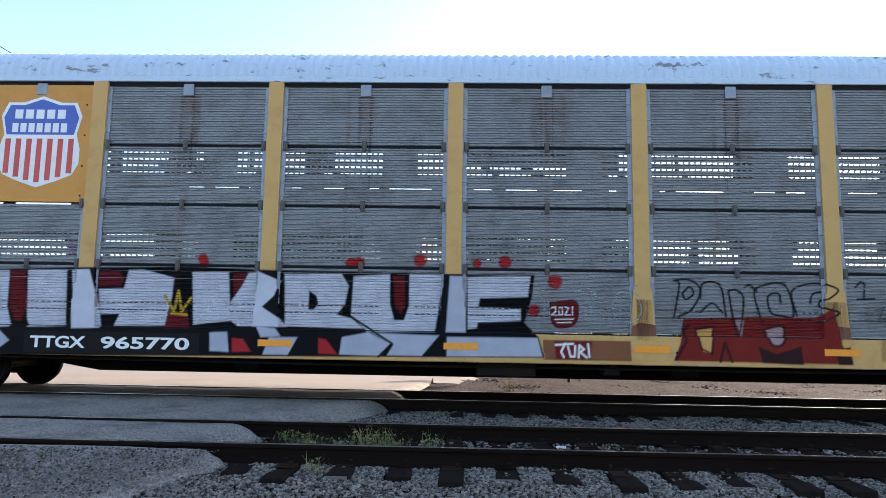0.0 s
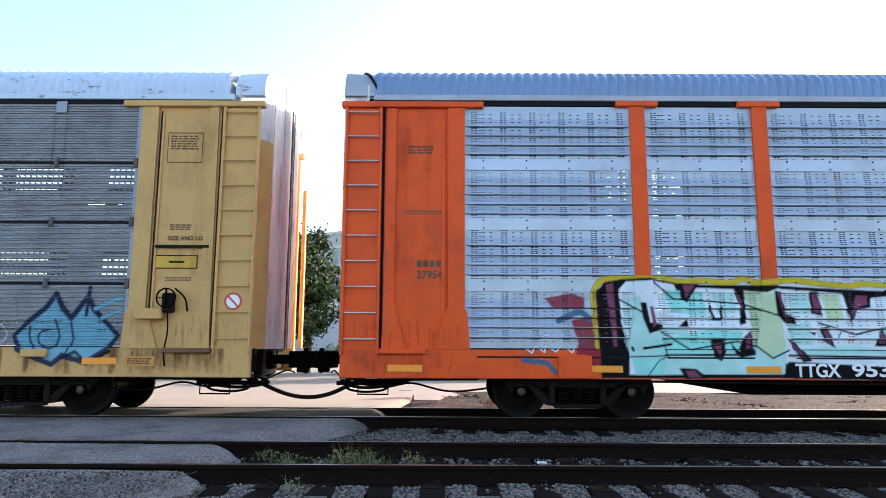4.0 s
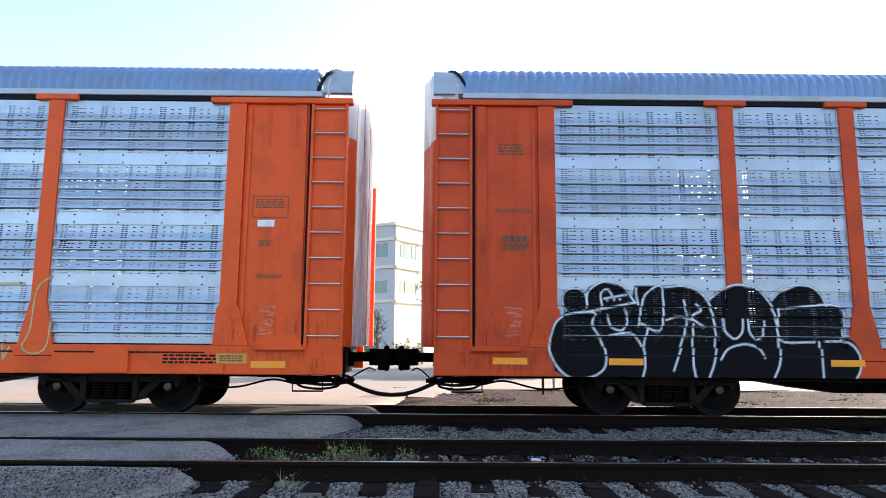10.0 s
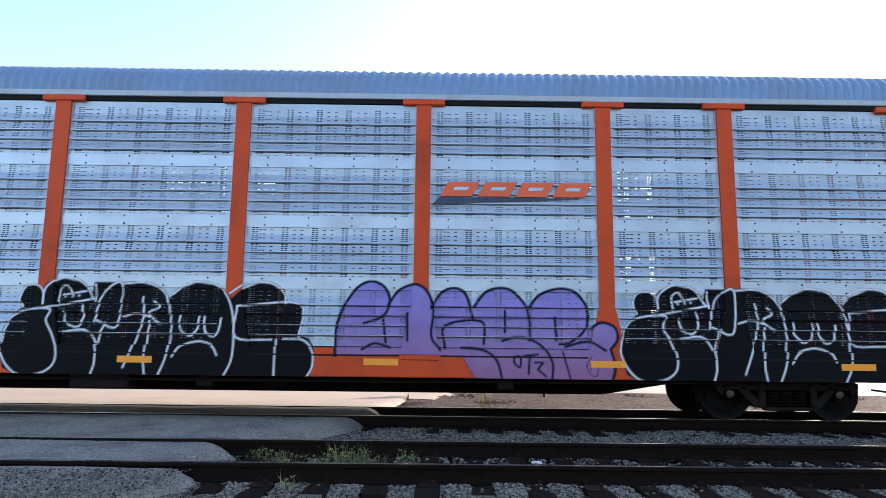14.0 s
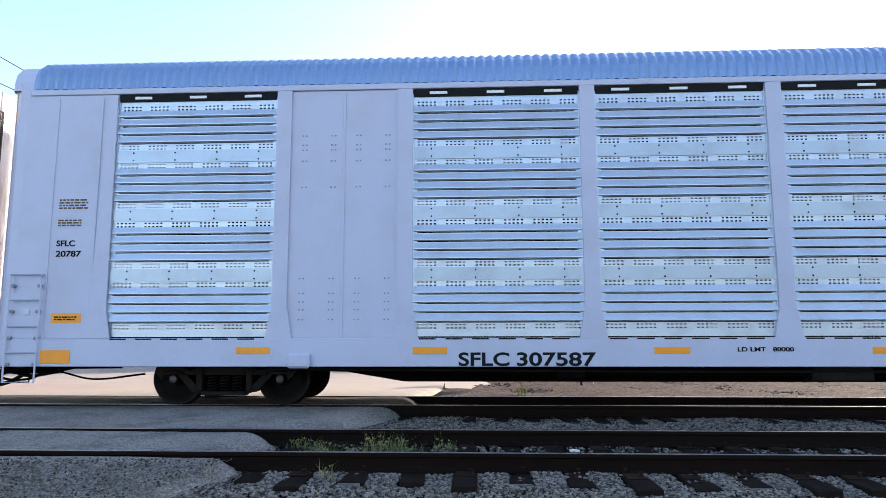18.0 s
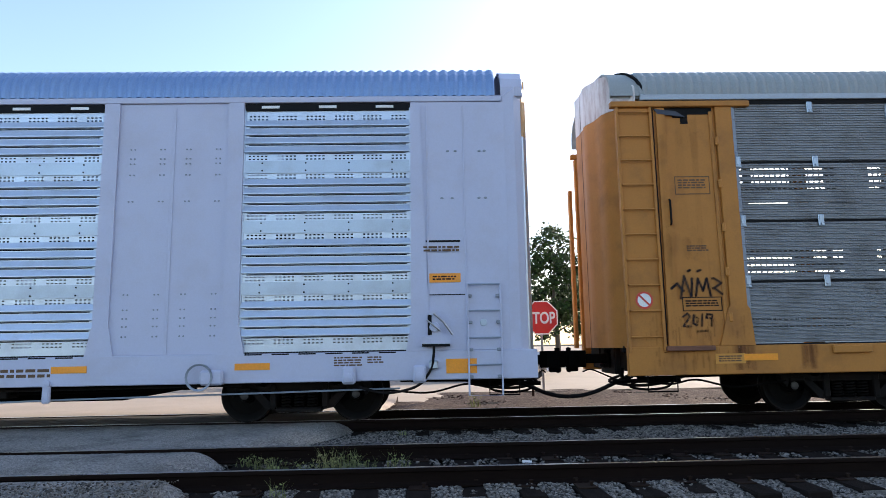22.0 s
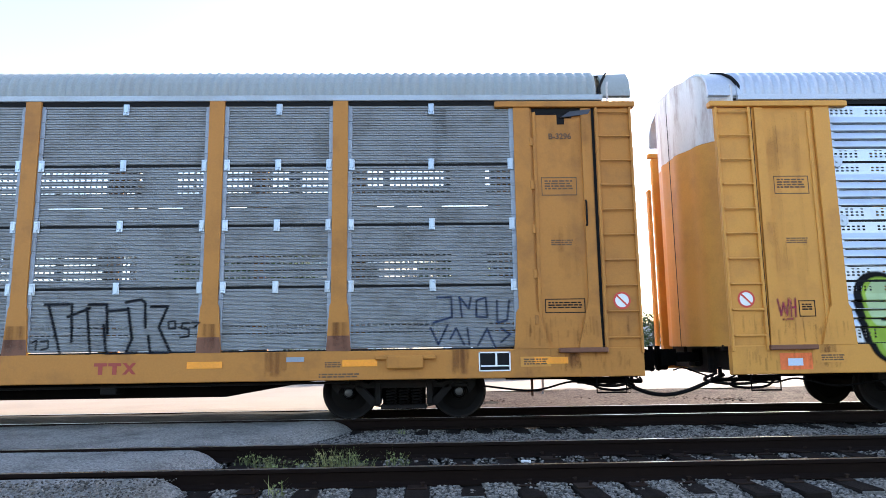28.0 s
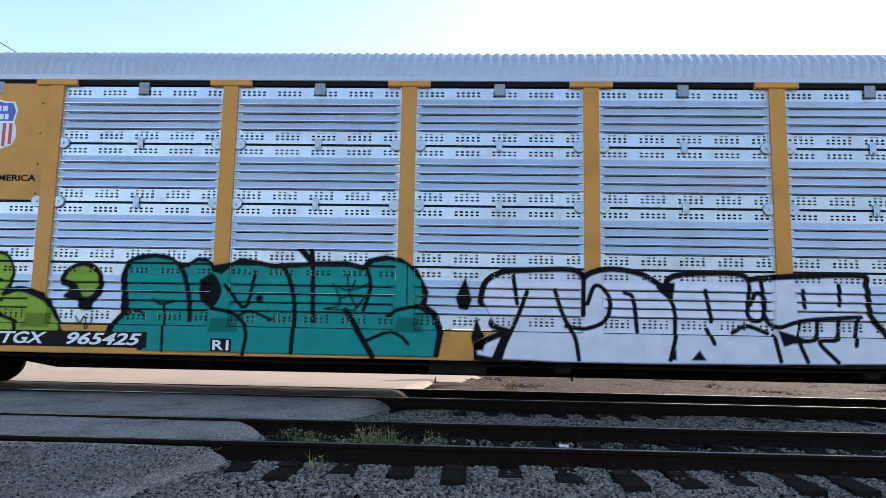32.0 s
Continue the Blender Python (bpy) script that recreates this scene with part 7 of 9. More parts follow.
rust_streaks(CARS[0], [(x + dx, 1.62, 0.62, 0.17) for x in POSTS for dx in (-0.05, 0.06)], (0.16, 0.055, 0.025), "rust at the foot of a post")
rust_streaks(CARS[4], [(x, 1.5, 0.44, 0.16) for x in POSTS], (0.10, 0.04, 0.022), "rust at the foot of a post")
rust_streaks(CARS[0], [(x, 1.06, 0.38, 0.22) for x in (-11.2, -10.1, 5.1, 6.6, 8.3, 9.4, 9.8, 10.4, 10.9, 11.3, 11.6, 12.3, 12.6, 12.0, 12.9, 13.2)], (0.17, 0.065, 0.03), "rust running down the sill")
rust_streaks(CARS[4], [(x, 1.06, 0.36, 0.22) for x in (-11.9, -10.9, -8.6, -3.3, -2.1, 0.7, 2.6, 3.4, 8.1, 10.9, 12.6)], (0.12, 0.045, 0.025), "rust running down the sill")
rust_streaks(CARS[5], [(x, 1.06, 0.36, 0.20) for x in (-12.2, 6.7, 8.2, 10.2, 11.4, 12.7)], (0.16, 0.06, 0.03), "rust running down the sill")

# ---- lettering, emblems, reflectors and notices ----


def letter(car, words, x0, x1, z0, z1, material_, label="", slant=0.0, y=None, name="lettering"):
    """Words fitted between x0 and x1, z0 and z1, on the car's side."""
    me = text_mesh(words, z1 - z0, material_, name, slant)
    xs = [q.co.x for q in me.vertices]
    lo, hi = min(xs), max(xs)
    me.transform(Matrix.Translation((x0, -(FACE if y is None else y) - 0.004, z0)) @ Matrix.Diagonal(((x1 - x0) / (hi - lo), 1, 1, 1)) @ Matrix.Translation((-lo, 0, 0)))
    return part(name, me, car, label)


def plate(car, name, x0, x1, z0, z1, material_, label="", y=None, thick=0.003):
    y = FACE if y is None else y
    return part(name, Mesh().box(x0, x1, -y - thick, -y, z0, z1).done(name, material_), car, label)


def block(car, name, outline, material_, y, label="", thick=0.003):
    return part(name, Mesh().prism(outline, "y", -y - thick, -y).done(name, material_), car, label)


def print_lines(car, x0, z1, width, lines, size, material_, seed, y=None, label="small stencilled print"):
    me = bars("small_print", [(x0 + a, x0 + b, z1 + c - size, z1 + d - size) for a, b, c, d in small_print(width, lines, size, seed)], material_)
    me.transform(Matrix.Translation((0, -(FACE if y is None else y) - 0.001, 0)))
    return part("small_print", me, car, label)


C1, C2, C3, C4, C5, C6 = CARS
plate(C1, "number_board", -8.0, -5.28, 0.672, 1.0, M_INK, "black number board", thick=0.0042)
letter(C1, "TTGX", -7.90, -7.04, 0.755, 0.925, M_WHITE, "white car number", y=FACE + 0.005)
letter(C1, "965770", -6.80, -5.43, 0.755, 0.925, M_WHITE, "white car number", y=FACE + 0.005)
letter(C2, "TTGX", -6.85, -6.17, 0.69, 0.88, M_WHITE, "white car number", y=FACE + 0.003)
letter(C2, "953070", -6.0, -4.82, 0.70, 0.88, M_WHITE, "white car number", y=FACE + 0.003)
plate(C3, "number_board", -6.60, -4.70, 0.665, 0.985, M_SLATE, "slate-blue number board", thick=0.0042)
for i_ in range(4):
    plate(C3, "number_block", -6.46 + i_ * 0.165, -6.34 + i_ * 0.165, 0.735, 0.905, M_NUMBER_RED, y=FACE + 0.005)
letter(C3, "300907", -5.73, -4.82, 0.735, 0.895, M_NUMBER_RED, "dark red car number", y=FACE + 0.005)
letter(C4, "SFLC", -6.31, -5.55, 0.66, 0.85, M_INK, "black car number")
letter(C4, "307587", -5.44, -4.27, 0.66, 0.85, M_INK, "black car number")
letter(C4, "LD LMT   80000", -2.2, -1.39, 0.866, 0.928, M_INK, "black load lettering")
plate(C5, "number_board", -6.95, -5.10, 0.745, 0.945, M_INK, "black number board")
letter(C5, "TTGX", -6.87, -6.18, 0.77, 0.915, M_WHITE, "white car number", 0.2, FACE + 0.004)
letter(C5, "255914", -6.06, -5.18, 0.77, 0.915, M_WHITE, "white car number", 0.2, FACE + 0.004)
plate(C5, "number_board", -4.53, -4.15, 0.74, 0.95, M_INK)
letter(C5, "R1", -4.49, -4.20, 0.77, 0.92, M_WHITE, y=FACE + 0.004)
plate(C6, "number_board", -7.88, -5.36, 0.735, 0.975, M_INK, "black number board", thick=0.0042)
letter(C6, "TTGX", -7.83, -6.92, 0.78, 0.95, M_WHITE, "white car number", 0.3, FACE + 0.005)
letter(C6, "965425", -6.61, -5.44, 0.78, 0.95, M_WHITE, "white car number", 0.3, FACE + 0.005)
plate(C6, "number_board", -4.37, -4.05, 0.705, 0.90, M_INK, thick=0.0045)
letter(C6, "R1", -4.335, -4.085, 0.73, 0.875, M_WHITE, y=FACE + 0.005)

# shield emblems on the yellow cars
for car_, cx_, w_, z0_, z1_ in ((C1, -8.06, 1.40, 3.245, 4.74), (C6, -8.15, 0.86, 3.78, 4.69)):
    y_ = FACE - 0.022
    plate(car_, "emblem_panel", -8.955, -7.245, 3.02, 4.93, M_YELLOW, "yellow painted panel with an emblem", y=PANEL_Y - 0.02, thick=0.058)
    h_ = z1_ - z0_
    shape = [(0.0, 0.0), (0.22, 0.07), (0.40, 0.14), (0.47, 0.26), (0.47, 0.42), (0.42, 0.58), (0.47, 0.78), (0.40, 0.93), (0.22, 0.93), (0.0, 1.0)]
    outline_ = lambda k: [(cx_ + x * w_ * k, z0_ + h_ / 2 + (z - 0.5) * h_ * k) for x, z in shape] + [(cx_ - x * w_ * k, z0_ + h_ / 2 + (z - 0.5) * h_ * k) for x, z in shape[-2:0:-1]]
    sh = block(car_, "shield", outline_(1.0), M_WHITE, y_, "red, white and blue shield emblem", 0.004)
    part("field", Mesh().prism(outline_(0.93), "y", -y_ - 0.007, -y_ - 0.004).done("field", M_WHITE), sh, "white field")
    top_ = [(x, z) for x, z in outline_(0.93) if z > z0_ + h_ * 0.52]
    part("band", Mesh().prism(top_, "y", -y_ - 0.010, -y_ - 0.007).done("band", M_LOGO_BLUE), sh, "blue band")
    for i_ in range(7):
        x_ = cx_ + (i_ - 3) * w_ * 0.122
        zl = z0_ + h_ * (0.055 + 0.10 * (abs(i_ - 3) / 3) ** 1.3)
        part("stripe", Mesh().box(x_ - w_ * 0.031, x_ + w_ * 0.031, -y_ - 0.010, -y_ - 0.007, zl, z0_ + h_ * 0.53).done("stripe", M_LOGO_RED), sh)
    for zz, ww in ((0.80, 0.62), (0.65, 0.66)):
        n_ = 5 if zz > 0.7 else 7
        for i_ in range(n_):
            xw = ww * w_ / n_
            xa = cx_ - ww * w_ / 2 + i_ * xw
            part("letter_bar", Mesh().box(xa, xa + xw * 0.74, -y_ - 0.013, -y_ - 0.010, z0_ + h_ * (zz - 0.05), z0_ + h_ * (zz + 0.05)).done("letter_bar", M_WHITE), sh)
letter(C6, "BUILDING AMERICA", -8.92, -7.35, 3.325, 3.42, M_INK, "dark lettering", y=PANEL_Y + 0.038)
for dx_ in (-8.86, -7.34):
    for dz_ in (3.12, 3.6, 4.1, 4.6):
        for car_ in (C1, C6):
            part("bolt", ME_BOLT, car_, "", pose(dx_, -PANEL_Y - 0.038, dz_))

# golden block emblem on a pale field
field_ = plate(C5, "emblem_panel", -6.99, -4.42, 2.99, 3.945, M_LOGO_FIELD, "pale blue-grey field with golden block emblem", y=PANEL_Y - 0.02, thick=0.052)
for i_ in range(6):
    part("field_rib", Mesh().box(-6.97, -4.44, -PANEL_Y - 0.040, -PANEL_Y - 0.030, 3.08 + i_ * 0.15, 3.095 + i_ * 0.15).done("field_rib", M_LOGO_FIELD), field_)
for i_ in range(3):
    x0_ = -6.52 + i_ * 0.555
    for grow, mat_, yy in ((0.022, M_INK, 0.042), (0.0, M_LOGO_GOLD, 0.046)):
        o_ = [(x0_ - grow, 3.36 - grow), (x0_ + 0.07, 3.29 - grow), (x0_ + 0.43, 3.29 - grow), (x0_ + 0.50 + grow, 3.36 - grow),
              (x0_ + 0.50 + grow, 3.79 + grow), (x0_ + 0.43, 3.86 + grow), (x0_ + 0.07, 3.86 + grow), (x0_ - grow, 3.79 + grow)]
        block(C5, "emblem_block", o_, mat_, PANEL_Y + yy)
    notch = [(x0_ + 0.16, 3.42), (x0_ + (0.50 if i_ == 0 else 0.34), 3.50), (x0_ + (0.50 if i_ == 0 else 0.34), 3.64), (x0_ + 0.16, 3.73)]
    block(C5, "emblem_notch", notch, M_LOGO_FIELD, PANEL_Y + 0.050)
plate(C5, "emblem_bar", -6.53, -4.87, 3.07, 3.205, M_LOGO_GOLD, y=PANEL_Y + 0.042)

# slanted orange emblem over a dark wedge
for car_, z_ in ((C2, 3.49), (C3, 3.43)):
    x_ = 4.56
    for i_ in range(4):
        a_ = x_ + i_ * 0.585
        block(car_, "emblem_block", [(a_, z_), (a_ + 0.50, z_ + 0.005), (a_ + 0.62, z_ + 0.235), (a_ + 0.12, z_ + 0.23)], M_LOGO_ORANGE, PANEL_Y + 0.038, "slanted orange emblem block")
        block(car_, "emblem_notch", [(a_ + 0.20, z_ + 0.10), (a_ + 0.42, z_ + 0.10), (a_ + 0.45, z_ + 0.15), (a_ + 0.23, z_ + 0.15)], M_GALV, PANEL_Y + 0.042)
    block(car_, "emblem_wedge", [(x_ - 0.13, z_ - 0.14), (x_ + 2.2, z_ - 0.025), (x_ + 1.2, z_ - 0.01), (x_ - 0.02, z_ - 0.02)], M_NAVYPAINT, PANEL_Y + 0.038, "dark navy wedge")
for car_, x0_, z0_, s_ in ((C1, 5.23, 0.735, 1.0), (C5, 5.47, 0.77, 0.63)):
    for i_ in range(2):
        a_ = x0_ + i_ * 0.33 * s_
        h_ = 0.25 * s_ if s_ == 1 else 0.17
        block(car_, "emblem_block", [(a_, z0_ + h_ * 0.72), (a_ + 0.1 * s_, z0_ + h_ * 0.72), (a_ + 0.1 * s_, z0_), (a_ + 0.2 * s_, z0_), (a_ + 0.2 * s_, z0_ + h_ * 0.72),
                                     (a_ + 0.30 * s_, z0_ + h_ * 0.72), (a_ + 0.30 * s_, z0_ + h_), (a_, z0_ + h_)], M_MAROON, FACE, "maroon emblem")
    a_ = x0_ + 0.66 * s_
    h_ = 0.25 * s_ if s_ == 1 else 0.17
    for q_ in (0, 1):
        leg_ = [(0.0, 0.0), (0.09, 0.0), (0.32, h_ / s_), (0.23, h_ / s_)]
        block(car_, "emblem_block", [(a_ + s_ * (x if q_ == 0 else 0.32 - x), z0_ + s_ * z) for x, z in leg_], M_MAROON, FACE + 0.001 * q_)

ME_REFL = Mesh().box(-0.26, 0.26, -0.004, 0.0, -0.05, 0.05).done("reflector", M_REFLECT)
for car_, xs_, z_ in ((C1, (-4.12, -1.3, 1.55, 4.33, 7.11, 9.07, 11.43), 0.875), (C2, (-12.7, -9.69, -7.32, -3.69, -0.02, 3.55, 7.2, 12.58), 0.79),
                      (C3, (-12.53, -10.78, -7.42, -4.31, 0.01, 3.70, 7.12, 10.9, 12.77), 0.865), (C4, (-9.44, -6.74, -3.15, -0.01, 3.13, 6.72, 9.41), 0.88),
                      (C5, (-11.66, 7.09, 9.39, 12.26), 0.89), (C6, (9.4, 12.6), 0.86)):
    for x_ in xs_:
        part("reflector", ME_REFL, car_, "amber reflective strip", pose(x_, -FACE - 0.005, z_))

# end-wall notices and rods
for car_, ink_ in ((q_, M_PRINT) for q_ in (C1, C2, C3, C5, C6)):
    for e_ in (-1, 1):
        r_ = random.Random(CARS.index(car_) * 2 + e_)
        x_ = 12.22 if e_ > 0 else -12.78
        yw = 1.455
        top_, low_ = {C1: (4.455, 3.96), C2: (3.385, 3.03)}.get(car_, (3.735, 3.44)) if e_ > 0 else (3.735, 3.44)
        if e_ < 0 and car_ in (C2, C3):
            print_lines(car_, x_ + 0.09, 4.25, 0.40, 3 if car_ is C2 else 4, 0.028, ink_, r_.random(), yw)
            print_lines(car_, x_ + 0.05, 3.21, 0.60, 2, 0.022, ink_, r_.random(), yw)
            for i_ in range(4):
                zb_ = 2.325 if car_ is C2 else 2.69
                plate(car_, "number_block", x_ + 0.16 + i_ * 0.10 + 0.08 * (car_ is C2), x_ + 0.235 + i_ * 0.10 + 0.08 * (car_ is C2), zb_, zb_ + 0.10, ink_, y=yw)
            continue
        print_lines(car_, x_ + 0.05, top_ - 0.05, 0.44, 4 if top_ - low_ < 0.4 else 6, 0.024, ink_, r_.random(), yw)
        print_lines(car_, x_ + 0.12, 2.68 if car_ is C2 else 2.75 + r_.uniform(-0.2, 0.3), 0.34 if car_ is not C2 else 0.2, 3, 0.020, ink_, r_.random(), yw)
        if car_ is C5 or car_ is C6 and e_ < 0:
            f_ = (x_ - 0.01, x_ + 0.61, 1.60, 1.82) if car_ is C5 else (-12.56, -12.30, 1.50, 1.75)
            n_ = Mesh()
            for a0, a1, c0, c1 in ((f_[0], f_[1], f_[3] - 0.014, f_[3]), (f_[0], f_[1], f_[2], f_[2] + 0.014), (f_[0], f_[0] + 0.014, f_[2], f_[3]), (f_[1] - 0.014, f_[1], f_[2], f_[3])):
                n_.box(a0, a1, -yw - 0.003, -yw, c0, c1)
            part("notice_frame", n_.done("notice_frame", M_INK), car_, "dark framed notice")
            print_lines(car_, f_[0] + 0.05, f_[3] - 0.05, f_[1] - f_[0] - 0.10, 3, 0.022, M_INK, r_.random(), yw)
        else:
            print_lines(car_, x_ + 0.10, 2.15, 0.40, 3, 0.014, ink_, r_.random(), yw)
        b_ = Mesh()
        for a0, a1, c0, c1 in ((0, 0.56, top_ - 0.015, top_), (0, 0.56, low_, low_ + 0.015), (0, 0.012, low_, top_), (0.548, 0.56, low_, top_)):
            b_.box(x_ + a0, x_ + a1, -yw - 0.003, -yw, c0, c1)
        part("notice_frame", b_.done("notice_frame", ink_), car_, "dark framed notice")
        if car_ in (C1, C5, C6):
            lx = e_ * 13.39
            sg = part("warning_disc", Mesh().lathe([(0.0, -0.004), (0.13, -0.004), (0.13, 0.0)], "y", seg=20).done("warning_disc", M_WHITE), car_, "round white sign with a red slash", pose(lx, -1.486, 1.78))
            part("ring", Mesh().lathe([(0.105, -0.006), (0.135, -0.006), (0.135, 0.0)], "y", seg=20).done("ring", M_LOGO_RED), sg)
            part("slash", Mesh().prism([(-0.09, 0.07), (-0.07, 0.09), (0.09, -0.07), (0.07, -0.09)], "y", -0.007, -0.004).done("slash", M_LOGO_RED), sg)
        plate(car_, "notice_plate", x_ - 0.42 * e_ - (0 if e_ > 0 else 0.0), x_ - 0.42 * e_ + 0.46, 0.80, 0.95, M_YELLOW, "yellow notice plate with small print", y=FACE + 0.004)
        print_lines(car_, x_ - 0.42 * e_ + 0.05, 0.92, 0.36, 3, 0.02, M_PRINT, 3.1, FACE + 0.007)
plate(C2, "paper_label", 12.31, 12.57, 2.895, 3.0, M_WHITE, "white paper label", y=1.456)
plate(C3, "paper_label", 12.42, 12.72, 2.98, 3.09, M_WHITE, "white paper label", y=1.456)
notice_ = plate(C1, "notice_plate", 12.14, 12.80, 2.28, 2.49, M_PLATE_Y, "golden notice plate with a dark border", y=1.456)
for a0, a1, c0, c1 in ((12.14, 12.80, 2.475, 2.49), (12.14, 12.80, 2.28, 2.295), (12.14, 12.155, 2.28, 2.49), (12.785, 12.80, 2.28, 2.49), (12.36, 12.60, 2.37, 2.40)):
    part("border", Mesh().box(a0, a1, -1.462, -1.459, c0, c1).done("border", M_INK), notice_)
letter(C2, "27954", -12.54, -12.14, 2.145, 2.265, M_PRINT, "stencilled car number", y=1.457)
letter(C1, "SIZE AND LOAD", 12.32, 13.0, 2.725, 2.79, M_PRINT, "stencilled lettering", y=1.457)
plate(C6, "placard", -12.95, -12.45, 0.70, 0.95, M_RED_TAG, "fluorescent orange placard", y=FACE)
plate(C6, "placard_label", -12.83, -12.6, 0.76, 0.87, M_LOGO_FIELD, "pale label on the placard", y=FACE + 0.004)
sign_ = plate(C5, "sign_panel", 11.17, 11.65, 0.74, 1.03, M_INK, "black and white stencil panel")
for a0, a1, c0, c1 in ((11.17, 11.65, 1.01, 1.03), (11.17, 11.65, 0.74, 0.76), (11.17, 11.19, 0.74, 1.03), (11.63, 11.65, 0.74, 1.03), (11.2, 11.62, 0.81, 0.83), (11.42, 11.45, 0.83, 1.01)):
    part("stencil_bar", Mesh().box(a0, a1, -FACE - 0.006, -FACE - 0.003, c0, c1).done("stencil_bar", M_WHITE), sign_)
for car_ in (C1, C5):
    part("step", Mesh().box(-10.55 if car_ is C5 else 10.25, -9.95 if car_ is C5 else 10.65, -FACE - 0.06, -FACE, 0.93, 1.05, 0.015).done("step", M_OCHRE if car_ is C5 else M_FADED), car_, "bolted box")
    print_lines(car_, 8.87, 0.91, 0.24, 3, 0.018, M_PRINT, 8.8)
    print_lines(car_, 8.78, 0.74, 0.6, 2, 0.022, M_PRINT, 8.8)
    print_lines(car_, 1.9, 0.85, 0.8, 2, 0.035, M_INK, 9.8)
plate(C5, "sill_plate", 8.30, 8.56, 0.92, 0.99, M_EDGE, "grey bolted plate", thick=0.02)
part("step", Mesh().box(9.62, 10.53, -FACE - 0.07, -FACE, 0.935, 0.995, 0.012).box(9.79, 10.34, -FACE - 0.085, -FACE, 0.795, 1.0, 0.02).done("step", M_OCHRE), C5, "bolted box")
for car_, x_ in ((C2, 10.0), (C2, -10.4)):
    part("sill_bracket", Mesh().prism([(x_, 0.66), (x_ + 0.5, 0.66), (x_ + 0.5, 0.98), (x_ + 0.4, 1.0), (x_ + 0.1, 1.0), (x_, 0.98)], "y", -FACE - 0.05, -FACE).done("sill_bracket", M_ORANGE), car_)
    print_lines(car_, x_ + 1.0, 0.93, 0.9, 3, 0.03, M_INK, 7.7)

for e_ in (-1, 1):
    xs_ = sorted((e_ * 12.10, e_ * 13.02))
    part("wall_gap", Mesh().box(xs_[0], xs_[1], -1.459, -1.452, 4.755, 4.868).done("wall_gap", M_INK), C5, "dark gap above the end wall")
    part("wall_gap", Mesh().prism([(e_ * 12.50, 4.755), (e_ * 12.50, 4.60), (e_ * 12.62, 4.60), (e_ * 12.62, 4.70), (e_ * 12.74, 4.70), (e_ * 12.74, 4.755)], "y", -1.459, -1.452).done("wall_gap", M_INK), C5)
    part("torn_flap", Mesh().prism([(e_ * 12.55, 4.70), (e_ * 13.0, 4.76), (e_ * 13.05, 4.84), (e_ * 12.7, 4.80)], "y", -1.50, -1.47).done("torn_flap", M_SLATE), C5, "bent dark metal flap")
    for z_ in (1.5, 2.2, 2.9, 3.6, 4.3):
        part("hinge", Mesh().box(e_ * 12.07 - 0.03, e_ * 12.07 + 0.03, -1.515, -1.49, z_ - 0.07, z_ + 0.07, 0.01).done("hinge", M_OCHRE), C5)
part("door_handle", Mesh().tube([(12.90, -1.50, 2.95), (12.90, -1.53, 2.97), (12.90, -1.53, 3.33), (12.90, -1.50, 3.35)], 0.016).done("door_handle", M_FRAME), C5, "dark bar handle")
part("door_handle", Mesh().tube([(-12.90, -1.50, 2.95), (-12.90, -1.53, 2.97), (-12.90, -1.53, 3.33), (-12.90, -1.50, 3.35)], 0.016).done("door_handle", M_FRAME), C5, "dark bar handle")

part("wall_gap", Mesh().box(12.14, 12.98, -1.499, -1.452, 2.60, 2.645).done("wall_gap", M_INK), C1, "dark gap above the lower hatch")
part("wall_gap", Mesh().box(12.10, 12.125, -1.482, -1.452, 1.3, 4.8).done("wall_gap", M_INK), C1)
letter(C5, "B-3296", 12.36, 12.72, 4.36, 4.45, M_PRINT, "stencilled car number", y=1.457)
letter(C3, "29007", -12.63, -12.22, 2.555, 2.665, M_PRINT, "stencilled car number", y=1.457)
# hand brakes: a box, wheel and chain on the end wall
ME_BRAKE = Mesh().box(-0.09, 0.09, -0.10, 0.0, -0.12, 0.18, 0.02).done("hand_brake", M_FRAME)
ME_BRAKEWHEEL = Mesh().lathe([(0.13, -0.16), (0.15, -0.17), (0.15, -0.14), (0.13, -0.15)], "y", seg=20).box(-0.14, 0.14, -0.16, -0.14, -0.008, 0.008).box(-0.012, 0.012, -0.16, -0.14, -0.14, 0.14).done("brake_wheel", M_BLACK)
ME_BRAKEROD = Mesh().tube(smooth_line([(0, -0.06, -0.12), (0.02, -0.07, -0.4), (-0.02, -0.06, -0.7), (0.0, -0.05, -0.92)]), 0.012).tube(smooth_line([(0.1, -0.08, 0.25), (0.25, -0.06, 0.1), (0.3, -0.06, -0.1)]), 0.014).done("brake_chain", M_BLACK)
for car_, x_, z_ in ((C1, 12.42, 1.72), (C3, 12.42, 1.60)):
    hb = part("hand_brake", ME_BRAKE, car_, "dark hand-brake housing", pose(x_, -1.47, z_))
    part("brake_wheel", ME_BRAKEWHEEL, hb, at=pose(0, 0, 0.1))
    part("brake_chain", ME_BRAKEROD, hb)
part("tool_shelf", Mesh().box(11.95, 12.35, -1.62, -1.47, 1.50, 1.66, 0.015).done("tool_shelf", M_FADED), C1, "yellow bracket shelf")

# ---- the lilac car's smooth walls ----


ME_RIVET = ME_BOLT.copy()
ME_RIVET.materials[0] = M_EDGE


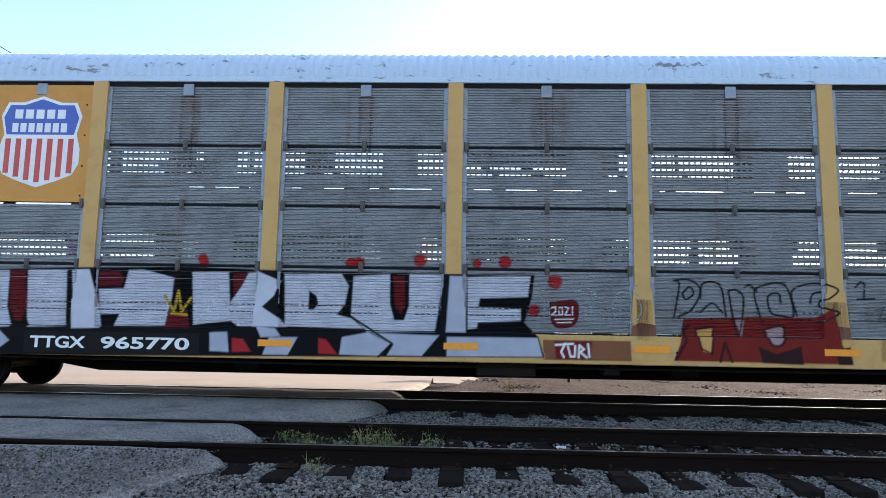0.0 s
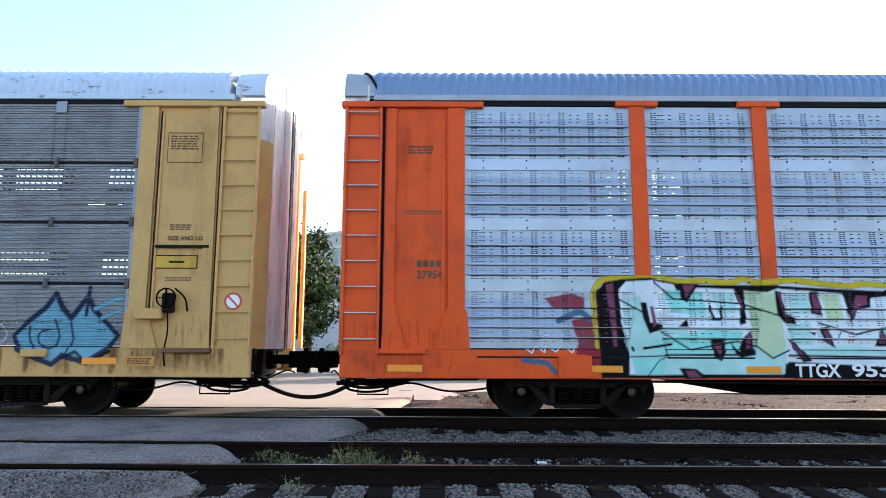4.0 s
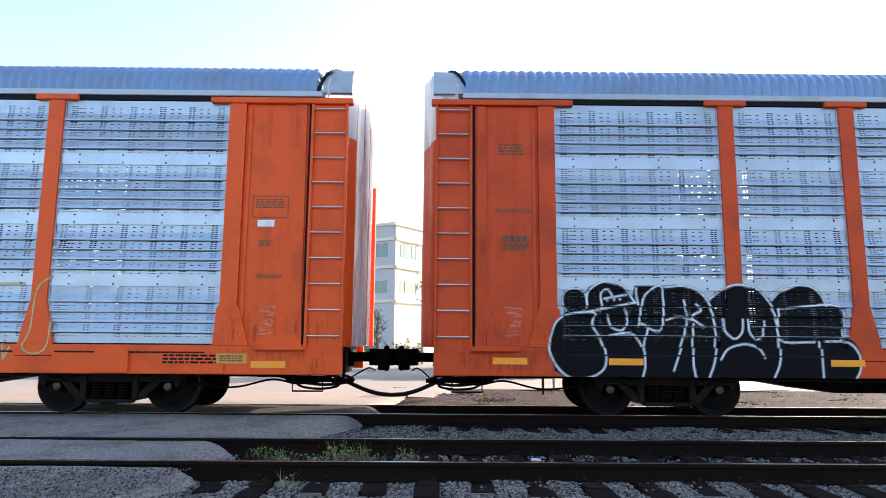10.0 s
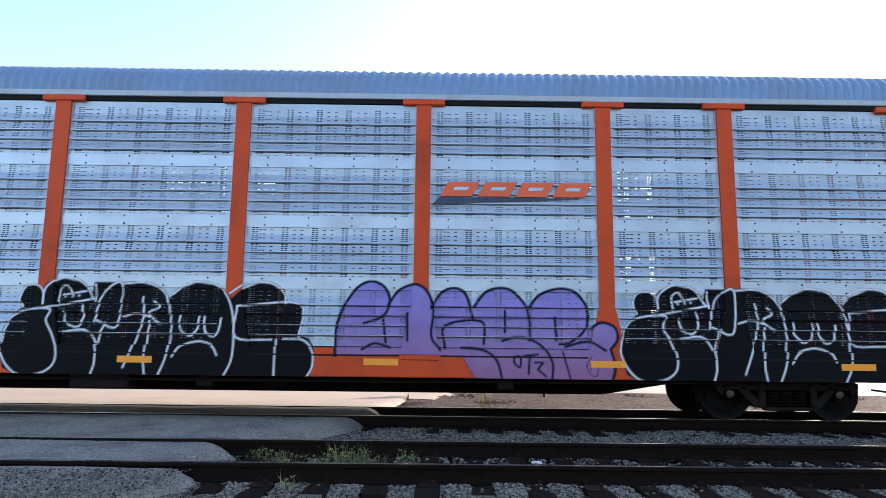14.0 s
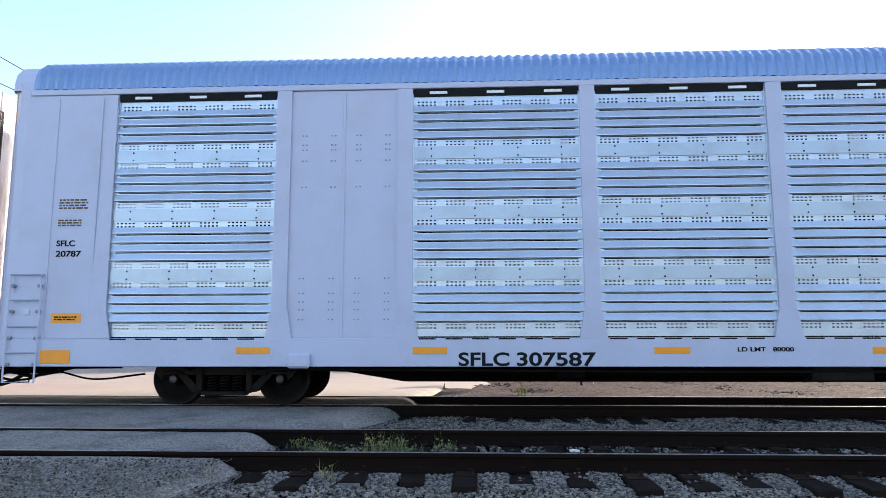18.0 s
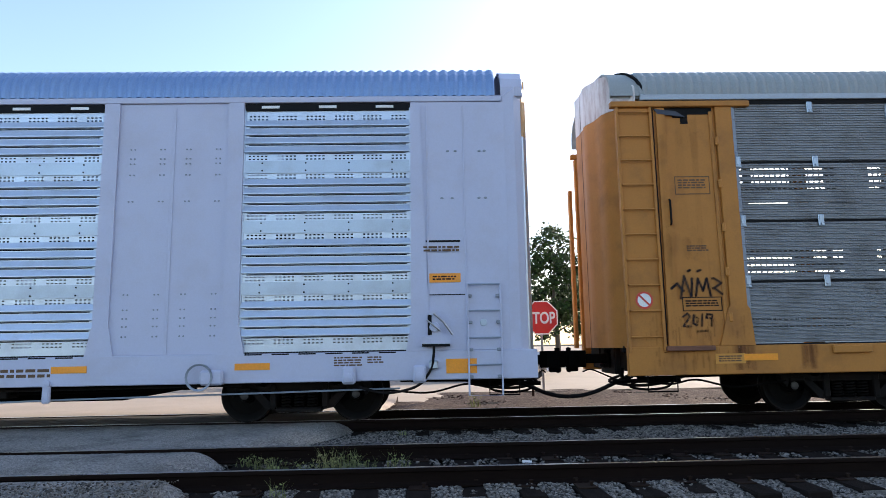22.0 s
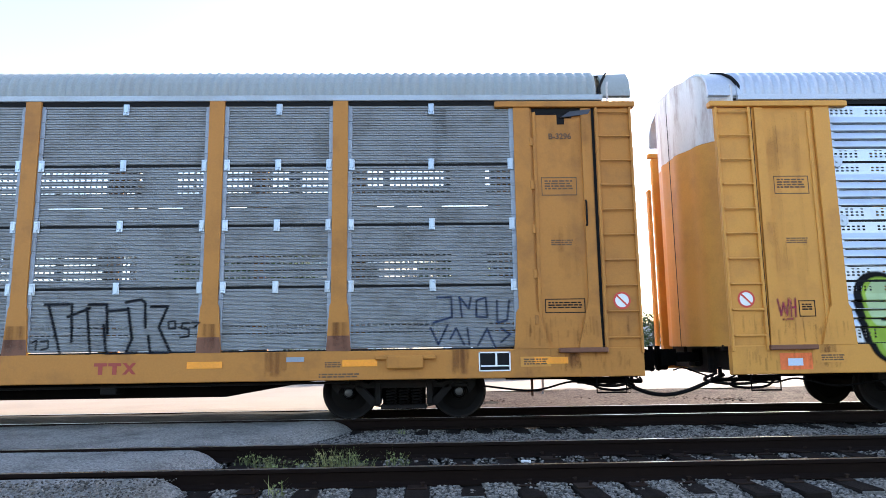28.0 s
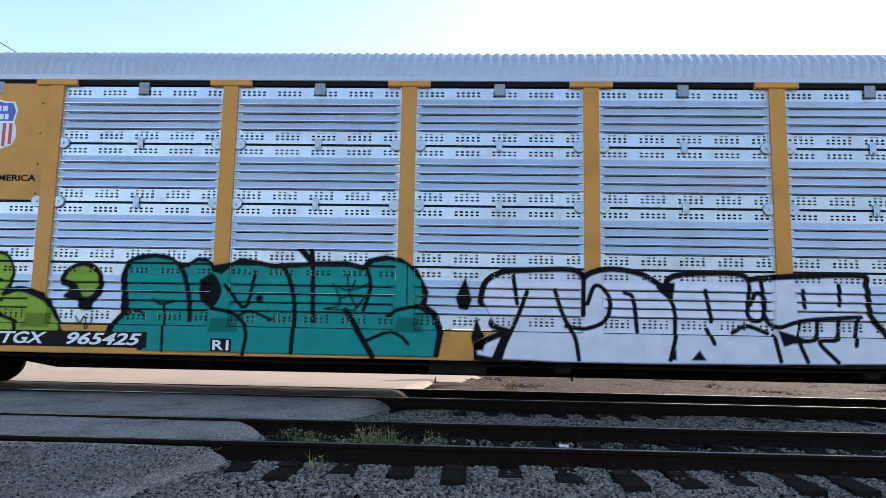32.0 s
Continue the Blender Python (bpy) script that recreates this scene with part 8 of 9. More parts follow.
def lilac_details(car):
    for e in (-1, 1):
        c = e * 8.10
        wall = part("solid_panel", Mesh().box(c - 0.875, c + 0.875, -1.462, -1.41, SILL_TOP, 4.992, 0.006).done("solid_panel", M_LILAC), car, "smooth lilac steel panel with rivets")
        part("solid_panel", Mesh().box(c - 0.875, c + 0.875, 1.41, 1.462, SILL_TOP, 4.93, 0.006).done("solid_panel", M_LILAC), car)
        part("seam", Mesh().box(c - 0.022, c + 0.022, -1.474, -1.462, SILL_TOP, 4.93, 0.004).done("seam", M_LILAC), wall)
        for z in (1.35, 1.5, 1.62, 1.75, 1.98, 3.42, 3.84, 4.02, 4.10, 4.25):
            for dx in (-0.66, -0.60, -0.2, -0.14, 0.2, 0.26, 0.66, 0.72):
                part("rivet", ME_RIVET, wall, at=pose(c + dx, -1.462, z))
        for s in (-1, 1):
            x0, x1 = e * 11.80, e * 13.30
            end = part("end_wall", Mesh().box(min(x0, x1), max(x0, x1), min(s * 1.40, s * 1.475), max(s * 1.40, s * 1.475), SILL_TOP, 4.992, 0.008).done("end_wall", M_LILAC), car,
                       "smooth lilac end wall")
            if s < 0:
                for xs in (12.05, 12.78 if e < 0 else 12.63):
                    part("seam", Mesh().box(e * xs - 0.014, e * xs + 0.014, -1.487, -1.475, SILL_TOP, 4.93, 0.004).done("seam", M_LILAC), end)
                part("end_post", Mesh().prism([(e * 11.70, SILL_TOP), (e * 12.25, SILL_TOP), (e * 12.05, 1.5), (e * 11.95, 4.94), (e * 11.80, 4.94), (e * 11.78, 1.5)], "y", -1.50, -1.475).done("end_post", M_LILAC), car)
            q = [(13.28, 1.475), (13.45, 1.45), (13.57, 1.36), (13.62, 1.25), (13.66, 1.05), (13.70, 0.7), (13.72, 0.3), (13.72, 0.02)]
            v = [(e * (x - t), s * max(0.0, y - t * 0.6), z) for t in (0.0, 0.04) for x, y in q for z in (1.02, roof_height(y) + 0.005)]
            k = 2 * len(q)
            f = [(2 * i + o, 2 * i + 2 + o, 2 * i + 3 + o, 2 * i + 1 + o) for o in (0, k) for i in range(len(q) - 1)]
            f += [(2 * i + 1, 2 * i + 3, k + 2 * i + 3, k + 2 * i + 1) for i in range(len(q) - 1)] + [(0, 1, k + 1, k), (k - 2, k - 1, 2 * k - 1, 2 * k - 2)]
            part("end_door", Mesh().add(v, f).done("end_door", M_LILAC), car, "curved lilac end door leaf")
        for ya, yb, mat_ in ((1.36, 1.22, M_ALU), (1.20, 1.06, M_ROOF), (1.04, 0.86, M_ALU), (0.84, 0.70, M_ROOF), (0.66, 0.52, M_ALU)):
            xa, xb = (float(np.interp(-y, (-1.36, -1.25, -1.05, -0.7, -0.3), (13.57, 13.62, 13.66, 13.70, 13.72))) for y in (ya, yb))
            strip = [(e * (xa + 0.004), -ya), (e * (xa + 0.035), -ya + 0.02), (e * (xb + 0.035), -yb - 0.02), (e * (xb + 0.004), -yb)]
            part("corner_strip", Mesh().prism(strip, "z", 1.05, 4.45).done("corner_strip", mat_), car, "bright metal corner strip")
            if ya > 0.6:
                part("corner_strip", Mesh().prism(strip, "z", 4.454, 5.26 if ya > 1.1 else 5.5).done("corner_strip", M_AMBER), car, "weathered amber patch at the corner's top")
        m = Mesh()
        sec = roof_section(14)
        n = len(sec)
        sec = [(y, 5.0 + (z - 5.0) * 1.06) for y, z in sec]
        m.add([(e * 13.25, y * 1.0, z + 0.012) for y, z in sec] + [(e * 13.60, y * 0.985, z + 0.012) for y, z in sec]
              + [(e * 13.25, y * 0.97, z - 0.03) for y, z in sec] + [(e * 13.60, y * 0.955, z - 0.03) for y, z in sec],
              [(i, i + 1, n + i + 1, n + i) for i in range(n - 1)] + [(2 * n + i, 2 * n + i + 1, 3 * n + i + 1, 3 * n + i) for i in range(n - 1)]
              + [(n + i, n + i + 1, 3 * n + i + 1, 3 * n + i) for i in range(n - 1)])
        part("roof_end", m.done("roof_end", M_LILAC), car, "lilac roof end")
        la, nx = (12.82, -12.42) if e < 0 else (12.64, 12.305)
        ladder = part("ladder", Mesh().tube([(e * la, -1.478, 2.06), (e * la, -1.54, 2.06), (e * la, -1.54, 0.40), (e * (la + 0.5), -1.54, 0.40), (e * (la + 0.5), -1.54, 2.06), (e * (la + 0.5), -1.478, 2.06)], 0.015, 6).done("ladder", M_LILAC), car,
                      "lilac ladder of round bars")
        for z in (2.06, 1.66, 1.25, 0.85):
            part("rung", Mesh().tube([(e * la, -1.54, z), (e * (la + 0.5), -1.54, z)], 0.014, 6).done("rung", M_BAND), ladder)
            for x in (la + 0.04, la + 0.46):
                part("bracket", Mesh().box(e * x - 0.03, e * x + 0.03, -1.535, -1.474, z - 0.20, z - 0.15, 0.01).done("bracket", M_EDGE), ladder)
        part("cap", Mesh().lathe([(0.0, -0.012), (0.05, -0.01), (0.055, 0.0)], "y", (e * (la + 0.24), -1.476, 1.48), 14).done("cap", M_BAND), car)
        plate(car, "notice_plate", nx - 0.24, nx + 0.24, 1.31 if e < 0 else 2.1, 1.46 if e < 0 else 2.24, M_REFLECT, "amber notice plate", y=1.478)
        print_lines(car, nx - 0.19, 1.41 if e < 0 else 2.2, 0.36, 2, 0.022, M_INK, 2.4, 1.482)
        if e < 0:
            print_lines(car, -12.66, 3.27, 0.47, 4, 0.026, M_PRINT, 4.4, 1.476)
            print_lines(car, -12.66, 2.94, 0.38, 3, 0.024, M_PRINT, 5.4, 1.476)
        for x in ((8.72,) if e < 0 else (8.83,)):
            part("sill_bracket", Mesh().box(e * x - 0.17, e * x + 0.17, -1.60, -1.50, 0.62, 0.84, 0.03).done("sill_bracket", M_LILAC), car)
    letter(car, "SFLC", -12.66, -12.36, 2.515, 2.605, M_INK, "black car number", y=1.476)
    letter(car, "20787", -12.66, -12.25, 2.35, 2.44, M_INK, "black car number", y=1.476)
    part("air_tank", Mesh().lathe([(0.0, -0.7), (0.16, -0.68), (0.2, -0.6), (0.2, 0.6), (0.16, 0.68), (0.0, 0.7)], "x", (2.4, -0.6, 0.50), 16).done("air_tank", M_BAND), car, "grey air tank")
    part("brake_pipe", Mesh().tube(smooth_line([(-9, -1.2, 0.58), (-4, -1.2, 0.52), (3, -1.2, 0.50), (8.5, -1.2, 0.56)]), 0.018).done("brake_pipe", M_BLACK), car)


lilac_details(C4)
part("bracket", Mesh().box(3.24, 3.48, -1.58, -1.46, 0.36, 0.66, 0.02).box(3.20, 3.52, -1.60, -1.50, 0.60, 0.70, 0.03).done("bracket", M_LILAC), C4, "lilac hanging bracket")
part("valve", Mesh().lathe([(0.0, 4.36), (0.13, 4.37), (0.15, 4.42), (0.15, 4.80), (0.09, 4.90), (0.03, 5.0), (0.0, 5.0)], "x", (0, -1.42, 0.42), 14).box(4.38, 4.82, -1.56, -1.42, 0.56, 0.70, 0.03).done("valve", M_LILAC), C4, "lilac brake valve under the sill")
part("bracket", Mesh().box(6.36, 6.47, -1.54, -1.46, 0.40, 0.66, 0.02).lathe([(0.0, -1.56), (0.06, -1.55), (0.06, -1.50)], "y", (6.415, 0, 0.68), 12).done("bracket", M_LILAC), C4)
part("brake_pipe", Mesh().tube(smooth_line([(5.0, -1.42, 0.40), (6.5, -1.42, 0.44), (8.5, -1.42, 0.47), (11.6, -1.42, 0.52)]), 0.014).done("brake_pipe", M_BAND), C4, "pale brake rod")
part("ring", Mesh().lathe([(0.17, -1.61), (0.20, -1.62), (0.20, -1.59), (0.17, -1.60)], "y", (8.66, 0, 0.74), 20).done("ring", M_EDGE), C4)
print_lines(C4, 5.35, 0.90, 1.1, 2, 0.045, M_PRINT, 6.6)
print_lines(C4, 3.78, 0.70, 0.4, 2, 0.03, M_PRINT, 6.7)
# foot boards over the sill's ends
for car_ in (C1, C2, C3, C5, C6):
    for e_ in (-1, 1):
        xs_ = sorted((e_ * 12.38, e_ * 13.12))
        part("foot_board", Mesh().box(xs_[0], xs_[1], -1.60, -FACE, 1.00, 1.075, 0.012).done("foot_board", {C2: M_ORANGE, C3: M_ORANGE_DULL}.get(car_, M_FOOT)), car_, "worn foot board on the sill")
hb = part("hand_brake", Mesh().prism([(11.93, 1.28), (12.30, 1.28), (12.36, 1.20), (12.36, 1.14), (11.95, 1.14)], "y", -1.60, -1.50).prism([(12.02, 1.28), (12.26, 1.28), (12.24, 1.52), (12.16, 1.68), (12.06, 1.66)], "y", -1.58, -1.50)
          .lathe([(0.0, -1.63), (0.07, -1.62), (0.08, -1.57)], "y", (12.13, 0, 1.42), 14).done("hand_brake", M_LILAC), C4, "lilac hand-brake housing")
part("brake_lever", Mesh().tube([(12.12, -1.62, 1.62), (12.26, -1.63, 1.50), (12.40, -1.62, 1.30)], 0.018).tube([(12.02, -1.62, 1.52), (12.12, -1.64, 1.44), (12.22, -1.62, 1.36)], 0.014).done("brake_lever", M_CHROME), hb, "worn steel lever")
# thin black strips put the housing's shadows into its colour
part("base_plate", Mesh().box(11.94, 12.36, -1.606, -1.600, 1.13, 1.17, 0.003).box(12.03, 12.09, -1.588, -1.580, 1.3, 1.6).done("base_plate", M_INK), hb)
part("brake_chain", Mesh().tube(smooth_line([(12.12, -1.58, 1.16), (12.11, -1.60, 0.98), (12.06, -1.58, 0.78), (11.85, -1.54, 0.55), (11.4, -1.5, 0.46), (11.0, -1.5, 0.55)]), 0.02).done("brake_chain", M_FRAME), hb, "dark brake chain")
part("chain_guide", Mesh().box(12.04, 12.18, -1.60, -1.50, 0.80, 0.93, 0.02).done("chain_guide", M_BAND), hb)
plate(C4, "reflector", -12.77, -12.30, 0.69, 0.89, M_REFLECT, "large amber reflective panel", y=FACE + 0.006)
plate(C4, "reflector", 12.30, 12.76, 0.73, 0.945, M_REFLECT, "large amber reflective panel", y=FACE + 0.006)
for x_ in (10.85, 11.9):
    part("sill_bracket", Mesh().box(x_ - 0.1, x_ + 0.1, -1.60, -1.50, 0.60, 0.86, 0.03).lathe([(0.0, -1.66), (0.06, -1.65), (0.06, -1.58)], "y", (x_, 0, 0.70), 12).done("sill_bracket", M_LILAC), C4)
part("door_line", Mesh().box(11.96, 12.55, -1.484, -1.476, 2.725, 2.755).done("door_line", M_INK), C4, "dark seam of the hatch")
part("door_line", Mesh().box(11.99, 12.61, -1.480, -1.476, 1.905, 1.92).done("door_line", M_FRAME), C4)
print_lines(C4, 11.98, 2.66, 0.55, 2, 0.03, M_PRINT, 4.7, 1.502)
print_lines(C4, 10.62, 1.0, 0.42, 4, 0.022, M_PRINT, 4.9)
print_lines(C4, 11.12, 1.0, 0.24, 3, 0.022, M_PRINT, 5.9)
for x_, z_ in ((12.28, 3.42), (12.44, 3.42), (12.86, 3.42), (12.96, 3.42), (12.38, 4.18), (12.50, 4.18), (12.88, 4.18), (12.96, 4.18)):
    part("rivet", ME_RIVET, C4, at=pose(x_, -1.476, z_) @ Matrix.Diagonal((2.0, 1, 1.3, 1)))
# black strips as slot shade and bright tabs under the lilac car's eave
for a_, b_ in BAYS:
    if b_ - a_ > 2.3:
        c_ = (a_ + b_) / 2 if abs(a_ + b_) < 20 else math.copysign(10.49, a_ + b_)
        part("eave_slot", Mesh().box(c_ - 1.29, c_ + 1.29, -1.466, -1.44, 4.87, 4.985).done("eave_slot", M_INK), C4, "black strip standing for the shaded slot under the eave")
        for dx_ in (-0.9, 0.0, 0.9):
            part("tab", Mesh().box(c_ + dx_ - 0.14, c_ + dx_ + 0.14, -1.474, -1.464, 4.905, 4.95, 0.004).done("tab", M_WHITE), C4)
        for dx_ in (-1.2, -0.8, -0.4, 0.0, 0.4, 0.8):
            part("sill_slot", Mesh().box(c_ + dx_, c_ + dx_ + 0.26, -1.503, -1.50, 1.045, 1.066).done("sill_slot", M_INK), C4)
# hanger plates atop the ribbed panels, black strips as shade under the eaves
ME_HANGER = Mesh().box(-0.085, 0.085, -0.03, 0.0, -0.10, 0.10, 0.012).done("hanger", M_EDGE)
for car_ in (C1, C6, C5):
    for a_, b_ in BAYS:
        c_ = (a_ + b_) / 2
        if car_ is not C5:
            part("hanger", ME_HANGER, car_, "blue-grey hanger plate", pose(c_, -PANEL_Y - 0.02, 4.86))
        else:
            part("clip", ME_CLIP, car_, "", pose(c_, -PANEL_Y - 0.02, 4.86, 0, 0, 0))
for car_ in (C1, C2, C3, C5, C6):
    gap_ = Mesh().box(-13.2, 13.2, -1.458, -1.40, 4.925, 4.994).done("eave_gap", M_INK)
    part("eave_gap", gap_, car_, "black strip standing for the shaded gap under the eave")
# black strips as shade above the sills; unseen far strips block the sky
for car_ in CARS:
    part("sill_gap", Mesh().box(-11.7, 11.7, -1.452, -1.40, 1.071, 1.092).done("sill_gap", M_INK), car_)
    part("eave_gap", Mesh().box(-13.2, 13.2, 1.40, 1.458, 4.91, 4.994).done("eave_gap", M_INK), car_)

# seam along the sills of the orange cars, between the post feet
for car_ in (C2, C3):
    for a_, b_ in BAYS:
        part("sill_seam", Mesh().box(a_ + 0.31, b_ - 0.31, -FACE - 0.006, -FACE, 0.948, 0.972).done("sill_seam", M_INK), car_, "dark seam along the sill")
        for x_ in (a_, b_):
            if abs(x_) < 11:
                part("foot_line", Mesh().box(x_ - 0.28, x_ + 0.28, -FACE - 0.0025, -FACE, 0.895, 0.905).done("foot_line", M_INK), car_)

# ---- ballast, weeds and litter ----


def apron_height(x, y):
    return -0.015 - 0.28 * max(0.0, min(1.0, (-0.35 - y) / 1.3)) ** 0.9


def ballast_height(x, y):
    """The ballast is filled up almost to the sleepers' tops beside the rails."""
    return ground_height(x, y) + 0.085 * max(0.0, min(1.0, (y + 0.95) / 0.35)) * (1.0 if y < 0.0 else 0.5 if y < 1.5 else 0.0)


def scatter_stones(name, boxes, size, material_, seed, label, keep=None, floor=ground_height):
    """Broken stones lying on the ground: one object. boxes: (x0, x1, y0, y1, count)."""
    r = np.random.default_rng(seed)
    g = (1 + 5 ** 0.5) / 2
    base = np.array([(-1, g, 0), (1, g, 0), (-1, -g, 0), (1, -g, 0), (0, -1, g), (0, 1, g), (0, -1, -g), (0, 1, -g), (g, 0, -1), (g, 0, 1), (-g, 0, -1), (-g, 0, 1)]) / 1.9
    tri = np.array([(0, 11, 5), (0, 5, 1), (0, 1, 7), (0, 7, 10), (0, 10, 11), (1, 5, 9), (5, 11, 4), (11, 10, 2), (10, 7, 6), (7, 1, 8), (3, 9, 4), (3, 4, 2), (3, 2, 6),
                    (3, 6, 8), (3, 8, 9), (4, 9, 5), (2, 4, 11), (6, 2, 10), (8, 6, 7), (9, 8, 1)])
    vs, fs, n = [], [], 0
    for x0, x1, y0, y1, count in boxes:
        px, py = r.uniform(x0, x1, count), r.uniform(y0, y1, count)
        for x, y in zip(px, py):
            if keep and not keep(x, y):
                continue
            s = size * r.uniform(0.55, 1.5)
            a = r.uniform(0, 6.283)
            v = base * (1 + r.uniform(-0.42, 0.42, (12, 3))) * s * np.array((r.uniform(0.8, 1.4), r.uniform(0.7, 1.1), r.uniform(0.5, 0.85)))
            c, d = math.cos(a), math.sin(a)
            v = np.stack([v[:, 0] * c - v[:, 1] * d + x, v[:, 0] * d + v[:, 1] * c + y, v[:, 2] + floor(x, y) + s * 0.22], -1)
            vs.append(v)
            fs.append(tri + n)
            n += 12
    me = bpy.data.meshes.new(name)
    me.from_pydata(np.concatenate(vs).tolist(), [], np.concatenate(fs).tolist())
    me.materials.append(material_)
    return thing(name, label, "gravel", kind="stuff", me=me)


def off_pad(x, y):
    """Clear of the crossing and of the rails."""
    edge = -2.55 - max(0, -0.4 - y) * 0.6 if y < 1.5 else -2.5 + (y - 1.5) * 0.42
    rails = min(abs(y - NEAR_Y - s * GAUGE) for s in (-1, 1)) > 0.05 and min(abs(y - TRAIN_Y - s * GAUGE) for s in (-1, 1)) > 0.05
    return x > edge + random.uniform(-0.1, 0.25) and rails


def between_ties(x, y):
    f = ((x - TIE_X) / TIE_STEP) % 1.0
    on_tie = f < 0.22 or f > 0.78
    if -0.50 < y < NEAR_Y + 1.25 and on_tie and random.random() < 0.95:
        return False
    return off_pad(x, y)


scatter_stones("ballast", [(-3.8, 5.0, -1.45, -0.12, 40000), (-3.0, 6.5, 0.05, 1.38, 6000), (-2.8, 8.0, 1.52, 4.10, 30000), (-2.0, 9.0, 4.22, 5.60, 2400)], 0.0142, M_STONE, 3,
               "crushed grey ballast stones between the sleepers", between_ties, ballast_height)
scatter_stones("loose_gravel", [(-5.2, -2.45, -1.6, -0.35, 5200)], 0.0095, M_STONE, 7, "loose grey chips on the crossing's broken edge", lambda x, y: x < -2.5 + (y + 0.4) * 0.75, apron_height)
scatter_stones("dirt_stones", [(-1.0, 12.0, 6.4, 12.0, 2200)], 0.028, M_PINK, 9, "pinkish stones on the dirt verge")


def weed(x, y, height, blades, spread, seed, label):
    r = random.Random(seed)
    m = Mesh()
    for i in range(blades):
        a, lean, h = r.uniform(0, 6.283), r.uniform(0.1, 0.75), height * r.uniform(0.45, 1.1)
        bx, by = r.gauss(0, spread), r.gauss(0, spread * 0.6)
        w = r.uniform(0.003, 0.007)
        pts = []
        for k in range(5):
            t = k / 4
            pts.append(Vector((bx + math.cos(a) * lean * h * t * t, by + math.sin(a) * lean * h * t * t, h * t * (1 - 0.25 * lean * t))))
        side = Vector((-math.sin(a), math.cos(a), 0)) * w
        v = []
        for k, q in enumerate(pts):
            s = side * (1 - k / 4.2)
            v += [q - s, q + s]
        m.add(v, [(2 * k, 2 * k + 1, 2 * k + 3, 2 * k + 2) for k in range(4)])
        if r.random() < 0.35:
            q = pts[3]
            for j in range(3):
                d = Vector((r.uniform(-1, 1), r.uniform(-1, 1), r.uniform(0.2, 1))).normalized() * 0.03
                e = d.orthogonal().normalized() * 0.007
                m.add([q, q + d * 0.5 + e, q + d, q + d * 0.5 - e], [(0, 1, 2, 3)])
    return thing("weed_clump", label, "weed", "weeds by the rails", me=m.done("weed_clump", M_GRASS), at=pose(x, y, ground_height(x, y) + 0.005))


for i, (x_, y_, h_, n_, s_) in enumerate(((-2.25, 1.22, 0.17, 60, 0.10), (-2.0, 1.10, 0.16, 40, 0.08), (-1.85, 0.75, 0.20, 45, 0.09), (-1.55, 0.62, 0.17, 35, 0.08), (-1.27, 0.30, 0.34, 90, 0.09),
                                          (-1.1, 0.80, 0.26, 60, 0.10), (-0.58, 0.80, 0.26, 34, 0.10), (-1.60, -0.35, 0.22, 26, 0.08), (-0.92, 0.68, 0.18, 36, 0.10), (-1.2, -0.55, 0.12, 16, 0.06),
                                          (0.78, 7.8, 0.32, 40, 0.07), (-0.6, 3.6, 0.10, 14, 0.05))):
    weed(x_, y_, h_ * 1.2, n_, s_ * 0.8, 40 + i, "dry green weeds growing beside the rusty rail")
lit = Mesh().prism([(-0.06, -0.03), (0.05, -0.035), (0.07, 0.01), (0.0, 0.03), (-0.05, 0.02)], "z", 0.0, 0.018).done("litter", M_WHITE)
thing("paper_scrap", "crumpled white paper scrap on the ballast", "litter", me=lit, at=pose(0.86, 1.02, -0.165, 6, 4, 20))

# ---- behind the tracks ----


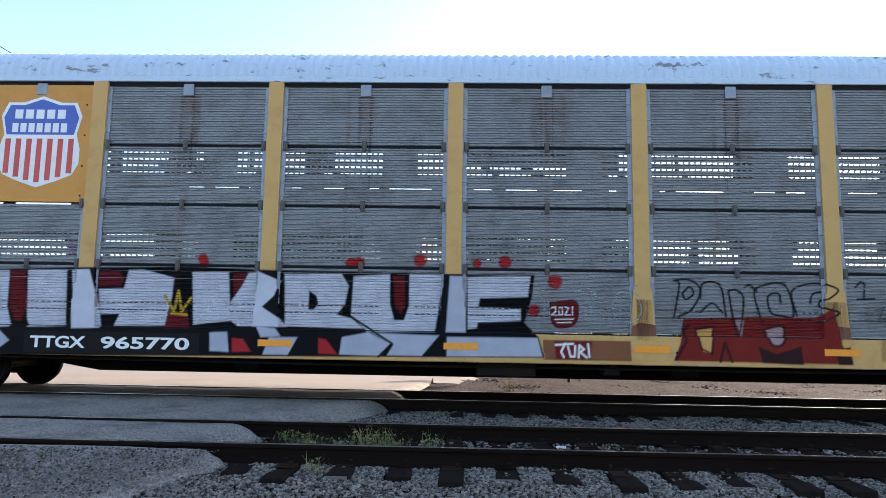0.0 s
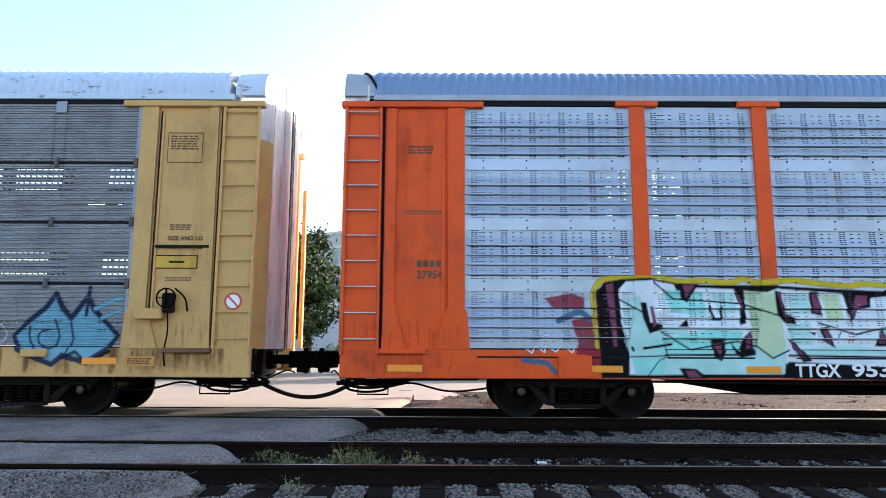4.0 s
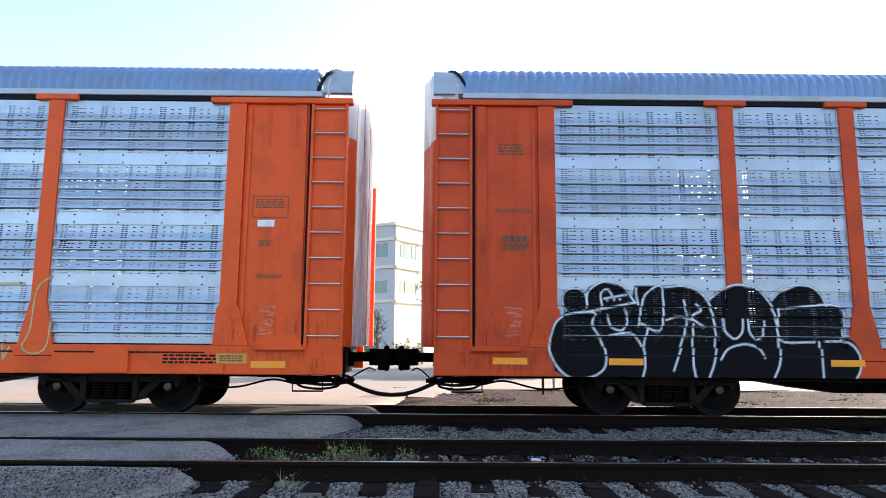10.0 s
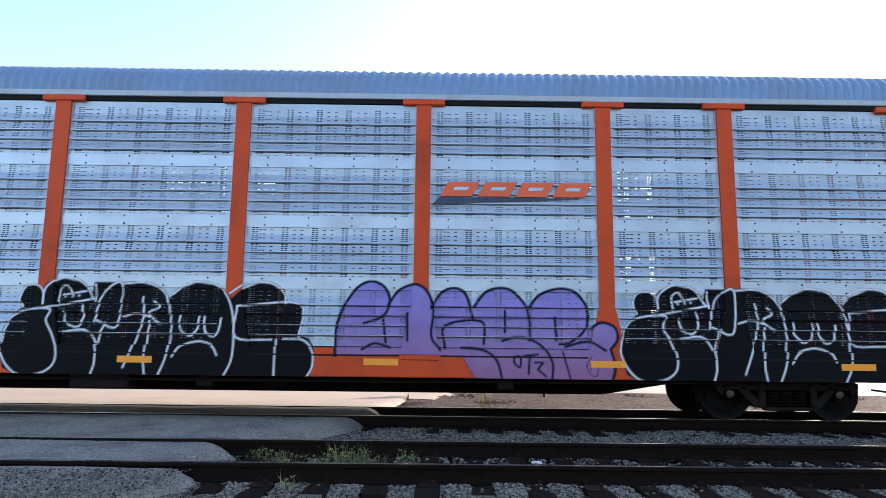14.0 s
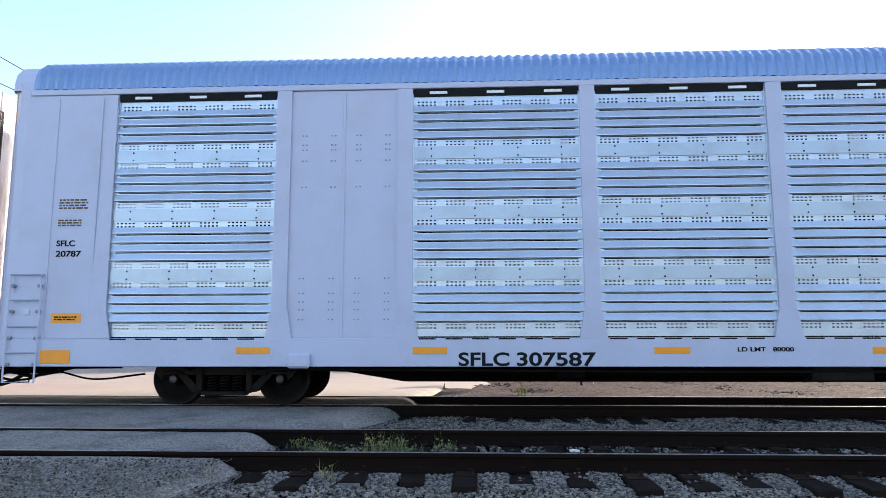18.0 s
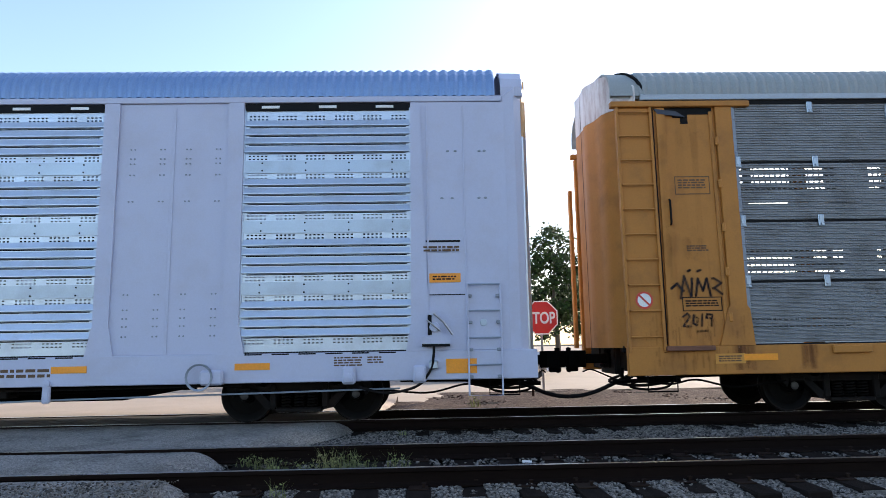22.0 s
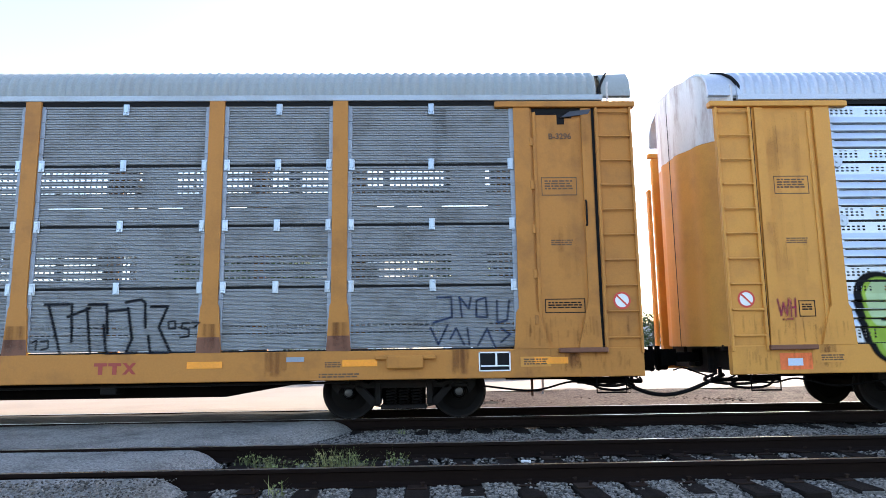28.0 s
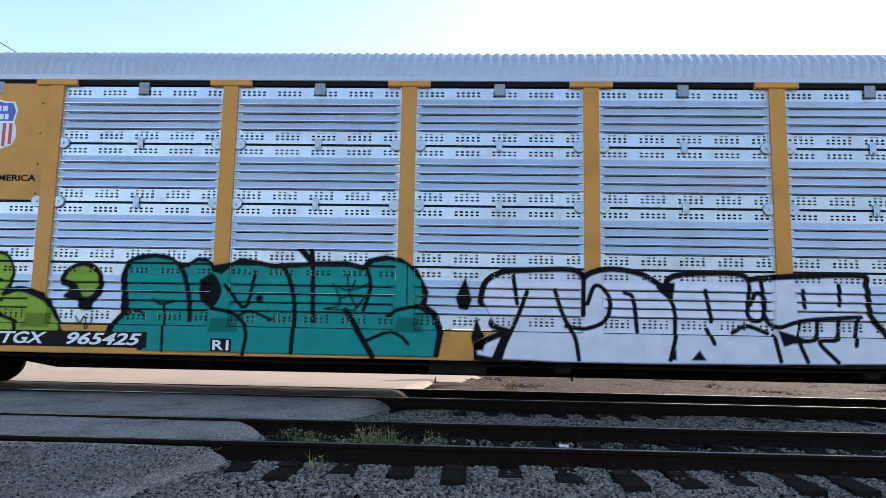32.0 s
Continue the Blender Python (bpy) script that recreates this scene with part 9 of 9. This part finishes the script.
def tree(x, y, height, crown_low, rx, seed, leaves=7000, leaf=0.24):
    r = random.Random(seed)
    t = thing("tree", "leafy green roadside tree behind the tracks", "tree", "trees behind the tracks", at=pose(x, y, GROUND))
    trunk = Mesh().tube(smooth_line([(0, 0, -0.1), (0.06, 0.03, height * 0.2), (-0.05, 0.05, height * 0.45), (0.05, -0.04, height * 0.8)], 5),
                        [0.16 * (1 - 0.8 * i / 15) + 0.012 for i in range(16)], 9)
    part("trunk", trunk.done("trunk", M_BARK, True), t, "grey-brown trunk")
    limbs, tips = Mesh(), []
    for i in range(22):
        z = height * r.uniform(0.22, 0.8)
        a, l = i * 2.4 + r.uniform(-0.4, 0.4), rx * r.uniform(0.5, 0.95) * (1.15 - 0.7 * z / height)
        tip = Vector((math.cos(a) * l, math.sin(a) * l, z + l * r.uniform(0.25, 0.8)))
        limbs.tube([(0, 0, z), tuple(Vector((0, 0, z)).lerp(tip, 0.5) + Vector((0, 0, 0.1))), tuple(tip)], [0.05, 0.035, 0.012], 5)
        tips.append(tip)
    part("limbs", limbs.done("limbs", M_BARK), t)
    mid, half = (crown_low + height) / 2, (height - crown_low) / 2
    clumps = []
    while len(clumps) < 95:
        q = Vector((r.uniform(-1, 1), r.uniform(-1, 1), r.uniform(-1, 1)))
        if 0.35 < q.length < 1.0:
            taper = 1.0 - 0.35 * max(0, q.z)
            clumps.append((Vector((q.x * rx * taper, q.y * rx * taper, mid + q.z * half)), r.uniform(0.22, 0.5) * rx * 0.55))
    clumps += [(q, 0.3 * rx) for q in tips]
    vs, fs = [], []
    for i in range(leaves):
        c, s = clumps[r.randrange(len(clumps))]
        p = c + Vector((r.gauss(0, 0.5), r.gauss(0, 0.5), r.gauss(0, 0.42))) * s
        d = Vector((r.uniform(-1, 1), r.uniform(-1, 1), r.uniform(-0.7, 0.4))).normalized()
        e = d.orthogonal().normalized().lerp(Vector((0, 0, 1)).cross(d), 0.4).normalized()
        l = leaf * r.uniform(0.6, 1.3)
        n = len(vs)
        vs += [p - e * l * 0.1, p + d * l * 0.5 + e * l * 0.30, p + d * l, p + d * l * 0.5 - e * l * 0.30]
        fs.append((n, n + 1, n + 2, n + 3))
    me = bpy.data.meshes.new("crown")
    me.from_pydata([tuple(q) for q in vs], [], fs)
    me.materials.append(M_LEAF)
    part("crown", me, t, "uneven crown of small leaves")
    return t


def polar(az, d):
    return (-0.24 + d * math.sin(radians(az)), -6.52 + d * math.cos(radians(az)))


for i, (az_, d_, h_, lo_, rx_) in enumerate(((2.6, 34, 7.6, 1.4, 2.1), (6.8, 37, 7.2, 1.3, 2.0), (11.2, 33, 7.3, 1.4, 1.9), (14.0, 40, 6.4, 1.4, 2.0), (19.2, 60, 4.0, 0.8, 2.4), (23.0, 62, 4.4, 0.8, 3.0),
                                            (-11.6, 31, 6.9, 1.2, 1.5), (-15.2, 30, 7.5, 1.2, 2.0), (-19.0, 34, 7.0, 1.4, 2.2))):
    x_, y_ = polar(az_, d_)
    tree(x_, y_, h_, lo_, rx_, 70 + i, leaves=7000 if i < 4 or i > 5 else 3000)

# hedge and sapling before the building


def bush(x, y, h, rx, seed):
    r = random.Random(seed)
    vs, fs = [], []
    for i in range(900):
        q = Vector((r.gauss(0, 0.45), r.gauss(0, 0.45), abs(r.gauss(0, 0.5))))
        p = Vector((q.x * rx, q.y * rx, min(1.0, q.z) * h * (0.8 + 0.3 * math.sin(q.x * 4 + seed))))
        d = Vector((r.uniform(-1, 1), r.uniform(-1, 1), r.uniform(-0.4, 0.8))).normalized()
        e = d.orthogonal().normalized()
        l = 0.16 * r.uniform(0.6, 1.3)
        n = len(vs)
        vs += [tuple(p), tuple(p + d * l * 0.5 + e * l * 0.3), tuple(p + d * l), tuple(p + d * l * 0.5 - e * l * 0.3)]
        fs.append((n, n + 1, n + 2, n + 3))
    me = bpy.data.meshes.new("bush")
    me.from_pydata(vs, [], fs)
    me.materials.append(M_LEAF)
    return thing("bush", "dark clipped bush before the office building", "bush", "bushes by the building", me=me, at=pose(x, y, GROUND))


for i in range(9):
    x_, y_ = polar(-10.2 + i * 1.05, 58)
    bush(x_, y_, 1.35 + 0.25 * math.sin(i * 2.1), 0.95, 200 + i)
x_, y_ = polar(-5.2, 55)
tree(x_, y_, 4.6, 1.0, 0.7, 99, 900, 0.14)


def office(corner, left_dir, right_dir, left_len, right_len, height):
    b = thing("office_building", "three-storey cream office building with bands of tinted windows", "building", at=pose(0, 0, GROUND))
    c, ld, rd = Vector((*corner, 0)), Vector((*left_dir, 0)).normalized(), Vector((*right_dir, 0)).normalized()

    def slab(a, d, length, n, z0, z1, y0, y1, name, mat_, parent, label=""):
        """A box on a wall: from a along d, standing out by y0..y1 along n."""
        m = Mesh()
        v = [a + d * s + n * t + Vector((0, 0, z)) for s in (0, length) for t in (y0, y1) for z in (z0, z1)]
        m.add(v, [(0, 1, 3, 2), (4, 6, 7, 5), (0, 4, 5, 1), (2, 3, 7, 6), (0, 2, 6, 4), (1, 5, 7, 3)])
        return part(name, m.done(name, mat_), parent, label)
    nl, nr = -rd, -ld
    base = Mesh()
    p = [c, c + ld * left_len, c + ld * left_len + rd * right_len, c + rd * right_len]
    base.prism([(q.x, q.y) for q in p], "z", 0.0, height)
    part("wall", base.done("wall", M_CLADDING), b, "pale cladding walls")
    roof = Mesh().prism([(q.x, q.y) for q in (c - ld * 0.3 - rd * 0.3, c + ld * (left_len + 0.3) - rd * 0.3, c + ld * left_len + rd * right_len, c - ld * 0.3 + rd * right_len)], "z", height, height + 0.35)
    part("roof", roof.done("roof", M_CONCRETE), b, "flat roof edge")
    for d, n, length in ((ld, nl, left_len), (rd, nr, right_len)):
        slab(c, d, length, n, 0.0, height, 0.0, 0.12, "facade", M_CONCRETE if d is rd else M_CLADDING, b, "cream facade" if d is rd else "grey facade")
        for z in (5.9, 9.9, 13.2):
            slab(c, d, length, n, z, z + 0.35, 0.12, 0.32, "ledge", M_CONCRETE, b)
        step = 2.1
        k = int((length - 1.5) / step)
        for i in range(k):
            for z0, z1 in ((7.05, 8.5), (11.3, 12.9)):
                if d is rd and i % 5 == 4:
                    continue
                w = slab(c + d * (0.9 + i * step), d, step * 0.82, n, z0, z1, 0.10, 0.15, "window", M_GLASS, b)
                slab(c + d * (0.9 + i * step + step * 0.40), d, 0.07, n, z0, z1, 0.15, 0.19, "mullion", M_CLADDING, w)
    return b


office((-5.3, 69.3), (-8.5, 5.1), (5.2, 7.2), 46.0, 22.0, 15.0)
thing("far_building", "low pale hall far behind the lot", "building", me=Mesh().box(60, 150, 190, 220, GROUND, 7.0).done("far_building", M_CLADDING))


def suv(x, y, paint, label):
    """A parked sport utility car, its nose to the right."""
    car = thing("parked_car", label, "car", "parked cars", at=pose(x, y, GROUND + 0.045))
    low = [(-2.25, 0.45), (-2.30, 0.75), (-2.22, 1.02), (-2.05, 1.08), (1.10, 1.06), (1.95, 0.96), (2.25, 0.80), (2.32, 0.55), (2.25, 0.32), (1.86, 0.30), (1.78, 0.52), (1.62, 0.66), (1.40, 0.70),
           (1.18, 0.66), (1.02, 0.52), (0.94, 0.28), (-0.98, 0.28), (-1.06, 0.52), (-1.22, 0.66), (-1.44, 0.70), (-1.66, 0.66), (-1.82, 0.52), (-1.90, 0.32)]
    part("body", Mesh().prism(low, "y", -0.90, 0.90).done("body", paint), car, "painted car body")
    cabin = [(-2.05, 1.08), (-1.85, 1.52), (-1.55, 1.64), (-0.2, 1.68), (0.45, 1.60), (1.12, 1.06)]
    m = Mesh()
    n = len(cabin)
    m.add([(a, -0.86 + 0.14 * (z - 1.06) / 0.6, z) for a, z in cabin] + [(a, 0.86 - 0.14 * (z - 1.06) / 0.6, z) for a, z in cabin],
          [tuple(range(n)), tuple(range(n, 2 * n))[::-1]] + [(i, (i + 1) % n, n + (i + 1) % n, n + i) for i in range(n)])
    part("cabin", m.done("cabin", paint), car)
    for name, o in (("side_window", [(-1.72, 1.12), (-1.58, 1.50), (-0.98, 1.56), (-0.98, 1.12)]), ("side_window", [(-0.90, 1.12), (-0.90, 1.57), (-0.12, 1.58), (-0.12, 1.12)]),
                    ("side_window", [(-0.04, 1.12), (-0.04, 1.58), (0.42, 1.52), (0.88, 1.12)])):
        m = Mesh()
        k = len(o)
        m.add([(a, -0.872 + 0.14 * (z - 1.06) / 0.6, z) for a, z in o] + [(a, -0.85 + 0.14 * (z - 1.06) / 0.6, z) for a, z in o],
              [tuple(range(k))] + [(i, (i + 1) % k, k + (i + 1) % k, k + i) for i in range(k)])
        part(name, m.done(name, M_CARGLASS), car, "dark side window")
    for a in (-1.44, 1.40):
        for s in (-1, 1):
            wheel = part("wheel", Mesh().lathe([(0.20, -0.11), (0.33, -0.11), (0.36, -0.07), (0.36, 0.07), (0.33, 0.11), (0.20, 0.11)], "y", seg=24).done("wheel", M_TYRE), car, "", pose(a, s * 0.80, 0.36))
            rim = Mesh().lathe([(0.0, -0.09), (0.05, -0.10), (0.06, -0.08)], "y", seg=12).lathe([(0.19, -0.10), (0.22, -0.115), (0.22, 0.0)], "y", seg=20)
            for k in range(5):
                q = 2 * math.pi * k / 5
                rim.prism([(0.04 * math.cos(q + 0.6), 0.04 * math.sin(q + 0.6)), (0.2 * math.cos(q + 0.15), 0.2 * math.sin(q + 0.15)), (0.2 * math.cos(q - 0.15), 0.2 * math.sin(q - 0.15)),
                           (0.04 * math.cos(q - 0.6), 0.04 * math.sin(q - 0.6))], "y", -0.10, -0.07)
            part("rim", rim.done("rim", M_RIM), wheel, "five-spoke alloy rim", TURN if s > 0 else None)
    part("tail_light", Mesh().box(-2.29, -2.1, -0.905, -0.7, 0.85, 1.03, 0.02).done("tail_light", M_SIGNRED), car)
    part("head_light", Mesh().box(1.95, 2.24, -0.905, -0.6, 0.76, 0.90, 0.02).done("head_light", M_WHITE), car)
    part("mirror", Mesh().box(0.62, 0.78, -1.06, -0.86, 1.08, 1.2, 0.03).done("mirror", paint), car)
    return car


suv(2.45, 19.4, M_CARWHITE, "white sport utility car parked in the sunny lot")
suv(-8.8, 19.8, M_CARDARK, "dark grey sport utility car parked in the lot")


def stop_sign(x, y):
    s = thing("stop_sign", "red octagonal stop sign on a steel post", "road sign", at=pose(x, y, GROUND, 0, 0, 4))
    part("post", Mesh().box(-0.03, 0.03, -0.02, 0.02, -0.1, 2.5, 0.006).done("post", M_POLE), s, "grey steel post")
    octagon = lambda r: [(r * math.cos(math.pi / 8 + i * math.pi / 4), 2.05 + r * math.sin(math.pi / 8 + i * math.pi / 4)) for i in range(8)]
    face = part("sign_face", Mesh().prism(octagon(0.49), "y", -0.030, -0.022).done("sign_face", M_WHITE), s, "white-edged sign plate")
    part("sign_field", Mesh().prism(octagon(0.455), "y", -0.033, -0.030).done("sign_field", M_SIGNRED), face, "red field")
    me = text_mesh("STOP", 0.30, M_WHITE)
    xs = [q.co.x for q in me.vertices]
    me.transform(Matrix.Translation((0, -0.036, 1.90)) @ Matrix.Diagonal((0.76 / (max(xs) - min(xs)), 1, 1, 1)) @ Matrix.Translation((-(max(xs) + min(xs)) / 2, 0, 0)))
    part("lettering", me, face, "white letters")
    return s


x_, y_ = polar(9.95, 18.0)
stop_sign(x_, y_)
thing("marker_post", "short brown steel post in the dirt verge", "post", me=Mesh().box(-0.03, 0.03, -0.03, 0.03, -0.1, 0.95, 0.008).done("marker_post", M_SPIKE), at=pose(2.5, 10.7, GROUND))


def lamp_post(x, y, h):
    p = thing("street_lamp", "tall thin grey lamp post in the lot", "lamp post", at=pose(x, y, GROUND))
    part("pole", Mesh().tube([(0, 0, -0.1), (0, 0, h * 0.5), (0, 0, h)], [0.10, 0.085, 0.06], 10).done("pole", M_POLE, True), p)
    part("arm", Mesh().tube(smooth_line([(0, 0, h - 0.5), (0.4, 0, h - 0.25), (0.9, 0, h - 0.22)]), 0.035, 6).done("arm", M_POLE), p)
    part("lamp_head", Mesh().box(0.8, 1.35, -0.14, 0.14, h - 0.30, h - 0.18, 0.04).done("lamp_head", M_POLE), p)
    return p


x_, y_ = polar(-1.3, 40)
lamp_post(x_, y_, 8.7)


def cable(name, a, b, sag, r):
    pts = [tuple(Vector(a).lerp(Vector(b), i / 16) - Vector((0, 0, sag * 4 * (i / 16) * (1 - i / 16)))) for i in range(17)]
    return thing(name, "thin dark overhead cable", "cable", "overhead cables", me=Mesh().tube(pts, r, 5).done(name, M_HOSE))


def far_pole(x, y, h):
    p = thing("utility_pole", "wooden utility pole far off", "pole", "utility poles", at=pose(x, y, GROUND))
    part("pole", Mesh().tube([(0, 0, -0.1), (0, 0, h)], [0.16, 0.11], 9).done("pole", M_BARK), p)
    part("cross_arm", Mesh().box(-1.1, 1.1, -0.06, 0.06, h - 0.7, h - 0.58, 0.01).done("cross_arm", M_BARK), p)


far_pole(-34.0, 20.0, 21.4)
far_pole(22.0, 52.0, 9.0)
cable("overhead_cable", (-34.0, 20.0, 21.0), (-12.0, 20.0, 8.2), 0.15, 0.017)
far_pole(-12.0, 20.0, 8.6)
cable("overhead_cable", (-34.0, 20.0, 18.2), (-12.0, 20.0, 7.9), 0.0, 0.017)


def motions():
    """The train rolls to the left; its wheels turn with it."""
    for car, c in zip(CARS, CENTRES):
        walk(car, [(t, pose(c + s, TRAIN_Y, 0)) for t, s in TRAIN])
    ts, ss = np.array([q[0] for q in TRAIN]), np.array([q[1] for q in TRAIN])
    n = int(144.5 / WHEEL_R / radians(80)) + 1
    rows = [(32.0 * i / n, float(np.interp(32.0 * i / n, ts, ss))) for i in range(n + 1)]
    for ws in WHEELS:
        x = ws.matrix_basis.translation.x
        walk(ws, [(t, pose(x, 0, WHEEL_R, 0, math.degrees(s / WHEEL_R))) for t, s in rows])


motions()
